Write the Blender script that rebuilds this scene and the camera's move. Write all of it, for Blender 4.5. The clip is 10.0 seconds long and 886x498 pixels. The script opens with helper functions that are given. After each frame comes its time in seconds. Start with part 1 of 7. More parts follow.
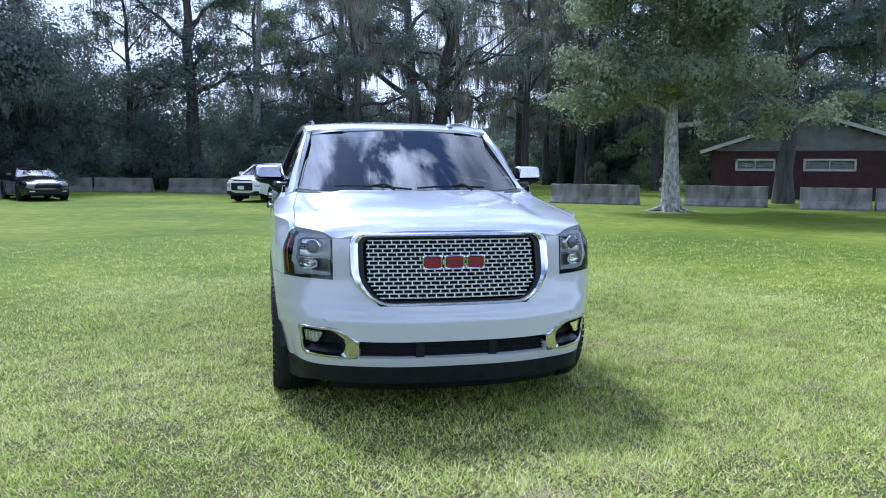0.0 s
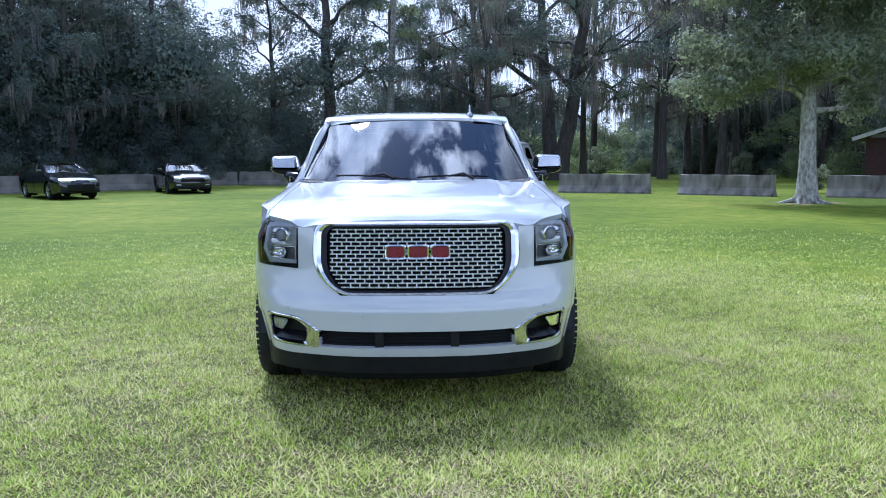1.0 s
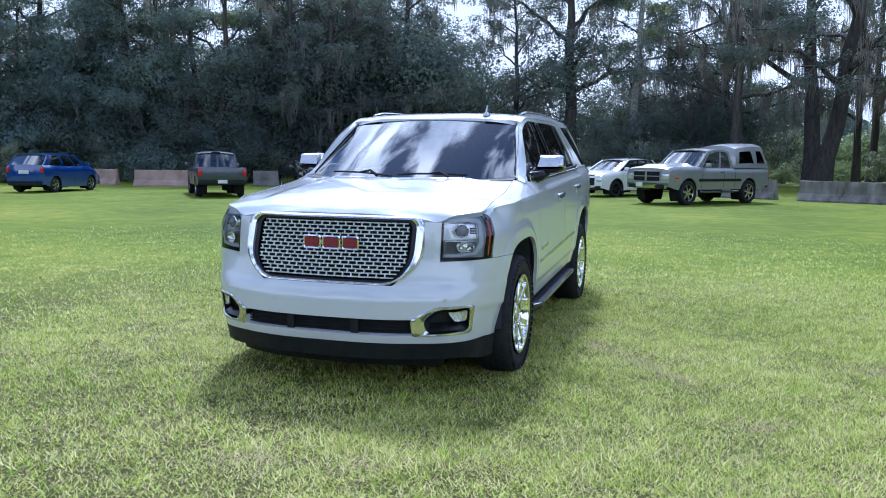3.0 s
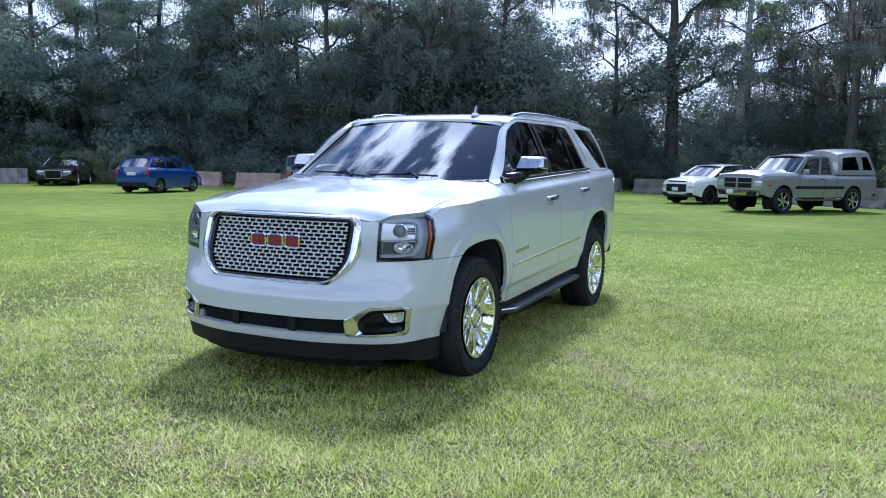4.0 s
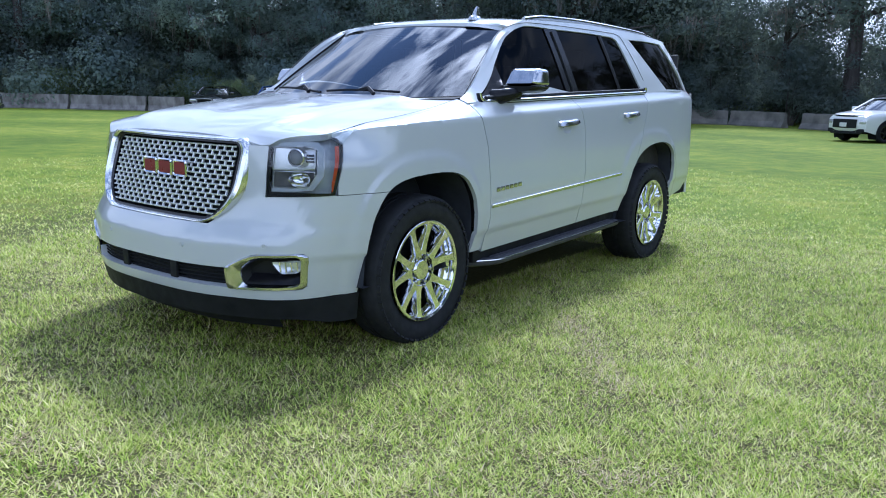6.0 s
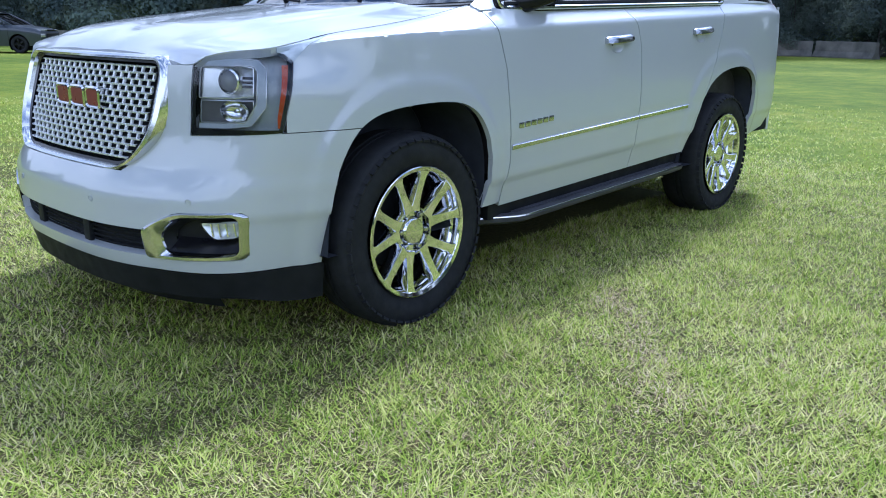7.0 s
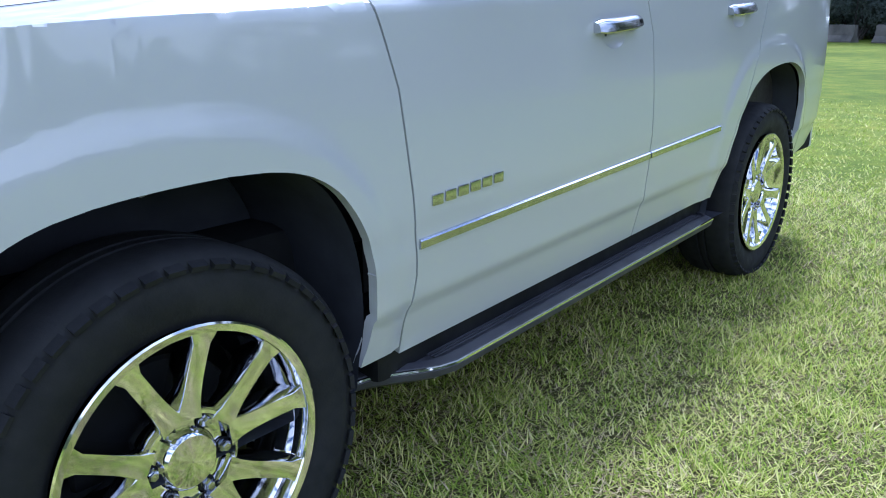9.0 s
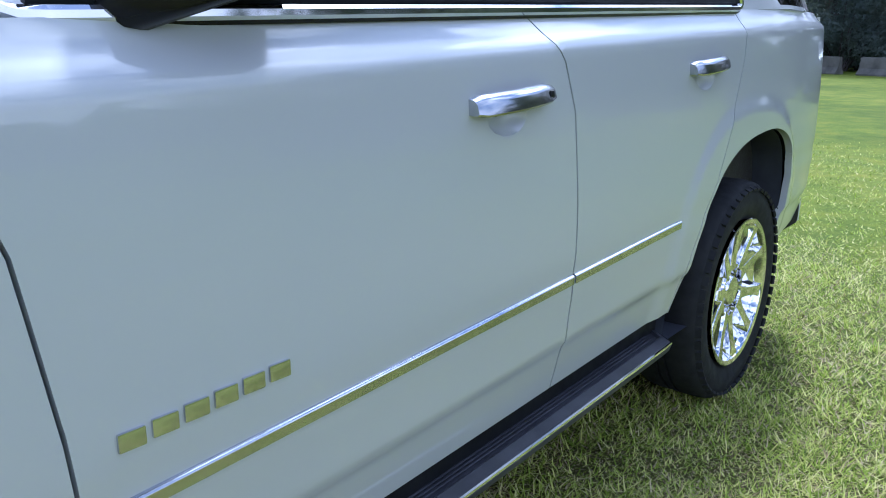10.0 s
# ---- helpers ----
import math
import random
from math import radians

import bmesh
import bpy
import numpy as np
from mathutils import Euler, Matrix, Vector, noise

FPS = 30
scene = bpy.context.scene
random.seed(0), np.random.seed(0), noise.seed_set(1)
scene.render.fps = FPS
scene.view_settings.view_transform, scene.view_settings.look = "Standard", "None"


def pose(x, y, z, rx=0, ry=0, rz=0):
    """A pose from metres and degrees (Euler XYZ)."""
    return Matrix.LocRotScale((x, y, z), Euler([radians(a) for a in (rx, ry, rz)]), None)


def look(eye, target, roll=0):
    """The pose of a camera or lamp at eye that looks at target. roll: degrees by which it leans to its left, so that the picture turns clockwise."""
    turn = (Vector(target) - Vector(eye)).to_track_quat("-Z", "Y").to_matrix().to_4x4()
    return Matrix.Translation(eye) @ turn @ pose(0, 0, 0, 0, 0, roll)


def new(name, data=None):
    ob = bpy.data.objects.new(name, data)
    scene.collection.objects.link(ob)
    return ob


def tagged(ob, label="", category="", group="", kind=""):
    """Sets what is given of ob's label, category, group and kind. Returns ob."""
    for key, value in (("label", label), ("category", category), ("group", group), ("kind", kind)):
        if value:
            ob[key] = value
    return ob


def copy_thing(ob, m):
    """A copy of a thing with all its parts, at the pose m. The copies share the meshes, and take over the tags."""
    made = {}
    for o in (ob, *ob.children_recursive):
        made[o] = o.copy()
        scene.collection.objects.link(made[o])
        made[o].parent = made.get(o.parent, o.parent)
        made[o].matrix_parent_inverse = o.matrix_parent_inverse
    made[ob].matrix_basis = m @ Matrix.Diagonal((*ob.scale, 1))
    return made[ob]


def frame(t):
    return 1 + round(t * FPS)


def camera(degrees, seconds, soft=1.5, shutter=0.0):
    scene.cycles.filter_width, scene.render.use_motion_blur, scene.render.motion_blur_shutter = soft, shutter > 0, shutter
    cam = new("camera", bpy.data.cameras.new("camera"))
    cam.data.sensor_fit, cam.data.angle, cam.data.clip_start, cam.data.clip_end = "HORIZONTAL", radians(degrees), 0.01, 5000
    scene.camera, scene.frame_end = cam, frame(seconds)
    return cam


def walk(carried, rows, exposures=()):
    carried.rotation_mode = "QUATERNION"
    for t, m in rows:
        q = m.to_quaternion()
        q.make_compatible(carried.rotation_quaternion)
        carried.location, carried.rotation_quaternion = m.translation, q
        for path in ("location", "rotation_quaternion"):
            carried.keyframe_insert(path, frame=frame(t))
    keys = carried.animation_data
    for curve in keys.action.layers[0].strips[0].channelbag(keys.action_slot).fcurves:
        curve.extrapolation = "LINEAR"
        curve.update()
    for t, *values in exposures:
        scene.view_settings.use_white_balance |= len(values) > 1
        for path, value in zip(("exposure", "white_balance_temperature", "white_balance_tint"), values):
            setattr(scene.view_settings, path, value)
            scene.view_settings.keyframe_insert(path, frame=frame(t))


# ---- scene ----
cam = camera(59.1, 10.0, 1.0)

PATH = [
    (0, (-1.003, -4.158, 1.447), (-0.579, -2.214, 1.24), 0.3),
    (0.5, (-0.478, -4.209, 1.441), (-0.238, -2.235, 1.226), -0.0),
    (1, (0.024, -4.202, 1.423), (0.081, -2.216, 1.197), -0.3),
    (1.5, (0.564, -4.262, 1.421), (0.446, -2.279, 1.188), -0.2),
    (2, (1.065, -4.248, 1.413), (0.777, -2.283, 1.179), 0.0),
    (2.5, (1.58, -4.186, 1.4), (1.127, -2.252, 1.169), 0.4),
    (2.7, (1.783, -4.147, 1.406), (1.267, -2.228, 1.178), 0.5),
    (3.8, (2.833, -3.83, 1.396), (2.021, -2.016, 1.181), 1.0),
    (4, (2.993, -3.669, 1.386), (2.132, -1.877, 1.172), 1.0),
    (4.5, (3.319, -3.353, 1.38), (2.352, -1.617, 1.157), 1.1),
    (5, (3.582, -3.0, 1.37), (2.524, -1.322, 1.116), 1.3),
    (5.5, (3.579, -2.558, 1.334), (2.449, -0.937, 1.023), 1.3),
    (6, (3.51, -2.106, 1.298), (2.322, -0.544, 0.91), 1.4),
    (6.2, (3.459, -1.915, 1.303), (2.251, -0.378, 0.877), 1.5),
    (7.3, (2.959, -0.907, 1.12), (1.656, 0.501, 0.555), 0.6),
    (7.5, (2.847, -0.753, 1.103), (1.542, 0.649, 0.528), 0.6),
    (8, (2.579, -0.361, 1.122), (1.27, 1.021, 0.506), 0.1),
    (8.5, (2.359, -0.016, 1.127), (1.08, 1.409, 0.55), 0.1),
    (9, (2.141, 0.379, 1.152), (0.902, 1.844, 0.589), -0.4),
    (9.5, (1.98, 0.817, 1.171), (0.768, 2.321, 0.651), -0.8),
    (10, (1.866, 1.252, 1.238), (0.642, 2.75, 0.729), 0.5),
]
walk(cam, [(t, look(e, g, r)) for t, e, g, r in PATH], [(0, 0.46, 4800, 16), (7, 0.46, 4800, 16), (8, 0.62, 4800, 18), (9.4, 0.66, 4800, 18), (10, 0.56, 4800, 18)])

# ---- light: high sun behind the subject, broken cloud ----
SUN_ELEV, SUN_AZ = radians(52.5), radians(-19)      # azimuth from +y towards +x
world = bpy.data.worlds.new("sky")
scene.world = world
world.use_nodes = True
wn, wl = world.node_tree.nodes, world.node_tree.links
wn.clear()
w_out = wn.new("ShaderNodeOutputWorld")
w_bg = wn.new("ShaderNodeBackground")
w_bg.inputs["Strength"].default_value = 0.101
w_sky = wn.new("ShaderNodeTexSky")
w_sky.sky_type = 'NISHITA'
w_sky.sun_disc = False
w_sky.sun_elevation = SUN_ELEV
w_sky.sun_rotation = SUN_AZ
w_sky.air_density, w_sky.dust_density, w_sky.ozone_density = 1.1, 0.4, 1.6
w_geo = wn.new("ShaderNodeTexCoord")
w_map = wn.new("ShaderNodeMapping")
w_map.inputs["Scale"].default_value = (1.0, 1.0, 1.5)
w_map.inputs["Location"].default_value = (0.35, 0.8, 0.1)
w_noise = wn.new("ShaderNodeTexNoise")
w_noise.inputs["Scale"].default_value = 5.0
w_noise.inputs["Detail"].default_value = 7.0
w_noise.inputs["Roughness"].default_value = 0.55
w_noise.inputs["Distortion"].default_value = 0.35
w_ramp = wn.new("ShaderNodeValToRGB")
w_ramp.color_ramp.elements[0].position, w_ramp.color_ramp.elements[0].color = 0.44, (0, 0, 0, 1)
w_ramp.color_ramp.elements[1].position, w_ramp.color_ramp.elements[1].color = 0.55, (1, 1, 1, 1)
w_cn = wn.new("ShaderNodeTexNoise")
w_cn.inputs["Scale"].default_value = 4.5
w_cn.inputs["Detail"].default_value = 5.0
w_cr = wn.new("ShaderNodeValToRGB")
w_cr.color_ramp.elements[0].position, w_cr.color_ramp.elements[0].color = 0.32, (2.2, 2.5, 3.0, 1)
w_cr.color_ramp.elements[1].position, w_cr.color_ramp.elements[1].color = 0.70, (10.5, 10.2, 9.7, 1)
w_mix = wn.new("ShaderNodeMix")
w_mix.data_type = 'RGBA'
wl.new(w_geo.outputs["Generated"], w_map.inputs["Vector"])
wl.new(w_map.outputs["Vector"], w_noise.inputs["Vector"])
wl.new(w_map.outputs["Vector"], w_cn.inputs["Vector"])
wl.new(w_noise.outputs["Fac"], w_ramp.inputs["Fac"])
wl.new(w_cn.outputs["Fac"], w_cr.inputs["Fac"])
# the cloud closes up into haze towards the horizon
w_sep = wn.new("ShaderNodeSeparateXYZ")
w_low = wn.new("ShaderNodeMapRange")
w_low.interpolation_type = 'SMOOTHSTEP'
w_low.inputs["From Min"].default_value, w_low.inputs["From Max"].default_value = 0.22, 0.60
w_low.inputs["To Min"].default_value, w_low.inputs["To Max"].default_value = 0.90, 0.0
w_max = wn.new("ShaderNodeMath")
w_max.operation = 'MAXIMUM'
wl.new(w_geo.outputs["Generated"], w_sep.inputs["Vector"])
wl.new(w_sep.outputs["Z"], w_low.inputs["Value"])
wl.new(w_ramp.outputs["Color"], w_max.inputs[0])
wl.new(w_low.outputs["Result"], w_max.inputs[1])
wl.new(w_max.outputs["Value"], w_mix.inputs["Factor"])
wl.new(w_sky.outputs["Color"], w_mix.inputs["A"])
# cloud is brightest round the veiled sun, and bright again where it is lit from the front
w_dot = wn.new("ShaderNodeVectorMath")
w_dot.operation = 'DOT_PRODUCT'
w_dot.inputs[1].default_value = (math.cos(SUN_ELEV) * math.sin(SUN_AZ), math.cos(SUN_ELEV) * math.cos(SUN_AZ), math.sin(SUN_ELEV))
w_half = wn.new("ShaderNodeMapRange")
w_half.inputs["From Min"].default_value, w_half.inputs["From Max"].default_value = -1.0, 1.0
w_glow = wn.new("ShaderNodeValToRGB")
w_glow.color_ramp.interpolation = 'EASE'
for p, v in ((0.40, 2.25), (0.66, 1.40), (0.90, 1.50)):
    w_glow.color_ramp.elements.new(p).color = (v, v, v, 1)
w_glow.color_ramp.elements[0].color = (2.35, 2.35, 2.35, 1)
w_glow.color_ramp.elements[-1].color = (5.0, 5.0, 5.0, 1)
w_mul = wn.new("ShaderNodeVectorMath")
w_mul.operation = 'SCALE'
wl.new(w_geo.outputs["Generated"], w_dot.inputs[0])
wl.new(w_dot.outputs["Value"], w_half.inputs["Value"])
wl.new(w_half.outputs["Result"], w_glow.inputs["Fac"])
w_haze = wn.new("ShaderNodeMix")
w_haze.data_type = 'RGBA'
w_haze.inputs["B"].default_value = (5.6, 5.5, 5.35, 1)
wl.new(w_low.outputs["Result"], w_haze.inputs["Factor"])
wl.new(w_cr.outputs["Color"], w_haze.inputs["A"])
wl.new(w_haze.outputs["Result"], w_mul.inputs[0])
wl.new(w_glow.outputs["Color"], w_mul.inputs["Scale"])
wl.new(w_mul.outputs["Vector"], w_mix.inputs["B"])
wl.new(w_mix.outputs["Result"], w_bg.inputs["Color"])
wl.new(w_bg.outputs["Background"], w_out.inputs["Surface"])

sun_data = bpy.data.lights.new("sun", 'SUN')
sun_data.energy = 3.35
sun_data.angle = radians(8)
sun_data.color = (1.0, 0.93, 0.80)
sun = new("sun", sun_data)
sun_way = Vector((math.cos(SUN_ELEV) * math.sin(SUN_AZ), math.cos(SUN_ELEV) * math.cos(SUN_AZ), math.sin(SUN_ELEV)))
sun.matrix_world = look(sun_way * 60, (0, 0, 0))

# ---- materials ----
def mat_base(name):
    m = bpy.data.materials.new(name)
    m.use_nodes = True
    n, l = m.node_tree.nodes, m.node_tree.links
    return m, n, l, n["Principled BSDF"]


def noise_node(n, l, scale, detail=4.0, coord="Object", rough=0.55, stretch=None):
    tc = n.new("ShaderNodeTexCoord")
    nz = n.new("ShaderNodeTexNoise")
    nz.inputs["Scale"].default_value = scale
    nz.inputs["Detail"].default_value = detail
    nz.inputs["Roughness"].default_value = rough
    if stretch:
        mp = n.new("ShaderNodeMapping")
        mp.inputs["Scale"].default_value = stretch
        l.new(tc.outputs[coord], mp.inputs["Vector"])
        l.new(mp.outputs["Vector"], nz.inputs["Vector"])
    else:
        l.new(tc.outputs[coord], nz.inputs["Vector"])
    return nz


def ramp_node(n, l, src, stops):
    r = n.new("ShaderNodeValToRGB")
    e = r.color_ramp.elements
    while len(e) < len(stops):
        e.new(0.5)
    for k, (p, c) in enumerate(stops):
        e[k].position, e[k].color = p, (*c, 1)
    l.new(src, r.inputs["Fac"])
    return r


def bump_node(n, l, src, bsdf, strength, dist=0.01):
    b = n.new("ShaderNodeBump")
    b.inputs["Strength"].default_value = strength
    b.inputs["Distance"].default_value = dist
    l.new(src, b.inputs["Height"])
    l.new(b.outputs["Normal"], bsdf.inputs["Normal"])
    return b


def rough_var(n, l, bsdf, lo, hi, scale):
    nz = noise_node(n, l, scale)
    mr = n.new("ShaderNodeMapRange")
    mr.inputs["To Min"].default_value, mr.inputs["To Max"].default_value = lo, hi
    mr.inputs["From Min"].default_value, mr.inputs["From Max"].default_value = 0.3, 0.7
    l.new(nz.outputs["Fac"], mr.inputs["Value"])
    l.new(mr.outputs["Result"], bsdf.inputs["Roughness"])


def surface(name, dark, light, scale=8.0, rough=(0.5, 0.7), bump=0.15, bump_scale=60.0, metallic=0.0, stretch=None, detail=5.0, dist=0.01):
    """Mottled surface: two tones at one scale, finer relief at another."""
    m, n, l, b = mat_base(name)
    nz = noise_node(n, l, scale, detail, stretch=stretch)
    r = ramp_node(n, l, nz.outputs["Fac"], [(0.3, dark), (0.7, light)])
    l.new(r.outputs["Color"], b.inputs["Base Color"])
    b.inputs["Metallic"].default_value = metallic
    rough_var(n, l, b, rough[0], rough[1], scale * 1.7)
    if bump:
        fine = noise_node(n, l, bump_scale, 5.0, stretch=stretch)
        bump_node(n, l, fine.outputs["Fac"], b, bump, dist)
    return m


def dull(m, level):
    m.node_tree.nodes["Principled BSDF"].inputs["Specular IOR Level"].default_value = level
    return m


def paint(name, base, flake=0.02, coat=1.0, rough=0.32, metallic=0.0):
    """Clear-coated car paint with faint dust and uneven gloss."""
    m, n, l, b = mat_base(name)
    nz = noise_node(n, l, 3.0, 5.0)
    d = tuple(c * (1 - flake * 2) for c in base)
    r = ramp_node(n, l, nz.outputs["Fac"], [(0.3, d), (0.7, base)])
    l.new(r.outputs["Color"], b.inputs["Base Color"])
    b.inputs["Metallic"].default_value = metallic
    b.inputs["Coat Weight"].default_value = coat
    b.inputs["Coat Roughness"].default_value = 0.05
    b.inputs["Coat IOR"].default_value = 1.6
    b.inputs["Roughness"].default_value = rough
    return m


def glass_sheet(name, tint, gloss=1.0, ior=1.95):
    """Tinted pane: clear tinted body under a mirror-like gloss."""
    m, n, l, b = mat_base(name)
    n.remove(b)
    out = n["Material Output"]
    tr = n.new("ShaderNodeBsdfTransparent")
    tr.inputs["Color"].default_value = (*tint, 1)
    gl = n.new("ShaderNodeBsdfGlossy")
    gl.inputs["Roughness"].default_value = 0.015
    gl.inputs["Color"].default_value = (gloss, gloss, gloss, 1)
    fr = n.new("ShaderNodeFresnel")
    fr.inputs["IOR"].default_value = ior
    mx = n.new("ShaderNodeMixShader")
    l.new(fr.outputs["Fac"], mx.inputs["Fac"])
    l.new(tr.outputs["BSDF"], mx.inputs[1])
    l.new(gl.outputs["BSDF"], mx.inputs[2])
    l.new(mx.outputs["Shader"], out.inputs["Surface"])
    return m


def leaf_material(name, dark, light, trans=0.35, glow=0.35):
    m, n, l, b = mat_base(name)
    out = n["Material Output"]
    geo = n.new("ShaderNodeNewGeometry")
    fine = noise_node(n, l, 16.0, 3.0, rough=0.7)
    wob = n.new("ShaderNodeMath")
    wob.operation = 'MULTIPLY_ADD'
    wob.inputs[1].default_value = 0.7
    l.new(fine.outputs["Fac"], wob.inputs[0])
    off = n.new("ShaderNodeMath")
    off.operation = 'MULTIPLY_ADD'
    off.inputs[1].default_value, off.inputs[2].default_value = 0.35, 0.0
    l.new(geo.outputs["Random Per Island"], off.inputs[0])
    l.new(off.outputs["Value"], wob.inputs[2])
    r = ramp_node(n, l, wob.outputs["Value"], [(0.0, dark), (0.6, tuple((a + c) / 2 for a, c in zip(dark, light))), (1.0, light)])
    # whole boughs differ in tone
    bough = noise_node(n, l, 0.45, 3.0)
    tone = ramp_node(n, l, bough.outputs["Fac"], [(0.38, (0.72, 0.77, 0.86)), (0.60, (1.12, 1.10, 1.05))])
    mt = n.new("ShaderNodeMix")
    mt.data_type, mt.blend_type = 'RGBA', 'MULTIPLY'
    mt.inputs["Factor"].default_value = 1.0
    l.new(r.outputs["Color"], mt.inputs["A"])
    l.new(tone.outputs["Color"], mt.inputs["B"])
    l.new(mt.outputs["Result"], b.inputs["Base Color"])
    b.inputs["Roughness"].default_value = 0.72
    b.inputs["Specular IOR Level"].default_value = 0.25
    tl = n.new("ShaderNodeBsdfTranslucent")
    hue = n.new("ShaderNodeMix")
    hue.data_type = 'RGBA'
    hue.inputs["Factor"].default_value = glow
    hue.inputs["B"].default_value = (light[0] * 1.3, light[1] * 1.2, light[2] * 0.5, 1)
    l.new(mt.outputs["Result"], hue.inputs["A"])
    l.new(hue.outputs["Result"], tl.inputs["Color"])
    mx = n.new("ShaderNodeMixShader")
    mx.inputs["Fac"].default_value = trans
    l.new(b.outputs["BSDF"], mx.inputs[1])
    l.new(tl.outputs["BSDF"], mx.inputs[2])
    l.new(mx.outputs["Shader"], out.inputs["Surface"])
    return m


def ground_material():
    m, n, l, b = mat_base("turf_soil")
    big = noise_node(n, l, 0.16, 6.0)
    mid = noise_node(n, l, 2.2, 6.0, rough=0.65)
    fine = noise_node(n, l, 38.0, 5.0, rough=0.7)
    c1 = ramp_node(n, l, big.outputs["Fac"], [(0.34, (0.090, 0.134, 0.012)), (0.52, (0.150, 0.196, 0.018)), (0.68, (0.220, 0.246, 0.036))])
    c2 = ramp_node(n, l, mid.outputs["Fac"], [(0.36, (0.66, 0.74, 0.66)), (0.50, (0.90, 0.92, 0.90)), (0.66, (1.26, 1.08, 1.15))])
    c3 = ramp_node(n, l, fine.outputs["Fac"], [(0.32, (0.50, 0.55, 0.45)), (0.68, (1.45, 1.38, 1.25))])
    m1 = n.new("ShaderNodeMix")
    m1.data_type, m1.blend_type = 'RGBA', 'MULTIPLY'
    m1.inputs["Factor"].default_value = 1.0
    l.new(c1.outputs["Color"], m1.inputs["A"])
    l.new(c2.outputs["Color"], m1.inputs["B"])
    # thatch and soil between the built blades, darkened for the shade among them
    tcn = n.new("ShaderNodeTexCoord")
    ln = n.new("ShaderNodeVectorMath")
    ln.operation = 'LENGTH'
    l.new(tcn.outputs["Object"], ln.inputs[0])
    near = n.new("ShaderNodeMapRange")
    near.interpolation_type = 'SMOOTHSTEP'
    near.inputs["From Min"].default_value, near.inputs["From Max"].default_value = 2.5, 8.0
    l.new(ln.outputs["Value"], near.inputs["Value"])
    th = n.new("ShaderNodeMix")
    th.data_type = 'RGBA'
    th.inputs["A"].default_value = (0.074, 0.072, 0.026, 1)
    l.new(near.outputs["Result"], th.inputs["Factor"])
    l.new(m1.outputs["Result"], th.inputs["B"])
    m2 = n.new("ShaderNodeMix")
    m2.data_type, m2.blend_type = 'RGBA', 'MULTIPLY'
    m2.inputs["Factor"].default_value = 1.0
    l.new(th.outputs["Result"], m2.inputs["A"])
    l.new(c3.outputs["Color"], m2.inputs["B"])
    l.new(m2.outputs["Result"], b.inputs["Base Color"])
    b.inputs["Roughness"].default_value = 0.85
    b.inputs["Specular IOR Level"].default_value = 0.12
    bump_node(n, l, fine.outputs["Fac"], b, 0.6, 0.03)
    return m


def grass_material(name, stops, trans=0.28):
    """Blades vary one by one and by patch."""
    m, n, l, b = mat_base(name)
    out = n["Material Output"]
    geo = n.new("ShaderNodeNewGeometry")
    patch = noise_node(n, l, 0.45, 5.0)
    add = n.new("ShaderNodeMath")
    add.operation = 'MULTIPLY_ADD'
    add.inputs[1].default_value = 0.50
    l.new(geo.outputs["Random Per Island"], add.inputs[0])
    sc = n.new("ShaderNodeMath")
    sc.operation = 'MULTIPLY'
    sc.inputs[1].default_value = 0.44
    l.new(patch.outputs["Fac"], sc.inputs[0])
    tuft = noise_node(n, l, 4.5, 4.0)
    s2 = n.new("ShaderNodeMath")
    s2.operation = 'MULTIPLY_ADD'
    s2.inputs[1].default_value = 0.26
    l.new(tuft.outputs["Fac"], s2.inputs[0])
    l.new(sc.outputs["Value"], s2.inputs[2])
    l.new(s2.outputs["Value"], add.inputs[2])
    r = ramp_node(n, l, add.outputs["Value"], stops)
    l.new(r.outputs["Color"], b.inputs["Base Color"])
    b.inputs["Roughness"].default_value = 0.6
    b.inputs["Specular IOR Level"].default_value = 0.15
    tl = n.new("ShaderNodeBsdfTranslucent")
    l.new(r.outputs["Color"], tl.inputs["Color"])
    mx = n.new("ShaderNodeMixShader")
    mx.inputs["Fac"].default_value = trans
    l.new(b.outputs["BSDF"], mx.inputs[1])
    l.new(tl.outputs["BSDF"], mx.inputs[2])
    l.new(mx.outputs["Shader"], out.inputs["Surface"])
    return m


M_WHITE = paint("pearl_white_paint", (0.485, 0.505, 0.53), 0.006, 1.0)
M_CHROME = surface("chrome", (0.70, 0.71, 0.73), (0.78, 0.78, 0.79), 20, (0.04, 0.08), 0.0, metallic=1.0)
M_MESH = surface("silver_mesh", (0.66, 0.67, 0.69), (0.76, 0.77, 0.79), 20, (0.22, 0.32), 0.0, metallic=0.55)
M_DARKMETAL = surface("dark_metal", (0.03, 0.03, 0.032), (0.06, 0.06, 0.062), 12, (0.35, 0.5), 0.0, metallic=0.5)
M_SATIN = surface("satin_metal", (0.48, 0.49, 0.52), (0.58, 0.59, 0.62), 20, (0.12, 0.18), 0.0, metallic=1.0)
M_BLACK = dull(surface("black_plastic", (0.006, 0.007, 0.009), (0.013, 0.014, 0.017), 9, (0.5, 0.68), 0.2, 220, dist=0.002), 0.22)
M_GLOSSBLACK = dull(surface("gloss_black", (0.006, 0.006, 0.008), (0.010, 0.010, 0.012), 9, (0.12, 0.25), 0.0), 0.22)
M_BOARD = surface("ribbed_board_rubber", (0.034, 0.035, 0.043), (0.062, 0.063, 0.076), 9, (0.30, 0.46), 0.15, 160, dist=0.002)
# near black, also put in gaps and behind openings to stand for shade
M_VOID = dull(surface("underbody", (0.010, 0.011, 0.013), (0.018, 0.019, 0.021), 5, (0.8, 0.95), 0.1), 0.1)
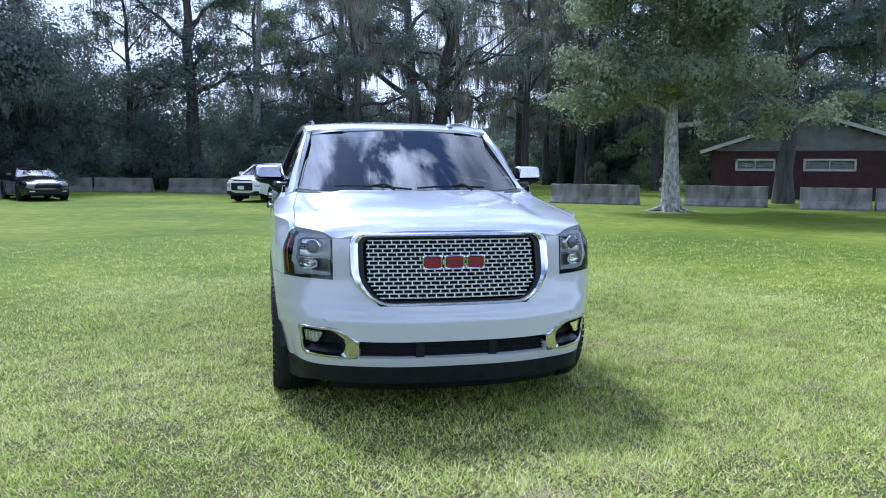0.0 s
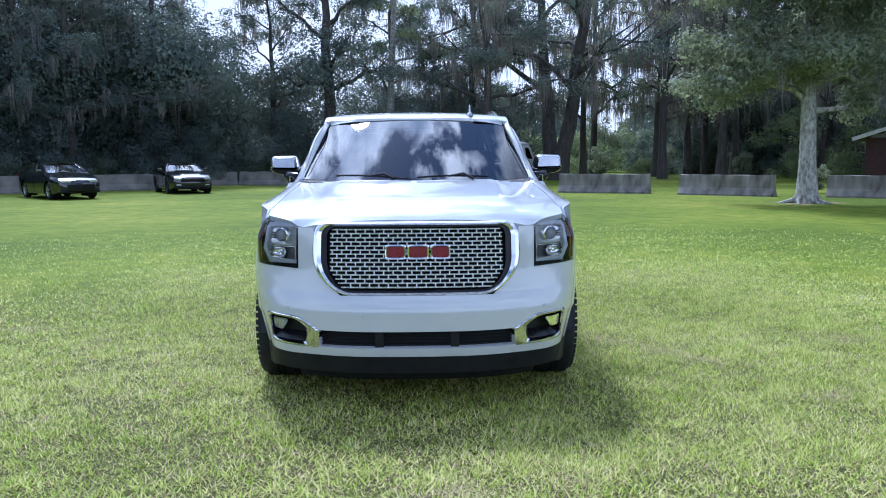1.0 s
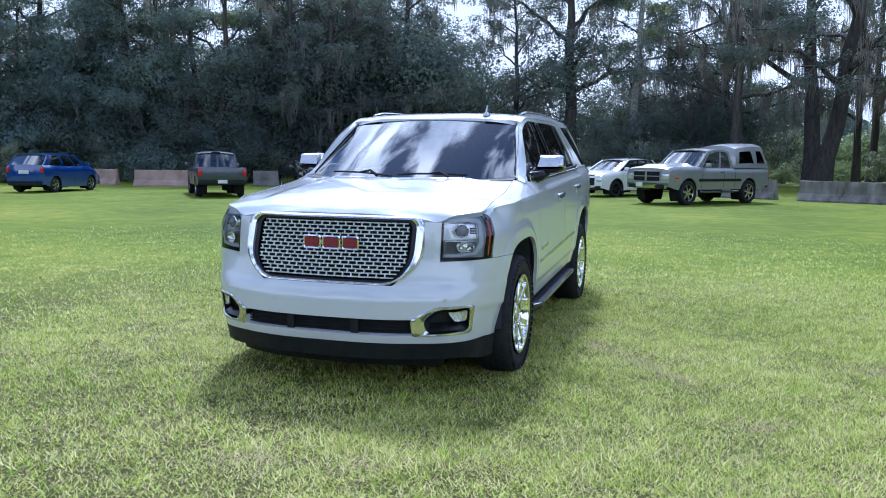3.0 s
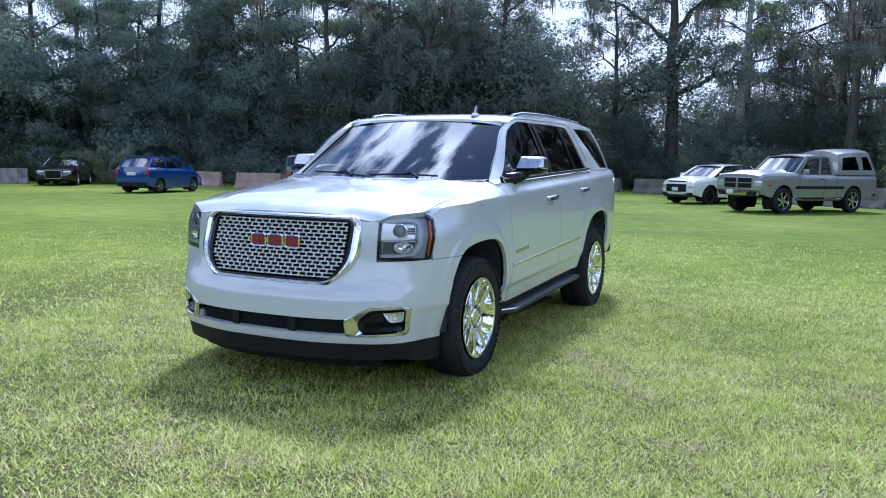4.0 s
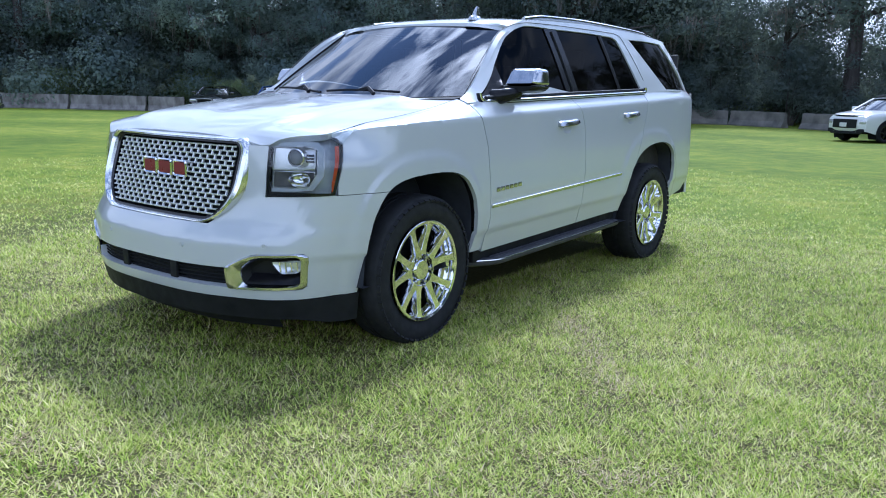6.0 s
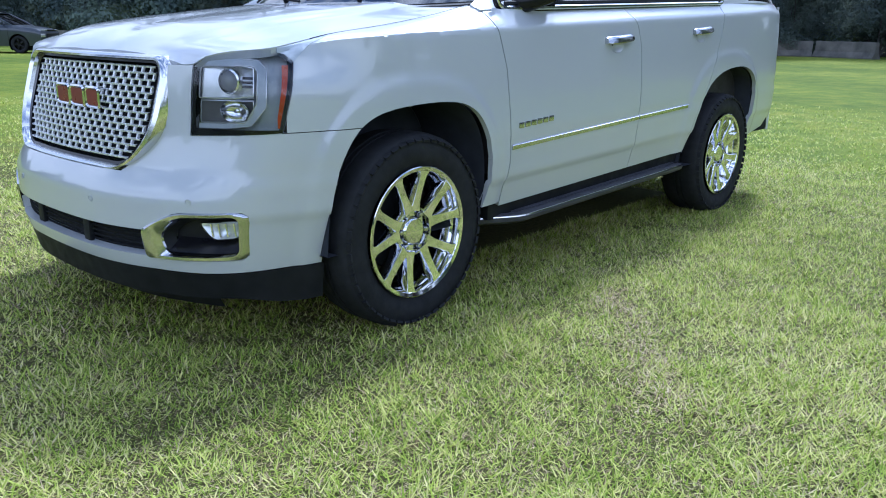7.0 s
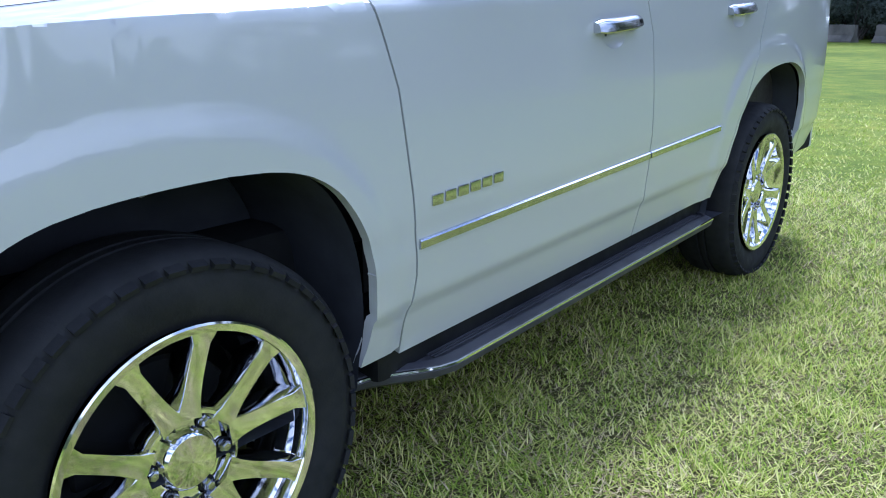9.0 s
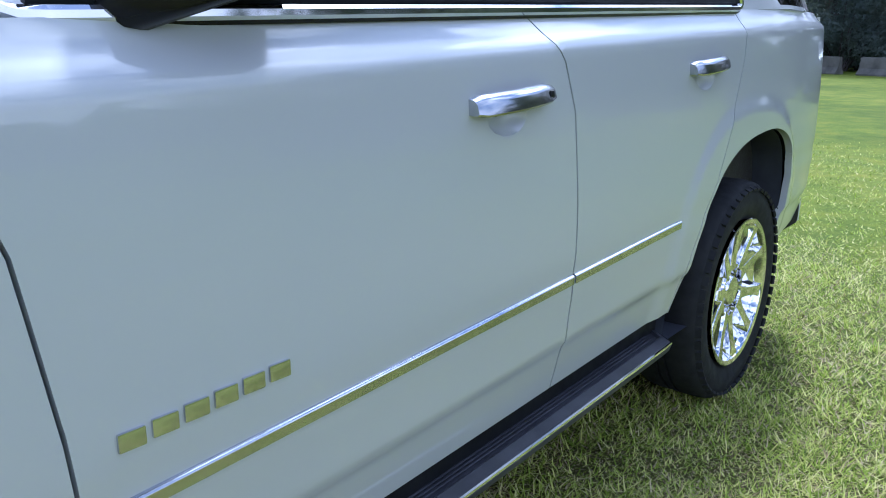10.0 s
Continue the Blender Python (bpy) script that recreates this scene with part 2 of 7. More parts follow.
# wells lifted to blue-grey, lens haze put into their colour
M_WELL = dull(surface("hazed_wheel_housing", (0.030, 0.033, 0.042), (0.048, 0.052, 0.064), 7, (0.85, 0.95), 0.1), 0.1)
M_RUBBER = dull(surface("tyre_rubber", (0.010, 0.011, 0.013), (0.019, 0.020, 0.023), 14, (0.65, 0.85), 0.25, 160, dist=0.003), 0.28)
M_RED = surface("red_enamel", (0.15, 0.012, 0.026), (0.20, 0.018, 0.034), 12, (0.25, 0.35), 0.0)
M_AMBER = surface("amber_lens", (0.46, 0.048, 0.006), (0.54, 0.065, 0.009), 30, (0.2, 0.3), 0.0)
M_REDLENS = surface("red_lens", (0.30, 0.010, 0.012), (0.42, 0.016, 0.016), 30, (0.12, 0.2), 0.0)
M_GUIDE = surface("frosted_light_guide", (0.34, 0.38, 0.43), (0.42, 0.46, 0.51), 16, (0.2, 0.3), 0.0)
M_SOFTCHROME = surface("soft_chrome", (0.70, 0.71, 0.73), (0.78, 0.78, 0.79), 20, (0.13, 0.18), 0.0, metallic=1.0)
M_HOUSING = surface("lamp_housing", (0.66, 0.67, 0.69), (0.78, 0.79, 0.81), 16, (0.18, 0.26), 0.0, metallic=0.6)
M_LENSGREY = surface("projector_glass", (0.16, 0.17, 0.185), (0.22, 0.23, 0.245), 20, (0.06, 0.1), 0.0)
M_GLASS = glass_sheet("windscreen_glass", (0.26, 0.28, 0.28), 1.0, 1.95)
M_DARKGLASS = glass_sheet("privacy_glass", (0.045, 0.045, 0.05), 0.5, 1.17)
# gloss cut down so that these panes mirror less sky
M_DULLGLASS = glass_sheet("low_gloss_tinted_glass", (0.10, 0.10, 0.11), 0.30, 1.3)
M_CLEAR = glass_sheet("clear_lens", (0.94, 0.95, 0.96), 1.0, 1.4)
M_LEATHER = surface("dark_leather", (0.018, 0.017, 0.018), (0.035, 0.033, 0.033), 10, (0.45, 0.6), 0.2, 120)
M_TRIM = surface("grey_trim", (0.10, 0.10, 0.10), (0.16, 0.155, 0.15), 10, (0.5, 0.7), 0.2, 120)
M_CONCRETE = surface("weathered_concrete", (0.085, 0.075, 0.065), (0.28, 0.265, 0.245), 2.6, (0.8, 0.95), 0.5, 22, stretch=(1.2, 1.2, 0.45), dist=0.02, detail=9)
M_CONCRETE_RED = surface("ruddy_concrete", (0.24, 0.155, 0.125), (0.38, 0.285, 0.24), 1.6, (0.8, 0.95), 0.5, 22, dist=0.02, detail=8)
# darker concrete for the back barriers, with the tree shade painted in
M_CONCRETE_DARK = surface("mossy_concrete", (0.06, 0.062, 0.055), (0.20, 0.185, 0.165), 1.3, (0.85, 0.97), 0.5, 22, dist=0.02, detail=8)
M_BARK = surface("grey_bark", (0.036, 0.031, 0.028), (0.100, 0.090, 0.082), 2.2, (0.85, 0.98), 0.9, 6, stretch=(3, 3, 0.7), dist=0.06, detail=8)
M_BARK_PALE = surface("lichen_bark", (0.11, 0.105, 0.092), (0.50, 0.50, 0.45), 5.5, (0.85, 0.98), 0.8, 8, stretch=(2, 2, 1.0), dist=0.05, detail=8)
M_LEAF_DARK = leaf_material("dark_oak_leaves", (0.125, 0.162, 0.160), (0.175, 0.218, 0.200), 0.58)
M_LEAF_MID = leaf_material("green_leaves", (0.140, 0.190, 0.135), (0.230, 0.290, 0.170), 0.62, 0.6)
# leaves made paler and bluer, air haze put into their colour
M_LEAF_HAZE = leaf_material("haze_tinted_leaves", (0.180, 0.240, 0.235), (0.265, 0.335, 0.300), 0.58)
M_LEAF_GREY = leaf_material("silvery_leaves", (0.190, 0.225, 0.165), (0.34, 0.38, 0.265), 0.52)
M_MOSS = leaf_material("spanish_moss", (0.140, 0.130, 0.126), (0.275, 0.256, 0.245), 0.40)
M_GROUND = ground_material()
M_GRASS = grass_material("lawn_blades", [(0.26, (0.055, 0.095, 0.014)), (0.42, (0.235, 0.345, 0.030)), (0.57, (0.42, 0.52, 0.070)), (0.72, (0.66, 0.665, 0.19)), (0.90, (0.86, 0.80, 0.40))])
M_THATCH = grass_material("dead_thatch", [(0.30, (0.20, 0.145, 0.075)), (0.55, (0.40, 0.31, 0.165)), (0.85, (0.66, 0.56, 0.35))], 0.2)
M_SOIL = surface("bare_soil", (0.15, 0.118, 0.060), (0.24, 0.185, 0.10), 3.0, (0.9, 1.0), 0.6, 25, dist=0.02)
M_SIDING = surface("dark_red_siding", (0.024, 0.008, 0.009), (0.046, 0.015, 0.015), 2.5, (0.7, 0.85), 0.15, 30)
M_SHINGLE = surface("grey_shingles", (0.06, 0.06, 0.06), (0.13, 0.125, 0.12), 3, (0.85, 0.95), 0.4, 40)
M_WHITETRIM = surface("white_trim", (0.34, 0.34, 0.33), (0.46, 0.46, 0.45), 4, (0.5, 0.7), 0.1, 40)
M_GREYWALL = surface("grey_siding", (0.11, 0.112, 0.115), (0.18, 0.182, 0.185), 2, (0.7, 0.85), 0.1, 30)

# ---- mesh helpers ----
def lerp(a, b, k):
    return a + (b - a) * k


def smooth(a, b, v):
    k = min(1.0, max(0.0, (v - a) / (b - a)))
    return k * k * (3 - 2 * k)


def curve_of(pairs):
    """Smooth interpolation through (key, value) pairs, flat beyond the ends."""
    xs = [p[0] for p in pairs]
    ys = [p[1] for p in pairs]
    n = len(xs)
    d = [(ys[i + 1] - ys[i]) / (xs[i + 1] - xs[i]) for i in range(n - 1)]
    t = [d[0]] + [0 if d[i - 1] * d[i] <= 0 else 2 * d[i - 1] * d[i] / (d[i - 1] + d[i]) for i in range(1, n - 1)] + [d[-1]]

    def f(v):
        if v <= xs[0]:
            return ys[0]
        if v >= xs[-1]:
            return ys[-1]
        i = 0
        while v > xs[i + 1]:
            i += 1
        h = xs[i + 1] - xs[i]
        k = (v - xs[i]) / h
        return (ys[i] * (1 + 2 * k) * (1 - k) ** 2 + t[i] * h * k * (1 - k) ** 2
                + ys[i + 1] * k * k * (3 - 2 * k) + t[i + 1] * h * k * k * (k - 1))
    return f


def thing(name, label, category, m=None, group="", kind=""):
    ob = new(name)
    ob.empty_display_size = 0.1
    if m is not None:
        ob.matrix_world = m
    return tagged(ob, label, category, group, kind)


def finish(name, bm, material, parent=None, label="", shade=38.0):
    """Link a bmesh as one mesh object; edges sharper than shade degrees stay crisp."""
    bm.normal_update()
    if shade:
        lim = radians(shade)
        for f in bm.faces:
            f.smooth = True
        for e in bm.edges:
            e.smooth = not (len(e.link_faces) == 2 and e.calc_face_angle(0.0) > lim)
    me = bpy.data.meshes.new(name)
    bm.to_mesh(me)
    bm.free()
    me.materials.append(material)
    ob = new(name, me)
    if parent is not None:
        ob.parent = parent
    if label:
        ob["label"] = label
    return ob


def part(name, bm, material, parent, label="", shade=38.0):
    return finish(name, bm, material, parent, label, shade)


def sheet(u0, u1, v0, v1, nu, nv):
    """Flat grid in the (u, v) plane; v0 and v1 may be functions of u."""
    bm = bmesh.new()
    f0 = v0 if callable(v0) else (lambda u: v0)
    f1 = v1 if callable(v1) else (lambda u: v1)
    rows = []
    for i in range(nu + 1):
        u = lerp(u0, u1, i / nu)
        a, b = f0(u), f1(u)
        rows.append([bm.verts.new((u, lerp(a, b, j / nv), 0)) for j in range(nv + 1)])
    for i in range(nu):
        for j in range(nv):
            bm.faces.new((rows[i][j], rows[i + 1][j], rows[i + 1][j + 1], rows[i][j + 1]))
    return bm


def slice_lines(bm, poly):
    """Cut the faces round a polygon along its sides, leaving the rest of the sheet whole."""
    x0, x1 = min(p[0] for p in poly) - .005, max(p[0] for p in poly) + .005
    y0, y1 = min(p[1] for p in poly) - .005, max(p[1] for p in poly) + .005
    for k in range(len(poly)):
        (a, b), (c, d) = poly[k], poly[(k + 1) % len(poly)]
        n = Vector((d - b, a - c, 0))
        if n.length < 1e-9:
            continue
        fs = [f for f in bm.faces if max(v.co.x for v in f.verts) > x0 and min(v.co.x for v in f.verts) < x1 and max(v.co.y for v in f.verts) > y0 and min(v.co.y for v in f.verts) < y1]
        es = list({e for f in fs for e in f.edges})
        vs = list({v for f in fs for v in f.verts})
        bmesh.ops.bisect_plane(bm, geom=vs + es + fs, dist=1e-4, plane_co=(a, b, 0), plane_no=n.normalized())


def slice_path(bm, pts):
    """Cut a flat sheet along an open path, so that a crease falls on an edge."""
    for (a, b), (c, d) in zip(pts, pts[1:]):
        fs = [f for f in bm.faces if a - .03 < f.calc_center_median().x < c + .03]
        es = list({e for f in fs for e in f.edges})
        vs = list({v for f in fs for v in f.verts})
        bmesh.ops.bisect_plane(bm, geom=vs + es + fs, dist=1e-5, plane_co=(a, b, 0), plane_no=Vector((d - b, a - c, 0)).normalized())


def inside(poly, p):
    hit = False
    for k in range(len(poly)):
        (a, b), (c, d) = poly[k], poly[(k + 1) % len(poly)]
        if (b > p[1]) != (d > p[1]) and p[0] < a + (c - a) * (p[1] - b) / (d - b):
            hit = not hit
    return hit


def cut_out(bm, poly):
    """Take a convex polygon out of a flat sheet."""
    slice_lines(bm, poly)
    bmesh.ops.delete(bm, geom=[f for f in bm.faces if inside(poly, f.calc_center_median())], context='FACES')
    bmesh.ops.remove_doubles(bm, verts=bm.verts[:], dist=.0008)


def keep_in(bm, poly):
    slice_lines(bm, poly)
    bmesh.ops.delete(bm, geom=[f for f in bm.faces if not inside(poly, f.calc_center_median())], context='FACES')


def wrap(bm, fn):
    for v in bm.verts:
        v.co = Vector(fn(v.co.x, v.co.y))
    return bm


def flange(bm, depth, toward):
    """Turn the edges of a panel inwards, towards a point, to give it thickness."""
    bmesh.ops.recalc_face_normals(bm, faces=bm.faces[:])
    bm.normal_update()
    tot = sum(f.normal.dot(f.calc_center_median() - Vector(toward)) * f.calc_area() for f in bm.faces)
    if tot < 0:
        bmesh.ops.reverse_faces(bm, faces=bm.faces[:])
        bm.normal_update()
    edges = [e for e in bm.edges if len(e.link_faces) == 1]
    inner = {}
    for e in edges:
        for v in e.verts:
            if v not in inner:
                inner[v] = v.normal.copy()
    for v, n in list(inner.items()):
        inner[v] = bm.verts.new(v.co - n * depth)
    for e in edges:
        lp = e.link_loops[0]
        a, b = lp.vert, lp.link_loop_next.vert
        bm.faces.new((b, a, inner[a], inner[b]))
    return bm


def box(bm, m, sx, sy, sz, bevel=0.0):
    r = bmesh.ops.create_cube(bm, size=1.0, matrix=m @ Matrix.Diagonal((sx, sy, sz, 1)))
    if bevel:
        es = {e for v in r["verts"] for e in v.link_edges}
        bmesh.ops.bevel(bm, geom=list(es), offset=bevel, segments=2, profile=0.6, affect='EDGES')


def lathe(bm, prof, n, m=None, closed=False):
    """Turn (radius, along) pairs round the local x axis."""
    m = m or Matrix()
    rings = []
    for k in range(n):
        a = 2 * math.pi * k / n
        rings.append([bm.verts.new(m @ Vector((h, r * math.cos(a), r * math.sin(a)))) for r, h in prof])
    c = len(prof)
    for k in range(n):
        p, q = rings[k], rings[(k + 1) % n]
        for j in range(c if closed else c - 1):
            bm.faces.new((p[j], q[j], q[(j + 1) % c], p[(j + 1) % c]))


def tube(bm, pts, rad, n=8, cap=True):
    """Tapered tube along points; rad is a number or one per point."""
    pts = [Vector(p) for p in pts]
    rs = rad if isinstance(rad, (list, tuple)) else [rad] * len(pts)
    rings, side = [], None
    for i, p in enumerate(pts):
        d = (pts[min(i + 1, len(pts) - 1)] - pts[max(i - 1, 0)]).normalized()
        if side is None:
            side = d.cross(Vector((0.3, 0.2, 1.0)) if abs(d.z) < 0.9 else Vector((1, 0, 0))).normalized()
        side = (side - d * side.dot(d)).normalized()
        up = d.cross(side)
        rings.append([bm.verts.new(p + (side * math.cos(2 * math.pi * k / n) + up * math.sin(2 * math.pi * k / n)) * rs[i]) for k in range(n)])
    for i in range(len(pts) - 1):
        for k in range(n):
            bm.faces.new((rings[i][k], rings[i][(k + 1) % n], rings[i + 1][(k + 1) % n], rings[i + 1][k]))
    if cap:
        bm.faces.new(rings[0][::-1])
        bm.faces.new(rings[-1])


def loop_points(corners, radius, per=5):
    """Closed outline with rounded corners; the same count for every outline with as many corners."""
    out, n = [], len(corners)
    rad = radius if isinstance(radius, (list, tuple)) else [radius] * n
    for k in range(n):
        p, a, b = Vector(corners[k]), Vector(corners[k - 1]), Vector(corners[(k + 1) % n])
        r = min(rad[k], (a - p).length * 0.48, (b - p).length * 0.48)
        s, e = p + (a - p).normalized() * r, p + (b - p).normalized() * r
        for j in range(per + 1):
            t = j / per
            out.append(s * (1 - t) ** 2 + p * 2 * t * (1 - t) + e * t * t)
        nxt = Vector(corners[(k + 1) % n])
        r2 = min(rad[(k + 1) % n], (nxt - p).length * 0.48)
        s2 = nxt + (p - nxt).normalized() * r2
        for j in range(1, 4):
            out.append(e.lerp(s2, j / 4))
    return out


def ring_band(bm, loops):
    """Skin a list of closed outlines of equal count."""
    vs = [[bm.verts.new(p) for p in lp] for lp in loops]
    for a, b in zip(vs, vs[1:]):
        for k in range(len(a)):
            j = (k + 1) % len(a)
            bm.faces.new((a[k], a[j], b[j], b[k]))
    return vs


def mesh_from_arrays(name, verts, faces, material):
    """One mesh from numpy arrays; faces all of one corner count."""
    me = bpy.data.meshes.new(name)
    n, k = faces.shape
    me.vertices.add(len(verts))
    me.vertices.foreach_set("co", verts.astype(np.float32).ravel())
    me.loops.add(n * k)
    me.loops.foreach_set("vertex_index", faces.astype(np.int32).ravel())
    me.polygons.add(n)
    me.polygons.foreach_set("loop_start", np.arange(0, n * k, k, dtype=np.int32))
    me.polygons.foreach_set("loop_total", np.full(n, k, dtype=np.int32))
    me.update()
    me.materials.append(material)
    return me

# ---- the white sport-utility vehicle; nose towards -y, its left side towards +x ----
PLAN = [(0, .03), (.15, .033), (.31, .045), (.45, .075), (.55, .11), (.66, .155), (.75, .205), (.83, .27), (.89, .345), (.935, .43),
        (.965, .52), (.985, .62), (1.0, .75), (1.012, 1.0), (1.018, 1.4), (1.02, 2.0), (1.02, 3.0), (1.02, 3.6), (1.012, 4.1),
        (.998, 4.5), (.975, 4.8), (.94, 4.97), (.87, 5.07), (.7, 5.12), (.4, 5.14), (0, 5.15)]


def plan_table():
    pts = [(-PLAN[1][0], PLAN[1][1])] + PLAN + [(-PLAN[-2][0], PLAN[-2][1])]
    out = []
    for i in range(1, len(pts) - 2):
        p0, p1, p2, p3 = (np.array(p) for p in pts[i - 1:i + 3])
        for j in range(24):
            t = j / 24
            out.append(0.5 * (2 * p1 + (p2 - p0) * t + (2 * p0 - 5 * p1 + 4 * p2 - p3) * t * t + (3 * p1 - p0 - 3 * p2 + p3) * t ** 3))
    out.append(np.array(PLAN[-1]))
    out = np.array(out)
    run = np.concatenate([[0], np.cumsum(np.linalg.norm(np.diff(out, axis=0), axis=1))])
    return out, run


PL, PS = plan_table()
PL_MID = int(np.argmax(PL[:, 0]))


def ux(x):
    return float(np.interp(x, PL[:PL_MID, 0], PS[:PL_MID]))


def uy(y):
    return float(np.interp(y, PL[:, 1], PS))


def plan_at(u):
    s = -1 if u < 0 else 1
    a = abs(u)
    x, y = float(np.interp(a, PS, PL[:, 0])), float(np.interp(a, PS, PL[:, 1]))
    x2, y2 = float(np.interp(a + .01, PS, PL[:, 0])), float(np.interp(a + .01, PS, PL[:, 1]))
    x1, y1 = float(np.interp(max(a - .01, 0), PS, PL[:, 0])), float(np.interp(max(a - .01, 0), PS, PL[:, 1]))
    tx, ty = x2 - x1, y2 - y1
    ln = math.hypot(tx, ty) or 1
    return s, x, y, ty / ln, -tx / ln


side_inset = curve_of([(.18, .12), (.33, .066), (.40, .050), (.47, .034), (.520, .0215), (.533, .0120), (.60, .0065), (.652, .0015), (.678, .0022), (.700, .0012), (.722, -.0014), (.75, -.002), (.88, .0), (1.02, .005),
                       (1.12, .011), (1.176, .016), (1.188, .022), (1.200, .034), (1.218, .050), (1.24, .066), (1.27, .079), (1.34, .09)])
front_inset = curve_of([(.18, .13), (.26, .06), (.33, .022), (.40, .006), (.48, 0), (.585, 0), (.635, .018), (.70, .056), (.81, .088), (.95, .102), (1.05, .118), (1.12, .15)])
rear_inset = curve_of([(.3, .12), (.5, .03), (.6, 0), (.78, 0), (.83, .03), (.95, .05), (1.3, .08)])
crease_front = curve_of([(.40, 1.06), (.55, 1.112), (.7, 1.135), (1.0, 1.158), (1.225, 1.169), (1.56, 1.188)])
hood_edge_x = curve_of([(.262, .635), (.283, .68), (.31, .727), (.36, .80), (.41, .852), (.46, .876), (.58, .878), (.70, .872), (1.0, .868), (1.3, .845), (1.56, .815)])
hood_edge_z = curve_of([(.262, 1.048), (.283, 1.052), (.31, 1.081), (.36, 1.096), (.41, 1.102), (.46, 1.108), (.58, 1.130), (.70, 1.152), (1.0, 1.190), (1.3, 1.235), (1.56, 1.285)])
U_A, U_B = ux(.70), uy(.50)


def shear(y):
    return .045 * (min(max(y, 1.0), 4.6) - 1.56)


def body(u, z):
    """Outer skin below the windows."""
    s, x, y, nx, ny = plan_at(u)
    a = abs(u)
    wf = 1 - smooth(U_A, U_B, a)
    wr = smooth(uy(4.85), uy(5.1), a)
    low = smooth(.9, .45, z)
    zz = z - shear(y) * (1 - low) - shear(y) * .55 * low
    if y < 1.0:
        zz = z
    d = lerp(side_inset(zz), rear_inset(z), wr) * (1 - wf)
    d += .06 * smooth(.95, 1.13, z) * (1 - wf) * smooth(.85, .6, y)
    # raised lip round the wheel arches
    for yc, zc, ra, rb in ((1.04, .40, .45, .50), (3.92, .44, .515, .52)):
        rho = (abs((y - yc) / ra) ** 2.4 + abs((max(z, zc) - zc) / rb) ** 2.4) ** (1 / 2.4)
        d -= .009 * smooth(1.24, 1.15, rho) * (1 - wf)
    back = front_inset(z) * wf
    zc = crease_front(y)
    if .42 < y < 1.57 and a > U_A and z > zc:
        k = min(1.0, (z - zc) / .10)
        dc = side_inset(1.188) + .06 * smooth(.95, 1.13, zc) * smooth(.85, .6, y)
        px, py = x - nx * dc, y - ny * dc
        ex, ez = hood_edge_x(y), hood_edge_z(y)
        return (s * lerp(px, ex, k), py, zc + (ez - zc) * math.sin(k * math.pi / 2) ** .9)
    return (s * (x - nx * d), y - ny * d + back, z)


HUB = (0, 2.6, .8)
ARCH_F = [(.588, .15), (.592, .34), (.606, .50), (.626, .62), (.656, .72), (.715, .81), (.79, .861), (.90, .887), (1.05, .898), (1.20, .898), (1.30, .883),
          (1.38, .842), (1.438, .77), (1.473, .69), (1.488, .59), (1.486, .48), (1.462, .41), (1.44, .15)]
ARCH_R = [(3.36, .15), (3.40, .47), (3.46, .60), (3.52, .74), (3.60, .845), (3.70, .905), (3.85, .948), (4.05, .963), (4.18, .957), (4.30, .925), (4.38, .87), (4.42, .79),
          (4.435, .68), (4.42, .57), (4.385, .48), (4.36, .15)]


def rounded(pts):
    """Halve the turn at every corner of an open run of points."""
    out = [pts[0]]
    for (a, b), (c, d) in zip(pts, pts[1:]):
        out += [(lerp(a, c, .25), lerp(b, d, .25)), (lerp(a, c, .75), lerp(b, d, .75))]
    return out + [pts[-1]]


ARCH_F, ARCH_R = rounded(rounded(ARCH_F)), rounded(rounded(ARCH_R))
arch_f = [(uy(a), b) for a, b in ARCH_F]
arch_r = [(uy(a), b) for a, b in ARCH_R]
U_N = ux(.677)
HEAD = [(U_N, .812), (uy(.44), .828), (uy(.475), .95), (uy(.505), 1.062), (uy(.455), 1.102), (ux(.80), 1.096), (ux(.725), 1.081), (U_N, 1.046)]
TAIL = [(uy(.505), 1.062), (uy(.62), 1.15), (uy(.70), 1.23), (uy(.70), 1.238), (uy(.455), 1.19), (uy(.455), 1.102)]
FOG_OUT = [(.546, .484), (.60, .515), (.685, .556), (.881, .561), (.876, .384), (.553, .380)]
FOG_ROUND = [.02, .08, .06, .035, .035, .02]
FOG_IN = [(.612, .470), (.655, .508), (.70, .534), (.856, .541), (.852, .407), (.632, .400)]
GRILLE_OUT = [(-.545, 1.078), (.545, 1.078), (.592, 1.030), (.592, .815), (.445, .671), (-.445, .671), (-.592, .815), (-.592, 1.030)]
GRILLE_IN = [(-.485, 1.046), (.485, 1.046), (.508, 1.015), (.508, .808), (.425, .700), (-.425, .700), (-.508, .808), (-.508, 1.015)]


def chamfered(poly, r):
    """Closed outline with each corner cut off at a distance r along both sides."""
    out = []
    for k, p in enumerate(poly):
        p, a, b = Vector(p), Vector(poly[k - 1]), Vector(poly[(k + 1) % len(poly)])
        out += [tuple(p + (a - p).normalized() * r), tuple(p + (b - p).normalized() * r)]
    return out


def mirror_u(poly):
    return [(-a, b) for a, b in poly]


def grille_y(x, z):
    k = (z - .67) / .41
    return .092 + .15 * k + .06 * (x / .6) ** 2 * (1 - .55 * k)


suv = thing("sport_utility_vehicle", "pearl white full-size sport-utility vehicle with chrome grille parked on lawn", "car")


def panel(name, bm, fn, material=M_WHITE, label="", depth=.03, parent=None):
    wrap(bm, fn)
    flange(bm, depth, HUB)
    return part(name, bm, material, parent or suv, label)


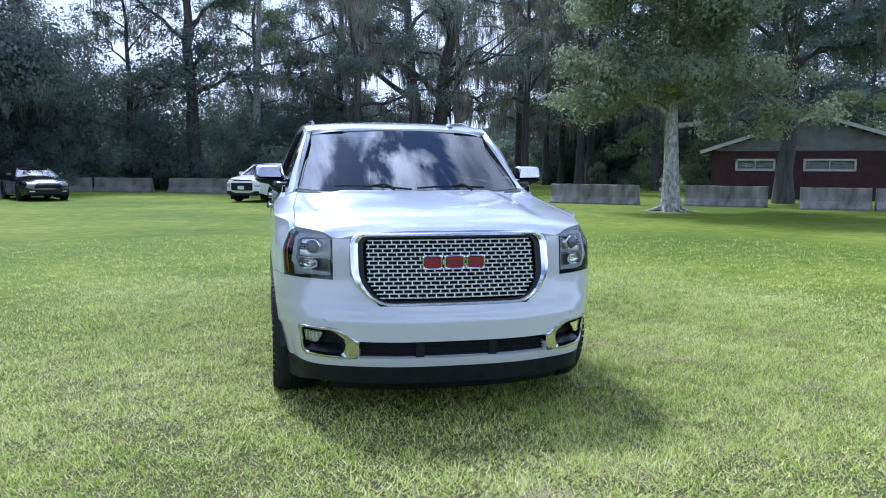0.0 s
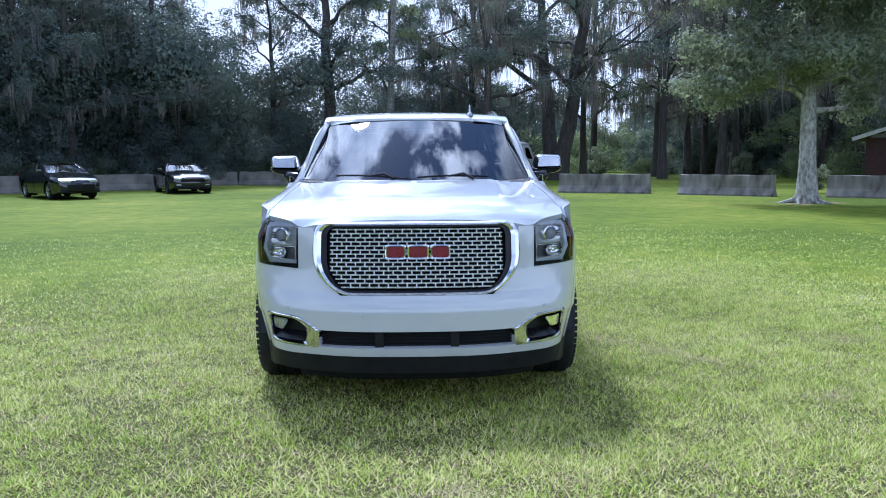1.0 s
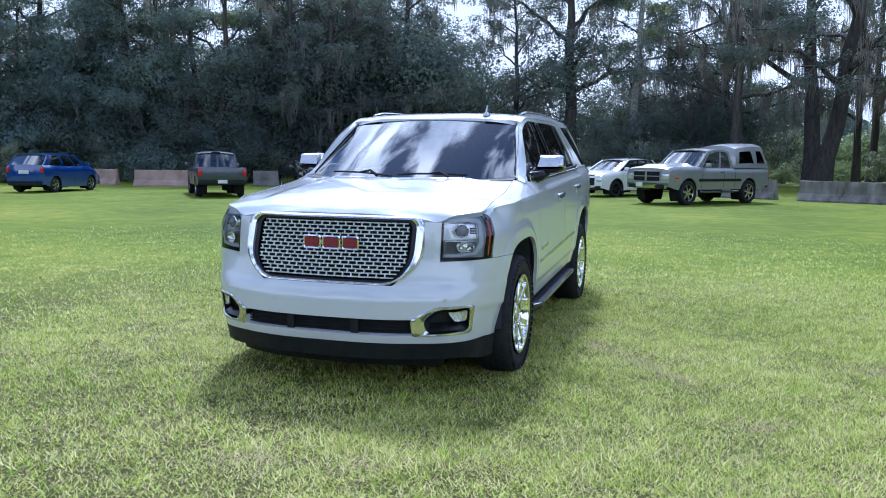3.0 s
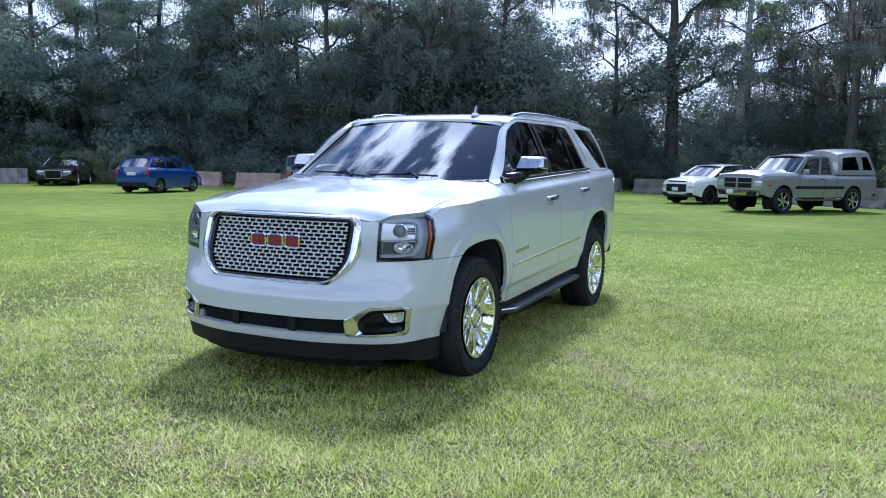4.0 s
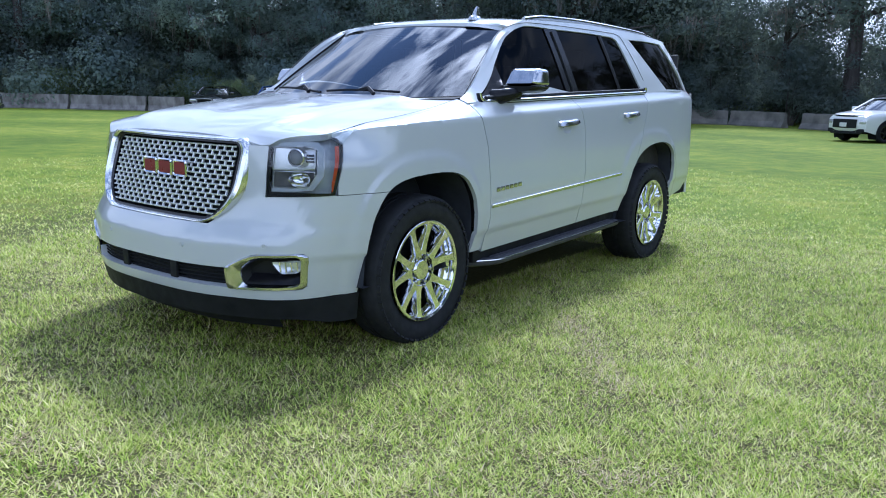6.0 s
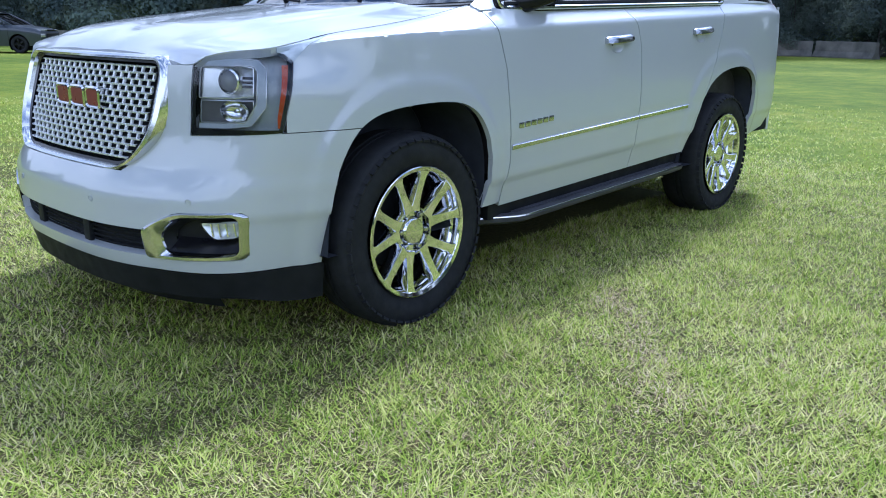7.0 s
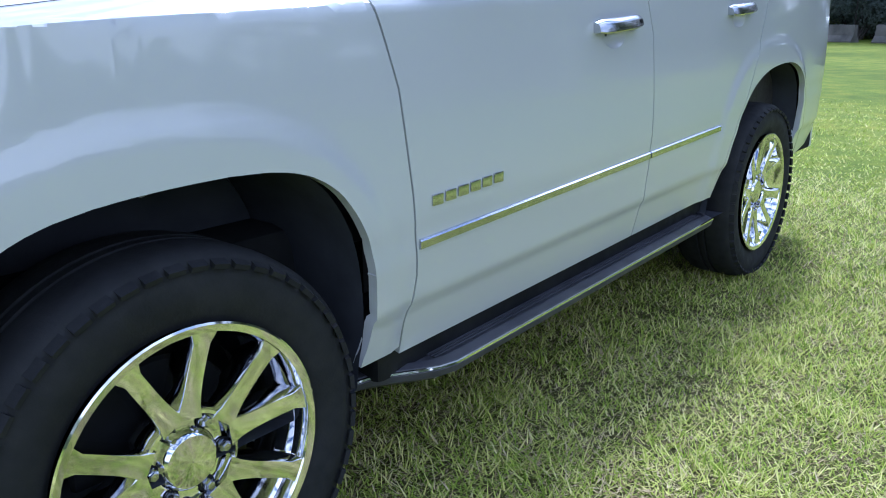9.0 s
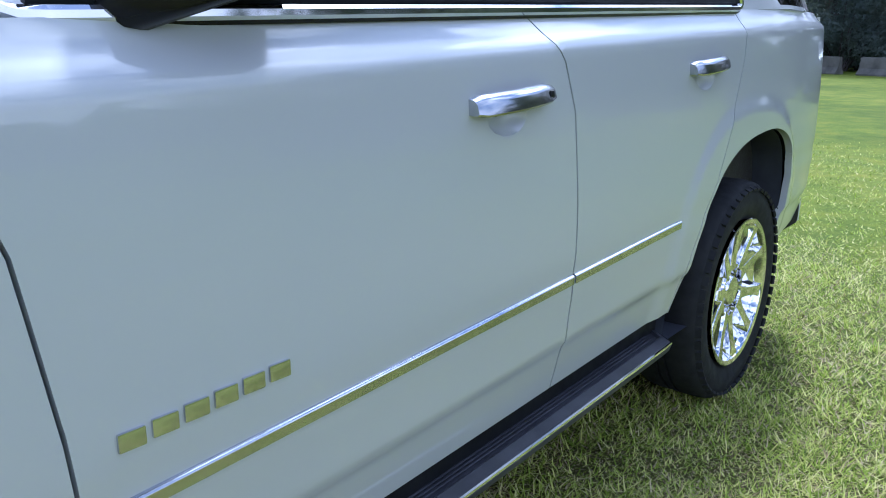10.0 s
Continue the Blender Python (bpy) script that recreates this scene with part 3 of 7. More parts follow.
# front bumper cover with its openings
bm = sheet(-uy(.80), uy(.80), .337, 1.046, 120, 42)
for sg in (1, -1):
    side = (lambda p: p) if sg > 0 else mirror_u
    cut_out(bm, side(arch_f))
    cut_out(bm, side(HEAD))
    cut_out(bm, side([(uy(.435), .826), (uy(.9), .826), (uy(.9), 1.2), (uy(.45), 1.2)]))
    cut_out(bm, side([(ux(a), b) for a, b in chamfered(FOG_OUT, .016)]))
    cut_out(bm, [(sg * ux(.584), .838), (sg * ux(.584), 1.06), (0, 1.06), (0, .676), (sg * ux(.428), .676), (sg * ux(.52), .752)])
cut_out(bm, [(-ux(.55), .386), (ux(.55), .386), (ux(.548), .482), (-ux(.548), .482)])
panel("front_bumper", bm, body, depth=.05)

# black lower valance
bm = sheet(-uy(.60), uy(.60), lambda u: .235 - .035 * smooth(ux(.8), uy(.5), abs(u)), .332, 80, 8)
panel("front_valance", bm, lambda u, z: (body(u, .345)[0] * (1 - .10 * (.345 - z)), body(u, .345)[1] + .25 * (.345 - z) * (1 - smooth(ux(.75), uy(.50), abs(u))) + .004, z), M_BLACK, "black plastic air dam", .05)
bm = sheet(-ux(.70), ux(.70), .17, .24, 60, 5)
wrap(bm, lambda u, z: (body(u, .24)[0] * .985, body(u, .24)[1] + .05 + (.24 - z) * .5, z))
part("lower_air_dam", bm, M_BLACK, suv)

# lower intake: recessed, with slats and two tow-hook slots
bm = sheet(-ux(.56), ux(.56), .375, .49, 40, 4)
wrap(bm, lambda u, z: (body(u, z)[0], body(u, z)[1] + .05, z))
intake = part("lower_intake", bm, M_BLACK, suv)
for z in (.400, .418, .436, .454, .472):
    bm = bmesh.new()
    tube(bm, [(body(u, z)[0], body(u, z)[1] + .035, z) for u in np.linspace(-ux(.55), ux(.55), 25)], .0045, 5)
    part("slat", bm, M_VOID, intake)
for x in (-.21, .21):
    bm = bmesh.new()
    box(bm, pose(x, body(ux(abs(x)), .43)[1] + .03, .434), .05, .02, .09, .006)
    part("tow_slot", bm, M_BLACK, intake)

# fog lamps in chrome surrounds
for sg in (1, -1):
    def on(x, z, d=0.0):
        p = body(ux(x), z)
        return Vector((sg * p[0], p[1] - d, p[2]))
    lo = loop_points([(a, b, 0) for a, b in FOG_OUT], FOG_ROUND, 4)
    li = loop_points([(a, b, 0) for a, b in FOG_IN], [.03, .06, .05, .025, .025, .03], 4)
    bm = bmesh.new()
    mid1 = [a.lerp(b, .22) for a, b in zip(lo, li)]
    mid2 = [a.lerp(b, .70) for a, b in zip(lo, li)]
    deep = [Vector(p) for p in li]
    ring_band(bm, [[on(p.x, p.y, -.012) for p in lo], [on(p.x, p.y, .004) for p in lo], [on(p.x, p.y, .012) for p in mid1],
                   [on(p.x, p.y, .009) for p in mid2], [on(p.x, p.y, -.006) for p in li], [on(p.x, p.y, -.075) for p in deep]])
    bezel = part("fog_lamp_surround", bm, M_SATIN, suv, "chrome fog lamp surround")
    bm = bmesh.new()
    bm.faces.new([bm.verts.new(on(p.x, p.y, -.07)) for p in li])
    part("recess", bm, M_BLACK, bezel)
    bm = bmesh.new()
    ring_band(bm, [[on(p.x, p.y, -.014) for p in li], [on(lerp(p.x, .74, .12), lerp(p.y, .47, .12), -.05) for p in li]])
    part("recess_wall", bm, M_BLACK, bezel)
    # sloping floor of the recess, and the lamp set into its upper outer end
    bm = sheet(.635, .850, 0, 1, 8, 4)
    wrap(bm, lambda x, k: on(x, lerp(.411, .455, k), lerp(-.010, -.068, k)))
    part("recess_floor", bm, M_GLOSSBLACK, bezel)
    lens = [(.735, .523), (.846, .527), (.842, .462), (.775, .458)]
    lq = loop_points([(a, b, 0) for a, b in lens], [.02, .014, .014, .02], 3)
    bm = bmesh.new()
    vs = ring_band(bm, [[on(p.x, p.y, -.060) for p in lq], [on(p.x, p.y, -.022) for p in lq], [on(lerp(p.x, .80, .10), lerp(p.y, .495, .10), -.016) for p in lq]])
    bm.faces.new(vs[-1])
    lamp = part("fog_lamp", bm, M_CLEAR, suv, "clear rectangular fog lamp")
    bm = bmesh.new()
    vs = ring_band(bm, [[on(p.x, p.y, -.030) for p in lq], [on(lerp(p.x, .80, .45), lerp(p.y, .495, .45), -.052) for p in lq]])
    bm.faces.new(vs[-1])
    part("reflector", bm, M_HOUSING, lamp)
    for k in range(4):
        bm = bmesh.new()
        x = .770 + .020 * k
        tube(bm, [on(x, .518, -.030), on(x + .004, .470, -.030)], .004, 5)
        part("lens_rib", bm, M_CHROME, lamp)
    for q in (.31, .729):
        z = .568 if q < .5 else .594
        p = body(ux(q), z)
        s_, x_, y_, nx_, ny_ = plan_at(ux(q))
        bm = bmesh.new()
        lathe(bm, [(.0115, .0), (.0115, .003), (.009, .003), (.009, .001), (.001, .002)], 18, Matrix.Translation((sg * p[0], p[1], p[2])) @ Matrix.Rotation(math.atan2(ny_, sg * nx_), 4, 'Z'))
        part("parking_sensor", bm, M_WHITE, suv)

# grille
lo = loop_points([(a, b, 0) for a, b in GRILLE_OUT], [.06, .06, .05, .11, .11, .11, .11, .05], 5)
li = loop_points([(a, b, 0) for a, b in GRILLE_IN], [.03, .03, .03, .08, .08, .08, .08, .03], 5)
bm = bmesh.new()


def gp(p, d):
    return Vector((p.x, grille_y(p.x, p.y) - d, p.y))


ring_band(bm, [[gp(p, -.06) for p in lo], [gp(p, .0) for p in lo], [gp(a.lerp(b, .12), .018) for a, b in zip(lo, li)], [gp(a.lerp(b, .35), .024) for a, b in zip(lo, li)],
               [gp(a.lerp(b, .62), .014) for a, b in zip(lo, li)], [gp(a.lerp(b, .68), -.004) for a, b in zip(lo, li)]])
grille = part("grille_surround", bm, M_SOFTCHROME, suv, "bright chrome grille frame")
bm = bmesh.new()
ring_band(bm, [[gp(a.lerp(b, .66), -.002) for a, b in zip(lo, li)], [gp(b, -.004) for b in li], [gp(b, -.05) for b in li]])
part("inner_frame", bm, M_GLOSSBLACK, grille)
# near-black sheet stands for the shaded space behind the mesh
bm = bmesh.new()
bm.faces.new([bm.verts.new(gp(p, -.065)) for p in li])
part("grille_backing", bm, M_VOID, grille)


def grille_half(z):
    z = min(max(z, .70), 1.046)
    if z < .808:
        return lerp(.414, .490, (z - .70) / .108)
    return .490 if z < 1.015 else lerp(.490, .472, (z - 1.015) / .031)


bm = bmesh.new()
ROWS, PITCH = 14, .0530
ZR = [lerp(.716, 1.032, k / ROWS) for k in range(ROWS + 1)]


def web(a, b, w, h):
    """Web bar with a rounded nose between two points of the grille plane."""
    a, b = Vector(a), Vector(b)
    d = (b - a).normalized()
    up = Vector((d.z, 0, -d.x)).normalized() if abs(d.x) + abs(d.z) > 0 else Vector((0, 0, 1))
    rings = []
    for p in (a, b):
        rings.append([bm.verts.new(p + up * w * e + Vector((0, f, 0))) for e, f in ((-1, .010), (-.95, .003), (-.55, -.001), (.55, -.001), (.95, .003), (1, .010))])
    for k in range(5):
        bm.faces.new((rings[0][k], rings[0][k + 1], rings[1][k + 1], rings[1][k]))


for i, z in enumerate(ZR):
    hx = grille_half(z)
    xs = np.linspace(-hx, hx, 17)
    for a, b in zip(xs, xs[1:]):
        web((a, grille_y(a, z) + .006, z), (b, grille_y(b, z) + .006, z), .0042, 0)
for i in range(ROWS):
    z0, z1 = ZR[i], ZR[i + 1]
    hx = grille_half((z0 + z1) / 2) - .012
    k0 = -PITCH * 12 + (PITCH / 2 if i % 2 else 0)
    for k in range(25):
        x = k0 + PITCH * k
        if abs(x) < hx:
            web((x, grille_y(x, z0) + .006, z0), (x, grille_y(x, z1) + .006, z1), .0042, 0)
part("grille_mesh", bm, M_MESH, grille, "silver perforated grille mesh", 60)
# emblem: three red blocks with chrome edges
for k, (x, wd) in enumerate(((-.118, .118), (.010, .122), (.135, .112))):
    y = grille_y(x, .91) - .012
    bm = bmesh.new()
    lp = loop_points([(x - wd / 2, y, .952), (x + wd / 2, y, .952), (x + wd / 2, y, .868), (x - wd / 2, y, .868)], .012, 3)
    c = Vector((x, y, .91))
    ins = [c + Vector(((p.x - c.x) * .80, 0, (p.z - c.z) * .70)) for p in lp]
    ring_band(bm, [[p + Vector((0, .02, 0)) for p in lp], lp, [a.lerp(b, .5) - Vector((0, .006, 0)) for a, b in zip(lp, ins)], ins])
    em = part("emblem_block", bm, M_CHROME, grille, "chrome edged red emblem block")
    bm = bmesh.new()
    f = bm.faces.new([bm.verts.new(p - Vector((0, .003, 0))) for p in ins])
    part("enamel", bm, M_RED, grille)

# headlights
for sg in (1, -1):
    def hl(u, z, d=0.0):
        s, x, y, nx, ny = plan_at(u)
        p = body(u, z)
        return (sg * (p[0] - nx * d), p[1] - ny * d, p[2])
    bm = sheet(U_N, uy(.52), .81, 1.10, 26, 22)
    keep_in(bm, HEAD)
    wrap(bm, lambda u, z: hl(u, z, -.002))
    flange(bm, .012, HUB)
    lens = part("headlight", bm, M_CLEAR, suv, "clear wraparound headlight")
    bm = sheet(uy(.44), uy(.70), 1.05, 1.25, 16, 12)
    keep_in(bm, TAIL)
    wrap(bm, lambda u, z: hl(u, z, -.002))
    flange(bm, .02, HUB)
    part("lamp_tail", bm, M_GUIDE, lens, "pale silver tail of the lamp")
    bm = sheet(U_N, uy(.52), .81, 1.10, 20, 16)
    keep_in(bm, HEAD)
    wrap(bm, lambda u, z: hl(u, z, .060))
    part("housing", bm, M_GUIDE, lens)
    bm = bmesh.new()
    ring_band(bm, [[hl(a, b, .006) for a, b in HEAD], [hl(a, b, .062) for a, b in HEAD]])
    part("housing_wall", bm, M_GLOSSBLACK, lens)

    def at(a, z, d):
        """a runs across the lamp, 0 at the grille and 1 at the lower outer corner."""
        return Vector(hl(lerp(U_N, uy(.44), a), z, d))

    def outline(name, pts, rad, d, mat):
        bm = bmesh.new()
        lp = loop_points([(a, z, 0) for a, z in pts], .012, 3)
        tube(bm, [at(p.x, p.y, d) for p in lp + lp[:1]], rad, 5, cap=False)
        return part(name, bm, mat, lens)
    # frosted guide that wraps the chambers on the outer side
    outer = [(.13, 1.066), (.50, 1.070), (.76, 1.066), (.86, 1.040), (.84, .915), (.66, .850), (.36, .840), (.06, .838)]
    inner = [(.09, 1.048), (.48, 1.050), (.68, 1.046), (.74, 1.030), (.725, .925), (.60, .868), (.34, .858), (.06, .856)]
    bm = bmesh.new()
    rows = [[bm.verts.new(at(a, z, .034)) for a, z in outer], [bm.verts.new(at(a, z, .012)) for a, z in outer], [bm.verts.new(at(a, z, .014)) for a, z in inner], [bm.verts.new(at(a, z, .048)) for a, z in inner]]
    for p, q in zip(rows, rows[1:]):
        for j in range(len(outer) - 1):
            bm.faces.new((p[j], p[j + 1], q[j + 1], q[j]))
    part("light_guide", bm, M_GUIDE, lens, "frosted grey light guide")
    for pts in (outer, inner):
        bm = bmesh.new()
        tube(bm, [at(a, z, .012) for a, z in pts[1:]], .0016, 5)
        part("guide_edge", bm, M_HOUSING, lens)
    # upper chamber with the projector, lower chamber with the bowl
    for z0, z1 in ((.940, 1.046), (.858, .934)):
        bm = sheet(.05, .70, z0, z1, 10, 6)
        wrap(bm, lambda a, z: at(a, z, .034 + .022 * math.sin(math.pi * (a - .05) / .65)))
        part("chamber_wall", bm, M_HOUSING if z0 > .9 else M_TRIM, lens)
    outline("chamber_frame", [(.055, 1.044), (.50, 1.048), (.69, 1.040), (.69, .950), (.44, .940), (.055, .940)], .0026, .016, M_HOUSING)
    outline("chamber_frame", [(.075, .932), (.69, .934), (.69, .895), (.58, .860), (.075, .858)], .0020, .016, M_HOUSING)
    axis = math.atan2(-.93, sg * .36)
    turn = Matrix.Translation(at(.38, .996, .030)) @ Matrix.Rotation(axis, 4, 'Z')
    bm = bmesh.new()
    lathe(bm, [(.040, -.022), (.043, .000), (.042, .010), (.036, .013), (.033, .008)], 32, turn)
    part("projector_ring", bm, M_SOFTCHROME, lens)
    bm = bmesh.new()
    lathe(bm, [(.033, .006), (.030, .016), (.022, .023), (.011, .027), (.001, .028)], 32, turn)
    part("projector_lens", bm, M_LENSGREY, lens)
    bm = sheet(.54, .69, .976, 1.012, 3, 3)
    wrap(bm, lambda a, z: at(a, z, .024))
    part("slat_box", bm, M_GLOSSBLACK, lens)
    for z in (.986, 1.000):
        bm = bmesh.new()
        tube(bm, [at(.55, z, .021), at(.68, z, .021)], .0032, 6)
        part("trim_bar", bm, M_HOUSING, lens)
    turn = Matrix.Translation(at(.47, .897, .036)) @ Matrix.Rotation(axis, 4, 'Z') @ Matrix.Diagonal((1, 1.55, 1, 1))
    bm = bmesh.new()
    lathe(bm, [(.037, .016), (.033, .002), (.026, -.008), (.014, -.014), (.008, -.015), (.007, .004), (.001, .006)], 32, turn)
    part("reflector", bm, M_SOFTCHROME, lens)
    # black rims of the lamp
    bm = sheet(U_N + .002, uy(.438), .816, .838, 16, 2)
    wrap(bm, lambda u, z: hl(u, z, .005))
    part("lower_bezel", bm, M_GLOSSBLACK, lens)
    bm = sheet(U_N + .002, U_N + .016, .82, 1.040, 2, 8)
    wrap(bm, lambda u, z: hl(u, z, .005))
    part("inner_bezel", bm, M_GLOSSBLACK, lens)
    bm = sheet(uy(.425), uy(.490), .842, 1.05, 4, 14)
    keep_in(bm, [(uy(.418), .842), (uy(.432), .842), (uy(.488), 1.05), (uy(.462), 1.05)])
    wrap(bm, lambda u, z: hl(u, z, .016))
    part("side_marker", bm, M_AMBER, lens, "amber side marker")

# fenders
for sg in (1, -1):
    bm = sheet(uy(.42), uy(1.64), .30, 1.30, 62, 52)
    cut_out(bm, arch_f)
    cut_out(bm, HEAD)
    cut_out(bm, TAIL)
    cut_out(bm, [(uy(.3), .1), (uy(.8), .1), (uy(.8), .829), (uy(.3), .829)])
    gap = [(1.50, 1.31), (1.516, 1.188), (1.538, 1.126), (1.574, 1.015), (1.605, .788), (1.622, .60), (1.60, .48), (1.598, .2)]
    for (a, b), (c, d) in zip(gap, gap[1:]):
        cut_out(bm, [(uy(a - .003), b), (uy(1.75), b), (uy(1.75), d), (uy(c - .003), d)])
    top = []
    cuts = [.40, .45, .50, .55, .60, .65, .70] + [.70 + .0767 * i for i in range(1, 13)]
    for y0, y1 in zip(cuts, cuts[1:]):
        cut_out(bm, [(uy(y0), crease_front(y0) + .099), (uy(y1), crease_front(y1) + .099), (uy(y1), 1.4), (uy(y0), 1.4)])
    # clear the nose ahead of the lamp tail
    cut_out(bm, [(uy(.3), .829), (uy(.455), .829), (uy(.455), 1.5), (uy(.3), 1.5)])
    cut_out(bm, [(uy(.455), 1.19), (uy(.70), 1.238), (uy(.70), 1.5), (uy(.455), 1.5)])
    cut_out(bm, [(uy(.4), .46), (uy(.9), .46), (uy(.9), .2), (uy(.4), .2)])
    cut_out(bm, [(uy(1.3), .41), (uy(1.7), .425), (uy(1.7), .2), (uy(1.3), .2)])
    slice_path(bm, [(uy(y), crease_front(y)) for y in np.linspace(.45, 1.56, 24)])
    wrap(bm, lambda u, z: (sg * body(u, z)[0], body(u, z)[1], body(u, z)[2]))
    flange(bm, .025, HUB)
    part("front_fender", bm, M_WHITE, suv)

# doors and rear quarter, below the belt line
belt = lambda y: 1.262 + .040 * (y - 1.66)
sill = lambda y: .400 + .035 * (y - 1.56)
B_GAP = [(2.63, 1.40), (2.63, 1.291), (2.70, 1.203), (2.738, 1.10), (2.757, .90), (2.759, .80), (2.755, .58), (2.752, .20)]
R_GAP = [(3.80, 1.45), (3.80, 1.33), (3.77, 1.20), (3.70, 1.05), (3.63, .93), (3.58, .845), (3.50, .74), (3.43, .6), (3.40, .47), (3.40, .2)]
F_GAP = [(1.50, 1.40), (1.516, 1.188), (1.538, 1.126), (1.574, 1.015), (1.605, .788), (1.622, .60), (1.60, .48), (1.598, .2)]


def door_panel(sg, name, y0, y1, left_gap, right_gap):
    bm = sheet(uy(y0), uy(y1), lambda u: sill(float(np.interp(u, PS, PL[:, 1]))), lambda u: belt(float(np.interp(u, PS, PL[:, 1]))), 44, 54)
    for (a, b), (c, d) in zip(left_gap, left_gap[1:]):
        cut_out(bm, [(uy(y0 - .4), b), (uy(a + .003), b), (uy(c + .003), d), (uy(y0 - .4), d)])
    for (a, b), (c, d) in zip(right_gap, right_gap[1:]):
        cut_out(bm, [(uy(a - .003), b), (uy(y1 + .4), b), (uy(y1 + .4), d), (uy(c - .003), d)])
    yc, zc = (2.486, 1.106) if name == "front_door" else (3.454, 1.154)
    cut_out(bm, [(uy(yc) + .066 * math.cos(a), zc + .038 * math.sin(a)) for a in np.linspace(0, 2 * math.pi, 15)[:-1]])
    if name == "rear_door":
        cut_out(bm, [(uy(a) - .006, b + .006) for a, b in ARCH_R])
    wrap(bm, lambda u, z: (sg * body(u, z)[0], body(u, z)[1], body(u, z)[2]))
    flange(bm, .025, HUB)
    return part(name, bm, M_WHITE, suv)


doors = {}
for sg in (1, -1):
    doors[sg, 0] = door_panel(sg, "front_door", 1.48, 2.80, F_GAP, B_GAP)
    doors[sg, 1] = door_panel(sg, "rear_door", 2.60, 3.84, B_GAP, R_GAP)
    yq = lambda u: float(np.interp(u, PS, PL[:, 1]))
    bm = sheet(uy(3.36), uy(5.06), lambda u: .46 + .05 * smooth(4.4, 4.9, yq(u)), lambda u: belt(min(yq(u), 4.4)) + .0, 60, 50)
    cut_out(bm, arch_r)
    for (a, b), (c, d) in zip(R_GAP, R_GAP[1:]):
        cut_out(bm, [(uy(3.0), b), (uy(a + .003), b), (uy(c + .003), d), (uy(3.0), d)])
    cut_out(bm, [(uy(4.86), .96), (uy(5.2), .93), (uy(5.2), 1.5), (uy(4.86), 1.5)])
    wrap(bm, lambda u, z: (sg * body(u, z)[0], body(u, z)[1], body(u, z)[2]))
    flange(bm, .025, HUB)
    part("rear_quarter", bm, M_WHITE, suv)
    bm = sheet(uy(4.86), uy(5.06), .965, 1.375, 10, 20)
    wrap(bm, lambda u, z: (sg * (body(u, z)[0] - .004), body(u, z)[1], body(u, z)[2]))
    flange(bm, .02, HUB)
    part("tail_light", bm, M_REDLENS, suv, "red tail light")

# tailgate and rear bumper close the back
bm = sheet(-1, 1, .46, 1.36, 20, 16)
wrap(bm, lambda a, z: (a * .90, 5.13 - .09 * a * a - .06 * smooth(.8, 1.36, z), z))
flange(bm, .03, HUB)
part("tailgate", bm, M_WHITE, suv)
bm = sheet(-1, 1, 0, 1, 14, 8)
wrap(bm, lambda f, k: (f * lerp(.835, .70, k), lerp(5.06, 4.74, k) - .05 * f * f, lerp(1.35, 1.80, k)))
part("rear_window", bm, M_DARKGLASS, suv, "dark tinted rear glass")

# hood
hood_c = curve_of([(.245, 1.084), (.27, 1.104), (.33, 1.132), (.45, 1.163), (.65, 1.196), (.9, 1.228), (1.25, 1.268), (1.56, 1.300)])


def hood_pt(f, k):
    yb = 1.27 + .27 * abs(f) ** 2.2
    y = lerp(.248 + .016 * abs(f) ** 4, yb, k ** 1.15)
    hx, ez, cz = hood_edge_x(y), hood_edge_z(y), hood_c(y)
    a = abs(f)
    z = cz - (cz - ez) * a ** 3.0
    z += .016 * smooth(.74, .60, a) * smooth(.25, .5, y) - .004 * smooth(.25, .0, a)
    return (f * hx, y, z)


bm = sheet(-1, 1, 0, 1, 64, 40)
wrap(bm, hood_pt)
flange(bm, .03, HUB)
part("hood", bm, M_WHITE, suv)

for sg in (1, -1):
    bm = bmesh.new()
    tube(bm, [(sg * (hood_edge_x(y) + .003), y, hood_edge_z(y) - .001) for y in np.linspace(.62, 1.50, 36)], .0018, 6)
    part("hood_seam", bm, M_VOID, suv)

# cowl, windscreen, wipers
def ws_pt(f, k):
    yb, zb = 1.30 + .285 * abs(f) ** 2.2, 1.262 + .032 * f * f
    yt, zt = 2.06 + .115 * f * f, 1.742 - .026 * f * f
    xb, xt = .825 * f, .690 * f
    bow = .005 * math.sin(math.pi * k)
    return (lerp(xb, xt, k), lerp(yb, yt, k) - bow * .6, lerp(zb, zt, k) + bow * .7)


bm = sheet(-1, 1, 0, 1.03, 36, 20)
wrap(bm, ws_pt)
ws = part("windscreen", bm, M_GLASS, suv, "windscreen mirroring a cloudy sky")
ws.visible_shadow = False
bm = sheet(-1, 1, 0, 1, 30, 3)
wrap(bm, lambda f, k: (f * .83, 1.20 + .285 * abs(f) ** 2.2 + k * .13, 1.246 + .03 * f * f + .016 * k))
part("cowl", bm, M_BLACK, suv)
for sg, f0, f1 in ((1, .10, .72), (-1, .62, .05)):
    bm = bmesh.new()
    pa = [Vector(ws_pt(-lerp(-.62 if sg > 0 else .05, .0 if sg > 0 else .70, t) , .02 + .035 * math.sin(t * 2.6))) + Vector((0, -.022, .022)) for t in np.linspace(0, 1, 12)]
    tube(bm, pa, .007, 6)
    blade = part("wiper", bm, M_BLACK, suv)
    bm = bmesh.new()
    mid = pa[6]
    tube(bm, [mid + Vector((.17, -.05, -.02)), mid + Vector((.10, -.02, .016)), mid], [.013, .010, .006], 6)
    part("wiper_arm", bm, M_BLACK, blade)

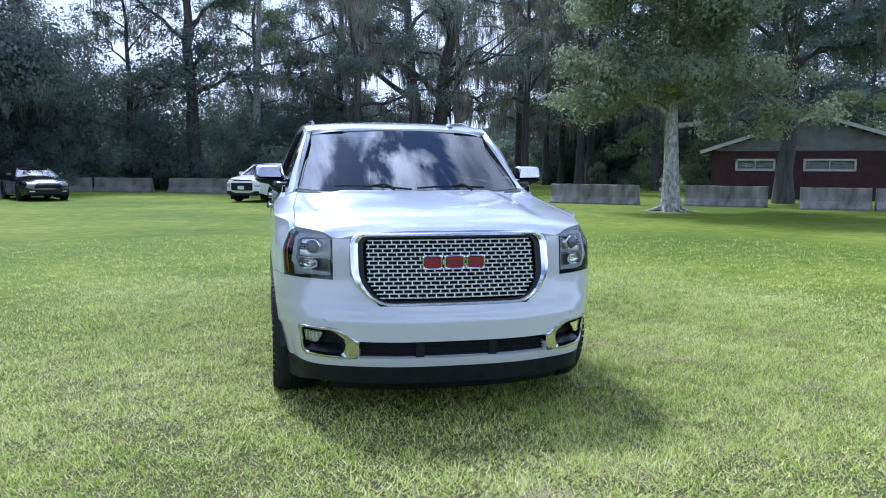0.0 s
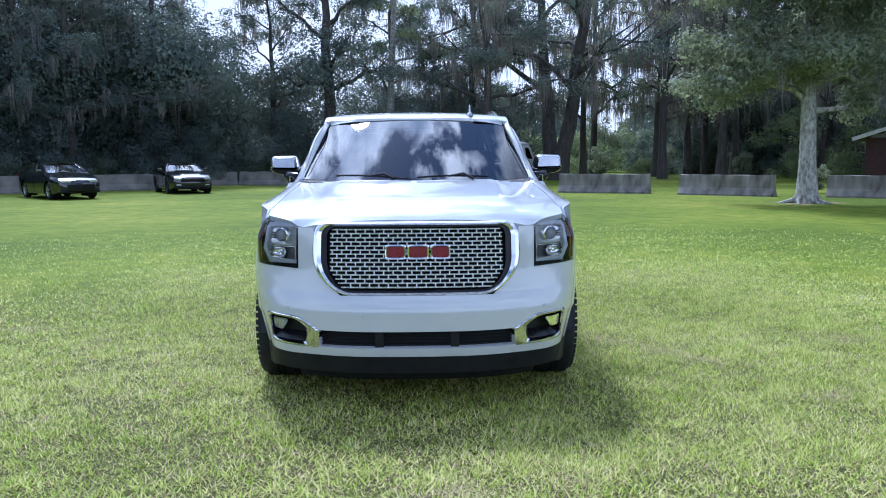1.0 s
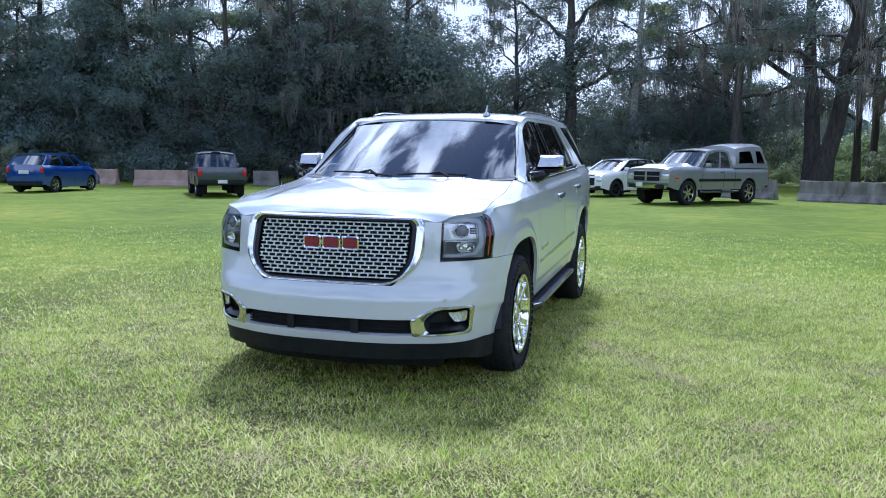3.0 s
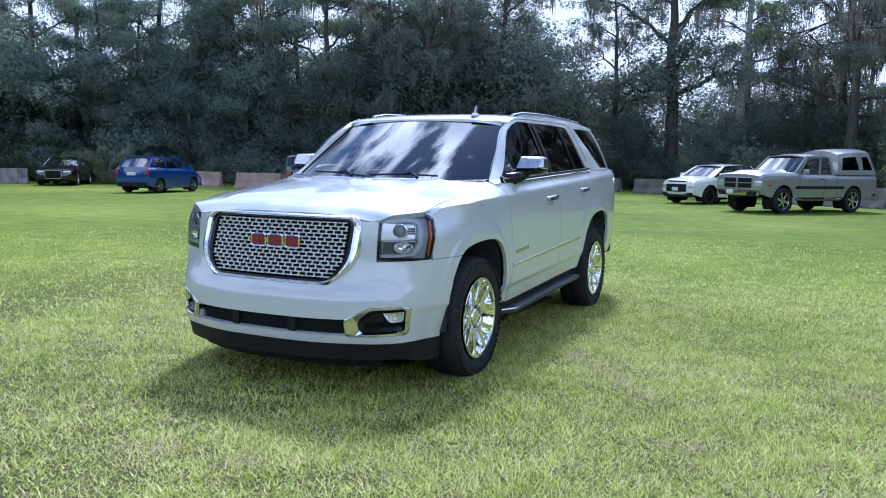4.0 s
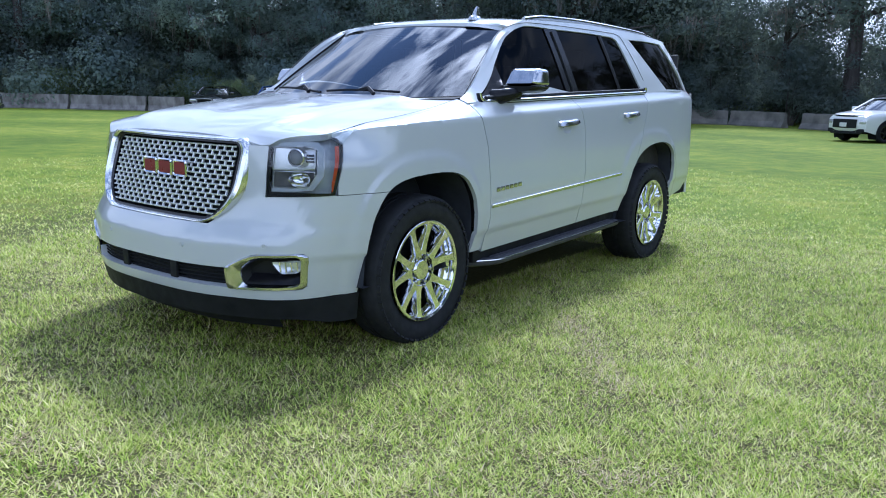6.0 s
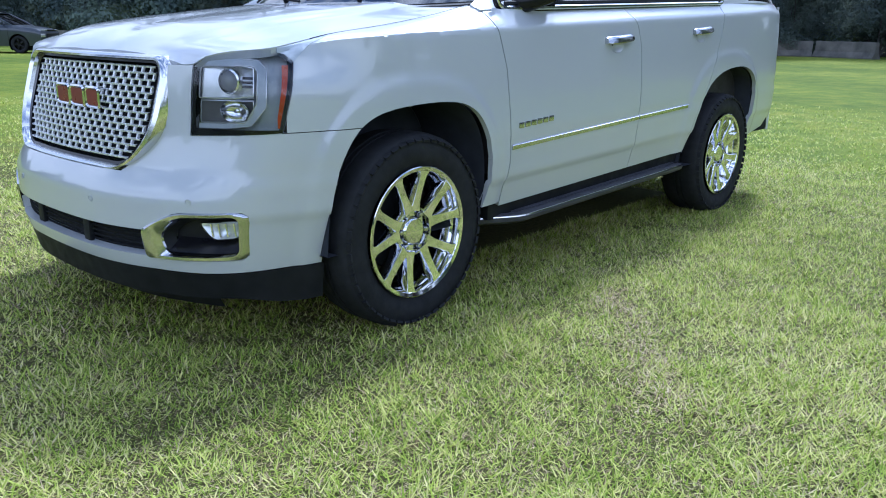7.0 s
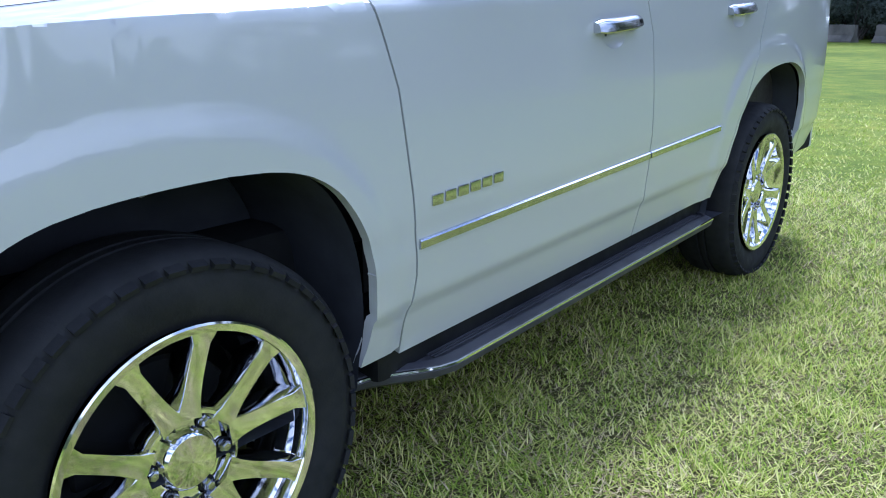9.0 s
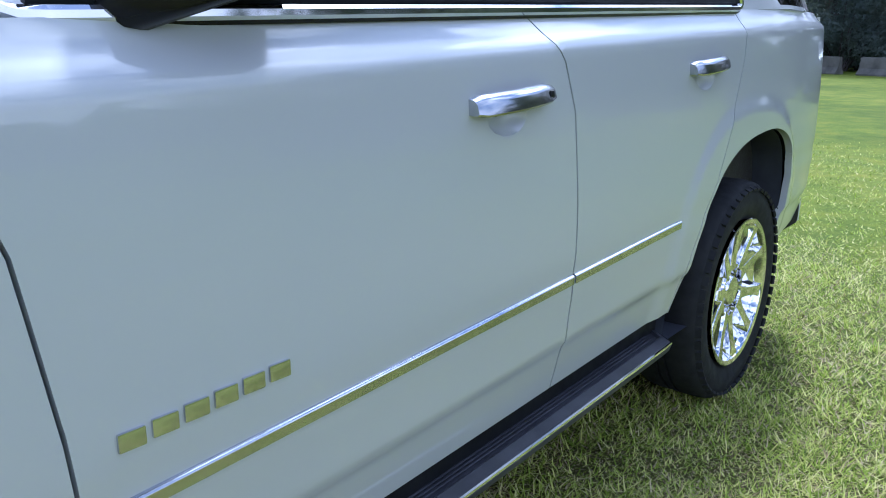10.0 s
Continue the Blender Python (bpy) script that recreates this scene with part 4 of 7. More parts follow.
# greenhouse
def side_up(y, k):
    """Window-side surface: k 0 at the belt, 1 at the roof gutter."""
    zb = belt(min(y, 4.4))
    zt = roof_edge_z(y)
    xb = .945 - .10 * smooth(4.5, 5.1, y) - .030 * smooth(2.0, 1.5, y)
    xt = cab_top_x(y)
    return Vector((lerp(xb, xt, k) + .008 * math.sin(math.pi * k) * smooth(1.48, 1.95, y), y, lerp(zb, zt, k)))


cab_top_x = curve_of([(1.50, .862), (1.6, .846), (1.85, .792), (2.12, .735), (2.4, .738), (4.2, .735), (4.9, .70)])
roof_edge_z = curve_of([(1.50, 1.278), (1.62, 1.335), (1.80, 1.490), (1.95, 1.615), (2.08, 1.695), (2.20, 1.742), (2.34, 1.776), (2.7, 1.802), (3.4, 1.822), (4.1, 1.818), (4.6, 1.800), (4.9, 1.782), (5.0, 1.77)])


def to_k(y, z):
    return (z - belt(min(y, 4.4))) / (roof_edge_z(y) - belt(min(y, 4.4)))


def yz_poly(poly):
    return [(y, to_k(y, z)) for y, z in poly]


WIN_F = [(1.64, 1.294), (2.70, 1.326), (2.64, 1.747), (2.34, 1.744), (2.21, 1.712), (2.10, 1.660), (2.00, 1.588), (1.89, 1.495)]
WIN_R = [(2.70, 1.326), (3.80, 1.362), (3.775, 1.40), (3.66, 1.675), (3.625, 1.735), (3.57, 1.755), (2.64, 1.747)]
WIN_Q = [(4.29, 1.382), (4.90, 1.382), (4.54, 1.765), (3.86, 1.758)]
for sg in (1, -1):
    bm = sheet(1.50, 4.99, 0, 1, 92, 24)
    for w in (WIN_F, WIN_R, WIN_Q):
        cut_out(bm, yz_poly(w))
    cut_out(bm, [(4.99, -.1), (5.4, -.1), (5.4, 1.3), (4.66, 1.3), (4.66, 1.0)])
    wrap(bm, lambda y, k: (sg * side_up(y, k).x, y, side_up(y, k).z))
    flange(bm, .03, (0, 3.2, 1.2))
    part("cab_side", bm, M_WHITE, suv)
    for nm, w, mt in (("front_side_window", WIN_F, M_DARKGLASS), ("rear_side_window", WIN_R, M_DARKGLASS), ("quarter_window", WIN_Q, M_DARKGLASS)):
        ys = [p[0] for p in w]
        bm = sheet(min(ys), max(ys), -.05, 1, 16, 10)
        keep_in(bm, yz_poly(w))
        wrap(bm, lambda y, k: (sg * (side_up(y, k).x - .012), y, side_up(y, k).z))
        pane = part(nm, bm, mt, suv, "dark tinted side glass")
        pane.visible_shadow = False
    # black door frames and pillar between the windows
    bm = sheet(2.52, 2.84, -.05, 1, 8, 10)
    keep_in(bm, yz_poly([(2.61, 1.31), (2.775, 1.318), (2.715, 1.75), (2.555, 1.75)]))
    wrap(bm, lambda y, k: (sg * (side_up(y, k).x - .004), y, side_up(y, k).z))
    flange(bm, .012, (0, 2.7, 1.4))
    part("pillar_cover", bm, M_GLOSSBLACK, suv)
    # black sail at the mirror, enlarged to stand for the dark cabin behind the glass
    bm = sheet(1.62, 1.90, -.05, .99, 8, 10)
    keep_in(bm, yz_poly([(1.645, 1.29), (1.885, 1.302), (1.875, 1.482)]))
    wrap(bm, lambda y, k: (sg * (side_up(y, k).x + .001), y, side_up(y, k).z))
    flange(bm, .02, (0, 1.9, 1.3))
    part("mirror_sail", bm, M_GLOSSBLACK, suv)
    bm = bmesh.new()
    tube(bm, [(sg * (side_up(lerp(2.69, 2.63, t), to_k(lerp(2.69, 2.63, t), lerp(1.31, 1.75, t))).x - .002), lerp(2.69, 2.63, t), lerp(1.31, 1.75, t)) for t in np.linspace(0, .95, 6)], .008, 6)
    part("door_gap_seal", bm, M_VOID, suv)
    bm = bmesh.new()
    tube(bm, [(sg * (side_up(lerp(3.42, 3.35, t), to_k(lerp(3.42, 3.35, t), lerp(1.33, 1.75, t))).x - .008), lerp(3.42, 3.35, t), lerp(1.33, 1.75, t)) for t in np.linspace(0, 1, 6)], .014, 6)
    part("window_divider", bm, M_GLOSSBLACK, suv)
    # seam of the door frames in the cab side
    seam = curve_of([(1.60, 1.335), (1.72, 1.44), (1.85, 1.548), (1.97, 1.640), (2.10, 1.706), (2.24, 1.748), (2.40, 1.768), (3.0, 1.782), (3.60, 1.788), (3.70, 1.775), (3.78, 1.66), (3.90, 1.40)])
    bm = bmesh.new()
    tube(bm, [(sg * (side_up(y, to_k(y, seam(y))).x + .001), y, seam(y)) for y in list(np.linspace(1.62, 2.4, 22)) + list(np.linspace(2.5, 3.6, 10)) + list(np.linspace(3.64, 3.88, 12))], .0026, 5)
    part("door_frame_seam", bm, M_TRIM, suv)
    # chrome belt strip over a black lip, turned up round the front corner
    line = [(1.604, .052), (1.606, .036), (1.613, .022), (1.626, .011), (1.646, .004)] + [(y, .003) for y in np.linspace(1.68, 3.80, 26)] + [(3.822, .006), (3.832, .016), (3.828, .040)]
    for nm, prof, mt, lb in (("belt_molding", ((-.011, .0), (-.0095, .017), (-.004, .0215), (.005, .0205), (.0105, .014), (.011, .0)), M_CHROME, "chrome belt strip"),
                             ("belt_lip", ((-.0165, -.004), (-.0155, .012), (-.010, .0155), (-.009, -.004)), M_GLOSSBLACK, "")):
        bm = bmesh.new()
        rows = []
        for i, (y, dz) in enumerate(line):
            a, b = line[max(i - 1, 0)], line[min(i + 1, len(line) - 1)]
            ty, tz = b[0] - a[0], b[1] + belt(b[0]) - a[1] - belt(a[0])
            ln = math.hypot(ty, tz)
            rows.append([bm.verts.new((sg * (side_up(y, 0).x + e - .10 * max(dz - .01, 0)), y - tz / ln * f, belt(y) + dz + ty / ln * f)) for f, e in prof])
        for a, b in zip(rows, rows[1:]):
            for k in range(len(prof) - 1):
                bm.faces.new((a[k], b[k], b[k + 1], a[k + 1]))
        bm.faces.new(rows[0])
        bm.faces.new(rows[-1][::-1])
        part(nm, bm, mt, suv, lb)
    bm = bmesh.new()
    tube(bm, [(sg * (side_up(y, .05).x + .006), y, belt(y) + .024) for y in np.linspace(1.66, 3.82, 24)], .010, 6)
    part("window_seal", bm, M_BLACK, suv)
    # pillar trim beside the windscreen
    bm = bmesh.new()
    tube(bm, [Vector((sg * ws_pt(1, k)[0] + sg * .002, ws_pt(1, k)[1], ws_pt(1, k)[2] + .003)) for k in np.linspace(0.02, 1, 14)], .0045, 6)
    part("windscreen_seal", bm, M_BLACK, suv)

# pillars at the windscreen: skin between glass edge and cab side
for sg in (1, -1):
    bm = bmesh.new()
    ra, rb = [], []
    for k in np.linspace(0, 1, 16):
        a = ws_pt(1, k)
        y = 1.52 + (2.18 - 1.52) * k
        b = side_up(y, 1.0)
        ra.append(bm.verts.new((sg * a[0], a[1], a[2])))
        rb.append(bm.verts.new((sg * b.x, b.y, b.z)))
    for k in range(15):
        bm.faces.new((ra[k], ra[k + 1], rb[k + 1], rb[k]))
    flange(bm, .03, (0, 2.6, .9))
    part("front_pillar", bm, M_WHITE, suv)

# roof, rails, antenna, spoiler
def roof_pt(f, y):
    e = side_up(y, 1.0) if y > 2.14 else Vector((.70, y, ws_pt(1, 1)[2]))
    yy = max(y, 2.06 + .115 * f * f)
    zc = curve_of([(2.04, 1.746), (2.2, 1.790), (2.5, 1.823), (3.0, 1.848), (3.7, 1.858), (4.4, 1.846), (5.0, 1.815)])(yy)
    return (f * e.x, yy, e.z + (zc - e.z) * (1 - abs(f) ** 2.6))


bm = sheet(-1, 1, 2.04, 4.72, 30, 44)
wrap(bm, roof_pt)
flange(bm, .03, (0, 3.2, 1.0))
part("roof", bm, M_WHITE, suv)
bm = sheet(-1, 1, 0, 1, 30, 2)
wrap(bm, lambda f, k: Vector(ws_pt(max(-1, min(1, f * 1.0145)), .995)).lerp(Vector(roof_pt(f, 2.04)), k) + Vector((0, -.002, .001)))
part("roof_header", bm, M_WHITE, suv)
for sg in (1, -1):
    bm = bmesh.new()
    pts = []
    for t in np.linspace(0, 1, 22):
        y = lerp(2.45, 4.58, t)
        lift = .016 * smooth(0, .10, t) * smooth(1, .90, t)
        p = roof_pt(.90, y)
        pts.append((sg * p[0], y, p[2] + .004 + lift))
    tube(bm, pts, .015, 8)
    part("roof_rail", bm, M_SATIN, suv, "bright roof rail")
    bm = bmesh.new()
    tube(bm, [(p[0], p[1], p[2] - .014) for p in pts[1:-1]], .012, 6)
    part("rail_foot", bm, M_WHITE, suv)
bm = bmesh.new()
rings = []
for h, l0, l1, w in ((0, -.055, .075, .030), (.022, -.045, .07, .022), (.030, -.022, .062, .012), (.075, .006, .056, .008), (.090, .022, .052, .004)):
    rings.append([Vector((.432 + w * math.cos(a), 2.215 + (l0 + l1) / 2 + (l1 - l0) / 2 * math.sin(a), 1.778 + h)) for a in np.linspace(0, 2 * math.pi, 17)[:-1]])
vs = ring_band(bm, rings)
bm.faces.new(vs[-1])
part("antenna", bm, M_SATIN, suv, "silver shark-fin antenna")

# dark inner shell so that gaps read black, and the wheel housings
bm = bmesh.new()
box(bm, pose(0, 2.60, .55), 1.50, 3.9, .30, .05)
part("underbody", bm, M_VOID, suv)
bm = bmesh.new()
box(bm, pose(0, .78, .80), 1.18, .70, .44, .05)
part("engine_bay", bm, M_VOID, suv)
for sg in (1, -1):
    for yc, ar, nm in ((1.04, ARCH_F, "front_wheel_well"), (3.90, ARCH_R, "rear_wheel_well")):
        bm = bmesh.new()
        ar = [(a, max(b, .36)) for a, b in ar]
        ring_band(bm, [[(sg * .975, a, b + .004) for a, b in ar], [(sg * .62, a, b + .004) for a, b in ar]])
        bm.verts.ensure_lookup_table()
        bm.faces.new([bm.verts.new((sg * .62, a, b)) for a, b in ar])
        part(nm, bm, M_WELL, suv)
    bm = bmesh.new()
    box(bm, pose(sg * .90, 2.5, .43), .10, 1.9, .20, .02)
    part("rocker_panel", bm, M_BLACK, suv)
    bm = bmesh.new()
    box(bm, pose(sg * .90, 4.68, .62), .06, .48, .3, .02)
    part("quarter_lining", bm, M_VOID, suv)

# door skins inside, dashboard, seats
for sg in (1, -1):
    bm = sheet(1.60, 4.9, .5, 1.26, 20, 6)
    wrap(bm, lambda y, z: (sg * .86, y, z))
    part("door_lining", bm, M_LEATHER, suv)
bm = bmesh.new()
box(bm, pose(0, 1.72, 1.12), 1.66, .42, .26, .06)
part("dashboard", bm, M_LEATHER, suv)
bm = bmesh.new()
lathe(bm, [(.18 + .014 * math.cos(a), .014 * math.sin(a)) for a in np.linspace(0, 2 * math.pi, 9)[:-1]], 28, pose(.40, 2.02, 1.17, 0, 0, 90) @ pose(0, 0, 0, 0, 25, 0), True)
part("steering_wheel", bm, M_LEATHER, suv)
for y0, xs in ((2.38, (-.42, .42)), (3.18, (-.42, .42)), (3.95, (-.40, .40))):
    for x in xs:
        bm = bmesh.new()
        box(bm, pose(x, y0, .88), .52, .50, .16, .05)
        box(bm, pose(x, y0 + .26, 1.20, -12), .50, .14, .62, .06)
        box(bm, pose(x, y0 + .34, 1.57, -8), .27, .10, .17, .04)
        part("seat", bm, M_TRIM if y0 > 3 else M_LEATHER, suv)
bm = bmesh.new()
box(bm, pose(0, 3.2, .68), 1.66, 3.2, .08, .02)
part("cabin_floor", bm, M_LEATHER, suv)
bm = sheet(-1, 1, 2.2, 4.95, 10, 12)
wrap(bm, lambda f, y: (roof_pt(f * .97, y)[0], y, roof_pt(f * .97, y)[2] - .04))
part("headliner", bm, M_TRIM, suv)
bm = bmesh.new()
box(bm, pose(0, 4.98, 1.2), 1.5, .04, 1.0, .01)
part("cargo_trim", bm, M_LEATHER, suv)
bm = bmesh.new()
box(bm, pose(.0, 2.02, 1.63), .24, .03, .07, .012)
part("rear_view_mirror", bm, M_BLACK, suv)

# door handles, side molding, badge bars, running boards, mirrors
for sg in (1, -1):
    for y0, y1, z0, k in ((2.367, 2.625, 1.128, 0), (3.343, 3.585, 1.176, 1)):
        def hx(y, z, d):
            return sg * (body(uy(y), z)[0] + d)
        bm = bmesh.new()
        rows = []
        for t in np.linspace(0, 1, 12):
            y, z = lerp(y0, y1, t), z0 + .018 * t
            d = .040 * math.sin(math.pi * lerp(.10, .90, t)) ** .45
            hh = .020 if .04 < t < .96 else .015
            rows.append([bm.verts.new((hx(y, z, e), y, z + f)) for e, f in ((-.004 if t in (0., 1.) else d - .022, -hh), (d - .002, -hh * .94), (d + .001, -hh * .74), (d - .004, hh * .35), (d - .012, hh * .85), (-.004 if t in (0., 1.) else d - .024, hh))])
        for a, b in zip(rows, rows[1:]):
            for j in range(6):
                bm.faces.new((a[j], b[j], b[(j + 1) % 6], a[(j + 1) % 6]))
        bm.faces.new(rows[0])
        bm.faces.new(rows[-1][::-1])
        hd = part("door_handle", bm, M_SATIN, doors[sg, k], "chrome pull handle")
        bm = bmesh.new()
        rr = []
        for e, s_ in ((.0008, 1.08), (.0002, .96), (-.016, .80), (-.026, .5), (-.028, .1)):
            rr.append([(hx(lerp(y0, y1, .46) + .068 * s_ * math.cos(a), z0 - .022 + .040 * s_ * math.sin(a), e), lerp(y0, y1, .46) + .068 * s_ * math.cos(a), z0 - .022 + .040 * s_ * math.sin(a)) for a in np.linspace(0, 2 * math.pi, 21)[:-1]])
        ring_band(bm, rr)
        part("handle_cup", bm, M_WHITE, doors[sg, k])
        if k == 0:
            yk, zk = lerp(y0, y1, .90), z0 + .016
            bm = bmesh.new()
            box(bm, pose(hx(yk, zk, .026), yk, zk), .012, .011, .013, .003)
            part("key_lock", bm, M_BLACK, hd)
    for y0, y1, k in ((1.624, 2.752, 0), (2.760, 3.342, 1)):
        bm = bmesh.new()
        rows = []
        for t in np.linspace(0, 1, 20):
            y = lerp(y0, y1, t)
            z = .671 + .0452 * (y - 1.624)
            x = body(uy(y), z)[0]
            rows.append([bm.verts.new((sg * (x + e), y, z + f)) for e, f in ((-.002, -.012), (.007, -.0105), (.008, .007), (.004, .011), (-.002, .012))])
        for a, b in zip(rows, rows[1:]):
            for j in range(4):
                bm.faces.new((a[j], b[j], b[j + 1], a[j + 1]))
        bm.faces.new(rows[0])
        bm.faces.new(rows[-1][::-1])
        part("side_molding", bm, M_SATIN, doors[sg, k], "chrome side strip")
    for k in range(6):
        y = 1.665 + .046 * k
        z = .758 + .0030 * k + .003
        bm = bmesh.new()
        box(bm, pose(sg * (body(uy(y + .018), z)[0] + .002), y + .018, z + .004), .006, .038, .026, .003)
        part("badge_bar", bm, M_SATIN, doors[sg, 0])
    # running board
    bm = bmesh.new()
    rows = []
    for t in np.linspace(0, 1, 40):
        y = lerp(1.50, 3.44, t)
        bend = smooth(0, .13, t) * smooth(1, .945, t)
        xo = lerp(.905, 1.030, bend)
        zb = .338 + .030 * (y - 1.8)
        rows.append([bm.verts.new((sg * x_, y, zb + dz)) for x_, dz in ((.84, .012), (xo - .115, .006), (xo - .10, .014), (xo - .045, .012), (xo - .035, .020), (xo - .008, .014), (xo, .002), (xo - .006, -.016), (xo - .03, -.030), (.84, -.030))])
    for a, b in zip(rows, rows[1:]):
        for j in range(10):
            bm.faces.new((a[j], b[j], b[(j + 1) % 10], a[(j + 1) % 10]))
    bm.faces.new(rows[0])
    bm.faces.new(rows[-1][::-1])
    board = part("running_board", bm, M_BOARD, suv, "ribbed black running board with bright edge")
    bm = bmesh.new()
    tube(bm, [(sg * (lerp(.905, 1.030, smooth(0, .13, t) * smooth(1, .945, t)) - .003), lerp(1.50, 3.44, t), .346 + .030 * (lerp(1.50, 3.44, t) - 1.8)) for t in np.linspace(0, 1, 40)], .0048, 6)
    part("bright_edge", bm, M_CHROME, board)
    for dx in (.055, .066, .077, .088):
        bm = bmesh.new()
        tube(bm, [(sg * (1.030 - dx), lerp(1.72, 3.32, t), .355 + .030 * (lerp(1.72, 3.32, t) - 1.8)) for t in np.linspace(0, 1, 14)], .0028, 5)
        part("tread_rib", bm, M_BOARD, board)
    # mirror: chrome cap over a black shell and arm
    bm = bmesh.new()
    rr = []
    for t, s_ in ((0, .74), (.18, .93), (.45, 1.0), (.8, 1.0), (1, .97)):
        lp = loop_points([(-.115, -.050, 0), (.118, -.045, 0), (.104, .052, 0), (-.088, .056, 0)], [.012, .02, .028, .026], 4)
        rr.append([Vector((sg * (1.020 + p.x * s_), 1.855 + .150 * t + .06 * (p.x + .1) + .30 * (p.y + .05) * (1 - t) ** 1.5, 1.408 + p.y * s_)) for p in lp])
    vs = ring_band(bm, rr)
    bm.faces.new(vs[0])
    mirror = part("door_mirror", bm, M_SATIN, suv, "chrome capped door mirror")
    bm = bmesh.new()
    bm.faces.new([bm.verts.new(p + Vector((0, -.004, 0))) for p in rr[-1]])
    part("mirror_glass", bm, M_GLOSSBLACK, mirror)
    bm = bmesh.new()
    rr2 = []
    for t, s_ in ((0, .76), (.2, .96), (.5, 1.0), (1, 1.0)):
        lp = loop_points([(-.135, -.050, 0), (.085, -.012, 0), (.122, .020, 0), (-.120, .020, 0)], [.02, .03, .012, .012], 3)
        rr2.append([Vector((sg * (1.019 + p.x * s_), 1.850 + .158 * t + .06 * (p.x + .1), 1.340 + p.y * s_)) for p in lp])
    vs = ring_band(bm, rr2)
    bm.faces.new(vs[0])
    bm.faces.new(vs[-1][::-1])
    part("mirror_shell", bm, M_GLOSSBLACK, mirror)
    bm = bmesh.new()
    tube(bm, [(sg * .90, 1.775, 1.290), (sg * .945, 1.782, 1.294), (sg * .972, 1.82, 1.306), (sg * 1.00, 1.90, 1.322)], [.048, .046, .042, .030], 10)
    part("mirror_base", bm, M_GLOSSBLACK, mirror)


# wheels
def tyre_bm(r, rim, w):
    bm = bmesh.new()
    h = w / 2
    prof = [(rim, -h * .80), (rim + .02, -h * .92), (rim + .06, -h * 1.0), (r - .055, -h * .99), (r - .022, -h * .93), (r - .006, -h * .80), (r, -h * .5), (r, -h * .17), (r - .008, -h * .15), (r - .008, -h * .10),
            (r, -h * .08), (r, h * .08), (r - .008, h * .10), (r - .008, h * .15), (r, h * .17), (r, h * .5), (r - .006, h * .80), (r - .022, h * .93), (r - .055, h * .99), (rim + .06, h), (rim + .02, h * .92), (rim, h * .80)]
    lathe(bm, prof, 72)
    return bm


def tread_bm(r, w, sd, n=54):
    bm = bmesh.new()
    h = w / 2
    for k in range(n):
        a = 2 * math.pi * k / n
        m = Matrix.Rotation(a + (.02 if sd > 0 else 0), 4, 'X') @ pose(sd * h * .84, 0, r - .0220, 0, sd * 22)
        box(bm, m, .050, .032, .010)
    return bm


WHEEL_R, RIM_R = .400, .267
wheel = thing("wheel_master", "", "")
tb = part("tyre", tyre_bm(WHEEL_R, .261, .256), M_RUBBER, wheel, "black road tyre")
for sd in (-1, 1):
    tagged(part("tread", tread_bm(WHEEL_R, .261, sd), M_RUBBER, wheel), kind="stuff")
bm = bmesh.new()
lathe(bm, [(.261, .118), (RIM_R + .002, .126), (RIM_R - .002, .128), (.251, .124), (.246, .114), (.241, .092)], 80)
rim = part("rim", bm, M_CHROME, wheel, "polished ten-spoke alloy rim")
bm = bmesh.new()
lathe(bm, [(.241, .092), (.220, .050), (.212, .008), (.211, -.010)], 60)
part("rim_lip", bm, M_CHROME, wheel)
bm = bmesh.new()
lathe(bm, [(.211, -.010), (.220, -.06), (.238, -.11)], 60)
part("rim_barrel", bm, M_DARKMETAL, wheel)
# disc coloured near black for the shade behind the spokes
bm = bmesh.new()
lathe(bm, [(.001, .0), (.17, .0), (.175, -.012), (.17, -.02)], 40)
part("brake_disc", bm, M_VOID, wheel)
for k in range(10):
    sd = 1 if k % 2 else -1
    mid = 2 * math.pi * (k // 2) / 5
    bm = bmesh.new()
    rows = []
    pa = Vector((.086 * math.cos(mid + sd * .17), .086 * math.sin(mid + sd * .17)))
    pb = Vector((.252 * math.cos(mid + sd * .305), .252 * math.sin(mid + sd * .305)))
    run = (pb - pa).normalized()
    for t in np.linspace(0, 1, 8):
        q = pa.lerp(pb, t)
        w = lerp(.021, .0182, smooth(0, .5, t)) + .010 * smooth(.86, 1, t) + .008 * smooth(.2, 0, t)
        d = .100 + .021 * t - .004 * math.sin(math.pi * t)
        rows.append([bm.verts.new((dx, q.x - ww * run.y, q.y + ww * run.x)) for dx, ww in ((d - .055, -w * 1.16), (d - .003, -w), (d, -w * .92), (d, w * .92), (d - .003, w), (d - .055, w * 1.16))])
    for p, q in zip(rows, rows[1:]):
        for j in range(5):
            bm.faces.new((p[j], q[j], q[j + 1], p[j + 1]))
    part("spoke", bm, M_CHROME, wheel)
bm = bmesh.new()
lathe(bm, [(.104, .040), (.104, .088), (.098, .098), (.092, .099), (.087, .080), (.062, .078), (.056, .092), (.050, .098), (.001, .100)], 40)
hub = part("hub", bm, M_CHROME, wheel)
for k in range(6):
    a = 2 * math.pi * (k + .5) / 6
    bm = bmesh.new()
    lathe(bm, [(.0125, .066), (.0125, .092), (.008, .098), (.001, .099)], 6, pose(0, .0745 * math.cos(a), .0745 * math.sin(a)))
    part("lug_nut", bm, M_SATIN, wheel)
    # flat near-black ring paints the shade of a pocket round the nut
    bm = bmesh.new()
    lathe(bm, [(.0165, .0815), (.0120, .0817)], 14, pose(0, .0745 * math.cos(a), .0745 * math.sin(a)))
    part("lug_seat", bm, M_VOID, wheel)

